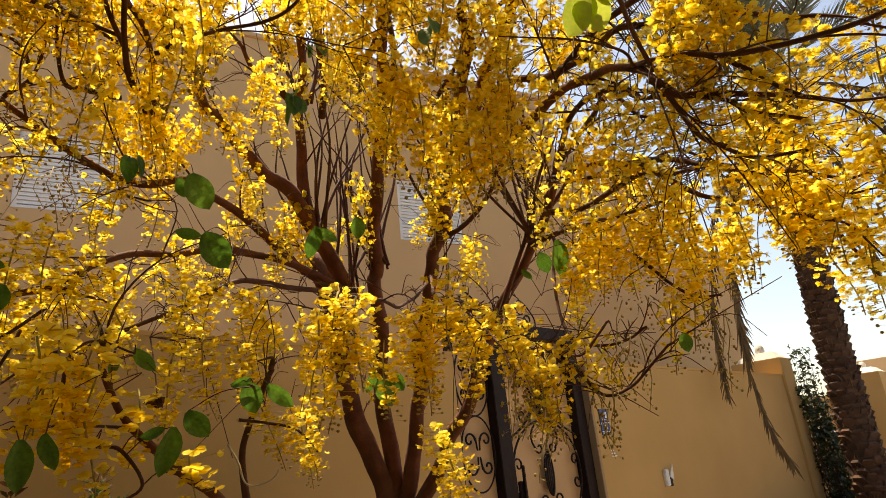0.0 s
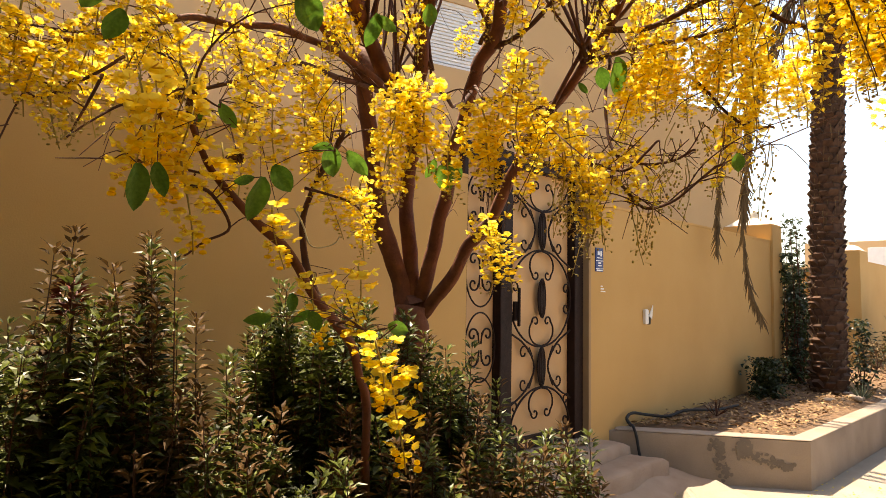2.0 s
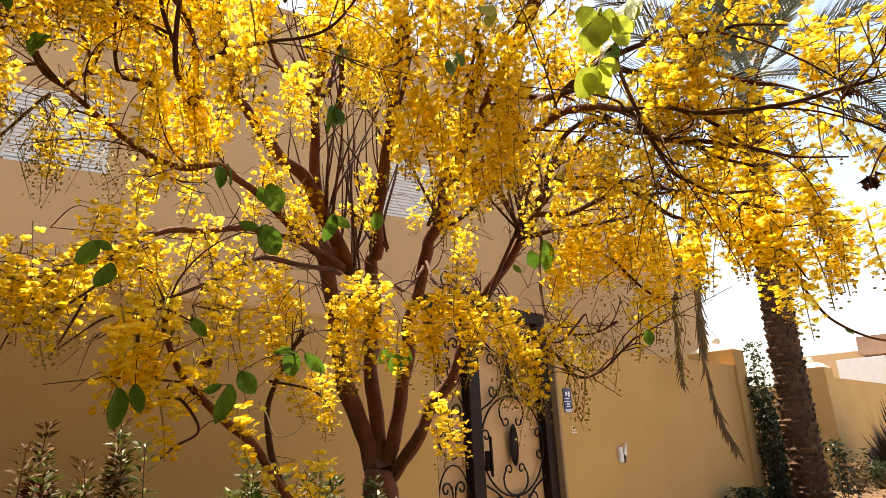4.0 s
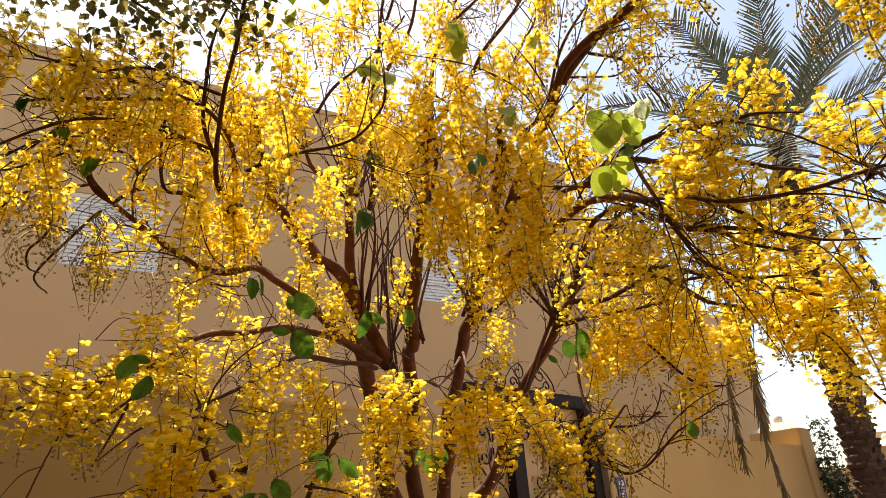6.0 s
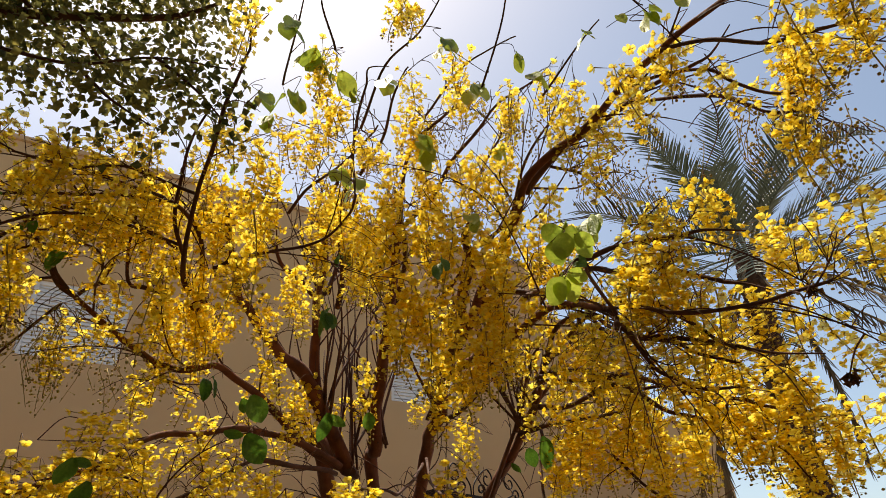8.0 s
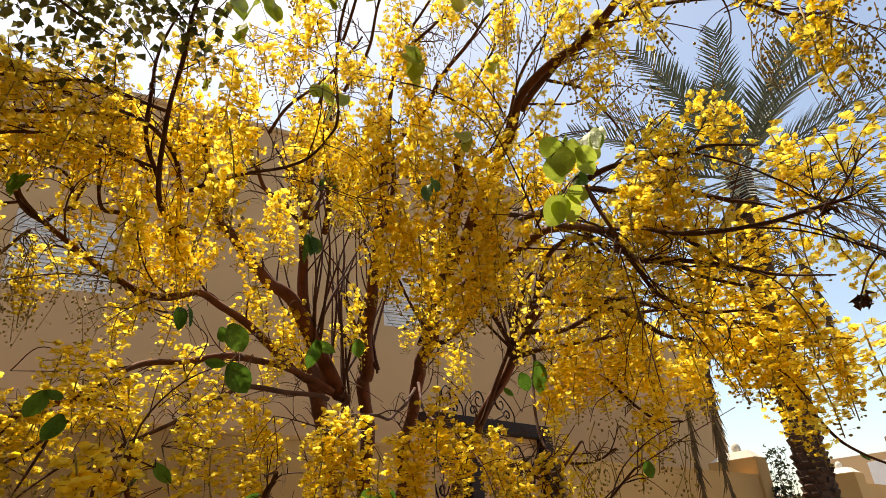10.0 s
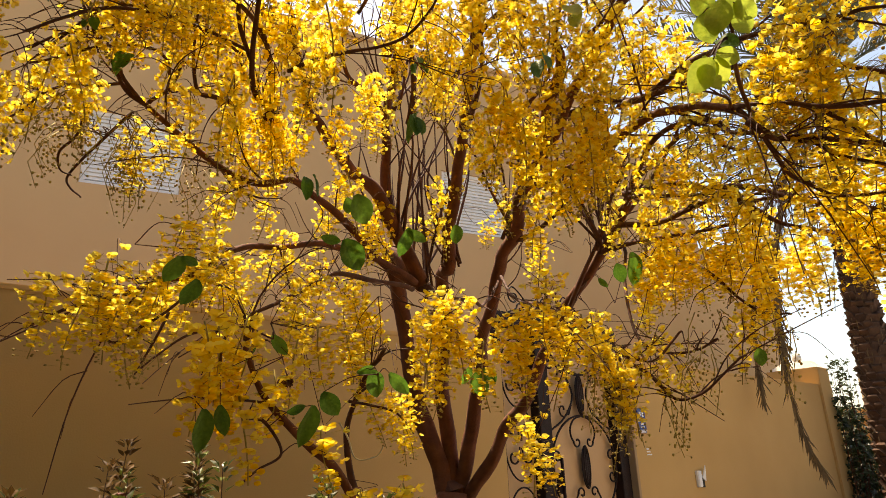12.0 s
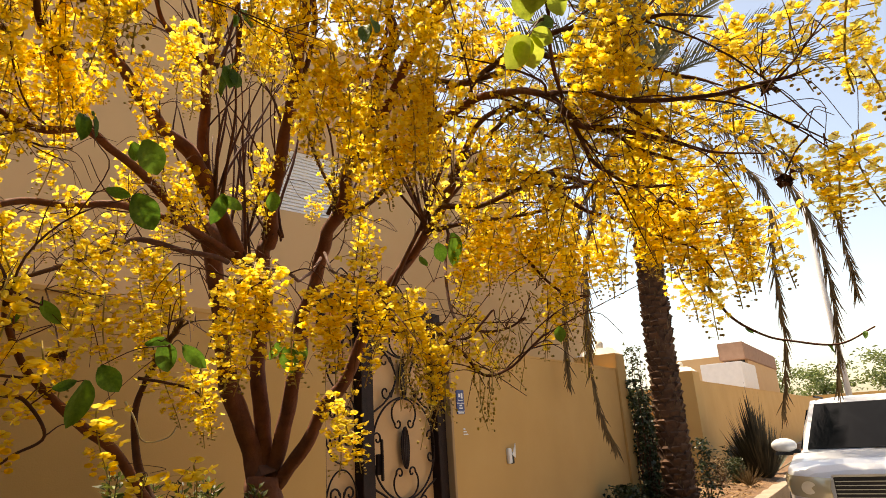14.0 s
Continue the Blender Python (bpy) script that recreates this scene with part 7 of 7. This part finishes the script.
car.scale = (1, 1, 0.95)


def car_part(name, rows_, mat, label="", parent=None, smooth=False):
    """A shell over cross-sections: each row is x and its half outline (y, z), mirrored."""
    bm = bmesh.new()
    rings = []
    for x, half in rows_:
        ring = [bm.verts.new((x, y, z)) for y, z in half] + [bm.verts.new((x, -y, z)) for y, z in reversed(half) if abs(y) > 1e-4]
        rings.append(ring)
    n_ = len(rings[0])
    for a, b in zip(rings, rings[1:]):
        for i in range(n_):
            bm.faces.new((a[i], a[(i + 1) % n_], b[(i + 1) % n_], b[i]))
    bm.faces.new(rings[0])
    bm.faces.new(list(reversed(rings[-1])))
    return part(name, bm, mat, parent or car, label, smooth)


def cbox(name, x0, x1, y0, y1, z0, z1, mat, parent=None, bev=0.02, label=""):
    bm = bmesh.new()
    box(bm, x0, x1, y0, y1, z0, z1, bev)
    return part(name, bm, mat, parent or car, label)


def section(w, z0, z1, crown=0.03, tuck=0.06):
    return [(w - tuck, z0), (w, z0 + 0.18), (w, z1 - 0.16), (w - 0.035, z1 - 0.04), (w * 0.8, z1), (w * 0.35, z1 + crown)]


body = car_part("body", [(0.0, section(0.60, 0.46, 0.84)), (0.05, section(0.76, 0.40, 0.92)), (0.15, section(0.875, 0.36, 0.98)), (0.4, section(0.94, 0.32, 1.03)), (1.15, section(0.96, 0.30, 1.08)), (1.35, section(0.97, 0.30, 1.10)), (4.3, section(0.97, 0.30, 1.10)), (4.65, section(0.92, 0.38, 1.06))], CARPAINT)
bv = body.modifiers.new("bevel", "BEVEL")
bv.width, bv.segments, bv.limit_method = 0.025, 2, "ANGLE"
car_part("cabin", [(1.22, [(0.80, 1.09), (0.80, 1.10), (0.78, 1.105), (0.3, 1.11)]), (1.95, [(0.86, 1.09), (0.80, 1.40), (0.66, 1.74), (0.3, 1.79)]), (2.4, [(0.86, 1.09), (0.80, 1.42), (0.68, 1.79), (0.3, 1.83)]), (4.2, [(0.86, 1.09), (0.80, 1.42), (0.68, 1.79), (0.3, 1.83)]), (4.6, [(0.84, 1.05), (0.80, 1.30), (0.70, 1.60), (0.3, 1.66)])], CARPAINT)
bm = bmesh.new()
ws = [bm.verts.new(p) for p in ((1.26, -0.74, 1.13), (1.26, 0.74, 1.13), (1.90, 0.60, 1.72), (1.90, -0.60, 1.72), (1.246, -0.74, 1.14), (1.246, 0.74, 1.14), (1.886, 0.60, 1.735), (1.886, -0.60, 1.735))]
for v in ws:
    v.co.x -= 0.02
for f in ((0, 1, 2, 3), (7, 6, 5, 4), (0, 4, 5, 1), (1, 5, 6, 2), (2, 6, 7, 3), (3, 7, 4, 0)):
    bm.faces.new([ws[i] for i in f])
part("windscreen", bm, GLASS, car, "dark reflective windscreen")
for s in (1, -1):
    for x0, x1 in ((1.75, 2.65), (2.72, 3.6), (3.68, 4.3)):
        bm = bmesh.new()
        ws = [bm.verts.new(p) for p in ((x0, s * 0.868, 1.12), (x1, s * 0.868, 1.12), (x1 - 0.03, s * 0.73, 1.66), (x0 + (0.32 if x0 < 2 else 0.03), s * 0.73, 1.66), (x0, s * 0.85, 1.12), (x1, s * 0.85, 1.12), (x1 - 0.03, s * 0.71, 1.66), (x0 + (0.32 if x0 < 2 else 0.03), s * 0.71, 1.66))]
        for f in ((0, 1, 2, 3), (7, 6, 5, 4), (0, 4, 5, 1), (1, 5, 6, 2), (2, 6, 7, 3), (3, 7, 4, 0)):
            bm.faces.new([ws[i] for i in f])
        part("side_window", bm, GLASS, car)
    bm = bmesh.new()
    bmesh.ops.create_uvsphere(bm, u_segments=18, v_segments=12, radius=1.0, matrix=Matrix.Translation((1.40, s * 1.03, 1.19)) @ Matrix.Diagonal((0.10, 0.16, 0.10, 1)))
    for v in bm.verts:
        v.co.z = max(v.co.z, 1.10)
        v.co.x = min(v.co.x, 1.45)
    mirror = part("mirror", bm, CARPAINT, car, smooth=True)
    cbox("mirror_base", 1.33, 1.44, min(s * 0.93, s * 1.15), max(s * 0.93, s * 1.15), 1.06, 1.099, RUBBER, mirror, 0.01)
    cbox("mirror_arm", 1.38, 1.44, min(s * 0.84, s * 1.0), max(s * 0.84, s * 1.0), 1.08, 1.13, RUBBER, mirror, 0.01)
    corner = smoothed([(-0.020, 0.47, 0), (-0.012, 0.58, 0), (0.035, 0.745, 0), (0.14, 0.882, 0), (0.27, 0.925, 0), (0.44, 0.962, 0)], 4)
    nc = len(corner)
    vs = []
    for k, c in enumerate(corner):
        low, high = 0.63 + 0.11 * (k / nc) ** 2, 0.865 + 0.05 * k / nc
        vs += [Vector((c.x, s * c.y, low)), Vector((c.x - 0.012, s * (c.y + 0.012), (low + high) / 2)), Vector((c.x + 0.02, s * (c.y - 0.01), high))]
    fs = []
    for k in range(nc - 1):
        for q in (0, 1):
            face = (3 * k + q, 3 * k + 3 + q, 3 * k + 4 + q, 3 * k + 1 + q)
            fs.append(face if s < 0 else tuple(reversed(face)))
    lamp = raw("headlight", vs, fs, LAMPGLASS, car, "clear wraparound headlight", smooth=True)
    bm = bmesh.new()
    bmesh.ops.create_cone(bm, cap_ends=True, segments=20, radius1=0.075, radius2=0.07, depth=0.02, matrix=Matrix.Translation((0.004, s * 0.70, 0.76)) @ Matrix.Rotation(math.pi / 2, 4, "Y"))
    part("lamp_reflector", bm, STEEL, lamp)
    for x in (0.85, 3.75):
        wheel = new("wheel")
        wheel.parent = car
        bm = bmesh.new()
        bmesh.ops.create_cone(bm, cap_ends=True, segments=28, radius1=0.37, radius2=0.37, depth=0.24, matrix=Matrix.Translation((x, s * 0.86, 0.37)) @ Matrix.Rotation(math.pi / 2, 4, "X"))
        bmesh.ops.bevel(bm, geom=[e for e in bm.edges if len(e.link_faces) == 2 and any(len(f.verts) > 4 for f in e.link_faces)], offset=0.03, segments=2, affect="EDGES")
        part("tyre", bm, RUBBER, wheel)
        bm = bmesh.new()
        bmesh.ops.create_cone(bm, cap_ends=True, segments=24, radius1=0.23, radius2=0.20, depth=0.02, matrix=Matrix.Translation((x, s * 0.985, 0.37)) @ Matrix.Rotation(math.pi / 2, 4, "X"))
        part("rim", bm, STEEL, wheel)
grille = cbox("grille", -0.03, 0.05, -0.44, 0.44, 0.62, 0.88, RUBBER, bev=0.01)
cbox("grille_surround", -0.045, 0.045, -0.46, 0.46, 0.88, 0.905, STEEL, grille, 0.008)
for k in range(5):
    cbox("grille_bar", -0.037, -0.025, -0.43, 0.43, 0.645 + 0.045 * k, 0.655 + 0.045 * k, STEEL, grille, 0.0)
for k in range(13):
    cbox("grille_bar", -0.034, -0.026, -0.424 + 0.07 * k, -0.416 + 0.07 * k, 0.625, 0.875, RUBBER, grille, 0.0)
cbox("bumper", -0.08, 0.10, -0.90, 0.90, 0.38, 0.60, CARPAINT, bev=0.04)
cbox("number_board", -0.10, -0.078, -0.26, 0.26, 0.44, 0.55, INK, bev=0.004)
cbox("wiper", 1.19, 1.22, -0.6, 0.0, 1.135, 1.15, RUBBER, bev=0.0)
cbox("roof_rail", 2.3, 4.1, 0.60, 0.63, 1.835, 1.865, RUBBER, bev=0.008)
cbox("roof_rail", 2.3, 4.1, -0.63, -0.60, 1.835, 1.865, RUBBER, bev=0.008)

# ---- distance ----
nb = empty("neighbour_house", (26.0, 2.06, STREET), "low white house with a brown overhanging roof slab", "house")
bm = bmesh.new()
box(bm, 0.0, 3.9, -0.44, 1.3, 0.0, 3.85, 0.02)
part("wall", bm, WHITE, nb)
bm = bmesh.new()
box(bm, 4.9, 16.0, 0.0, 5.0, 0.0, 4.55, 0.02)
part("wall", bm, HOUSE, nb)
bm = bmesh.new()
box(bm, 4.0, 16.2, -0.06, 1.15, 4.25, 5.1, 0.03)
part("roof", bm, TERRA, nb)
bm = bmesh.new()
box(bm, 4.86, 4.9, 0.1, 1.1, 3.6, 4.25)
part("clerestory", bm, RUBBER, nb)
bm = bmesh.new()
box(bm, 46, 46.3, -14, 3, STREET, 2.2)
tagged(part("wall_far", bm, STUCCO), "distant beige boundary wall at the street's end", "wall", kind="structure")
sign = empty("far_sign", (46.0, -1.2, 1.0), "small red and white sign on the far wall", "sign")
bm = bmesh.new()
box(bm, -0.04, 0.0, -0.5, 0.5, -0.5, 0.5, 0.02)
part("panel", bm, INK, sign)
bm = bmesh.new()
box(bm, -0.05, -0.041, -0.4, 0.4, -0.1, 0.35)
part("mark", bm, surface("red_paint", (0.45, 0.04, 0.03), (0.55, 0.06, 0.04), 6), sign)
pole = empty("street_pole", (22.0, -2.2, STREET), "tall thin grey street pole", "pole")
vs, fs = tube([Vector((0, 0, 0)), Vector((-0.1, 0, 4)), Vector((-0.35, 0, 9.5))], 0.11, 0.08, 10)
raw("shaft", vs, fs, POLE, pole, smooth=True)


def far_tree(at, height, wide):
    e = empty("far_tree", at, "distant leafy green tree behind the end wall", "tree", "distant trees")
    vs, fs = tube(smoothed([(0, 0, 0), (0.1, 0, height * 0.4), (0, 0.1, height * 0.7)], 4), 0.16, 0.06, 7)
    raw("trunk", vs, fs, TWIG, e, smooth=True)
    h = Heap()
    for b in range(26):
        c0 = Vector((rng.gauss(0, 0.5) * wide, rng.gauss(0, 0.5) * wide, height * rng.uniform(0.35, 1.0)))
        for k in range(70):
            c = c0 + Vector((rng.gauss(0, 0.4), rng.gauss(0, 0.4), rng.gauss(0, 0.25)))
            a = rng.uniform(0, 6.28)
            vs, fs = blade(0.28, 0.16, 0.2, 0.2)
            h.add(placed(vs, aim((math.cos(a), math.sin(a), rng.uniform(-0.8, 0.5)), rng.uniform(-1, 1)), c), fs)
    h.make("crown", [GREENS], e)["kind"] = "stuff"


for x, y, hh, w in ((50, -4, 5.0, 2.2), (52, -8, 6.0, 2.6), (51, 0, 4.6, 2.0), (53, -13, 6.5, 3), (55, 4, 5.5, 2.4)):
    far_tree((x, y, STREET), hh, w)
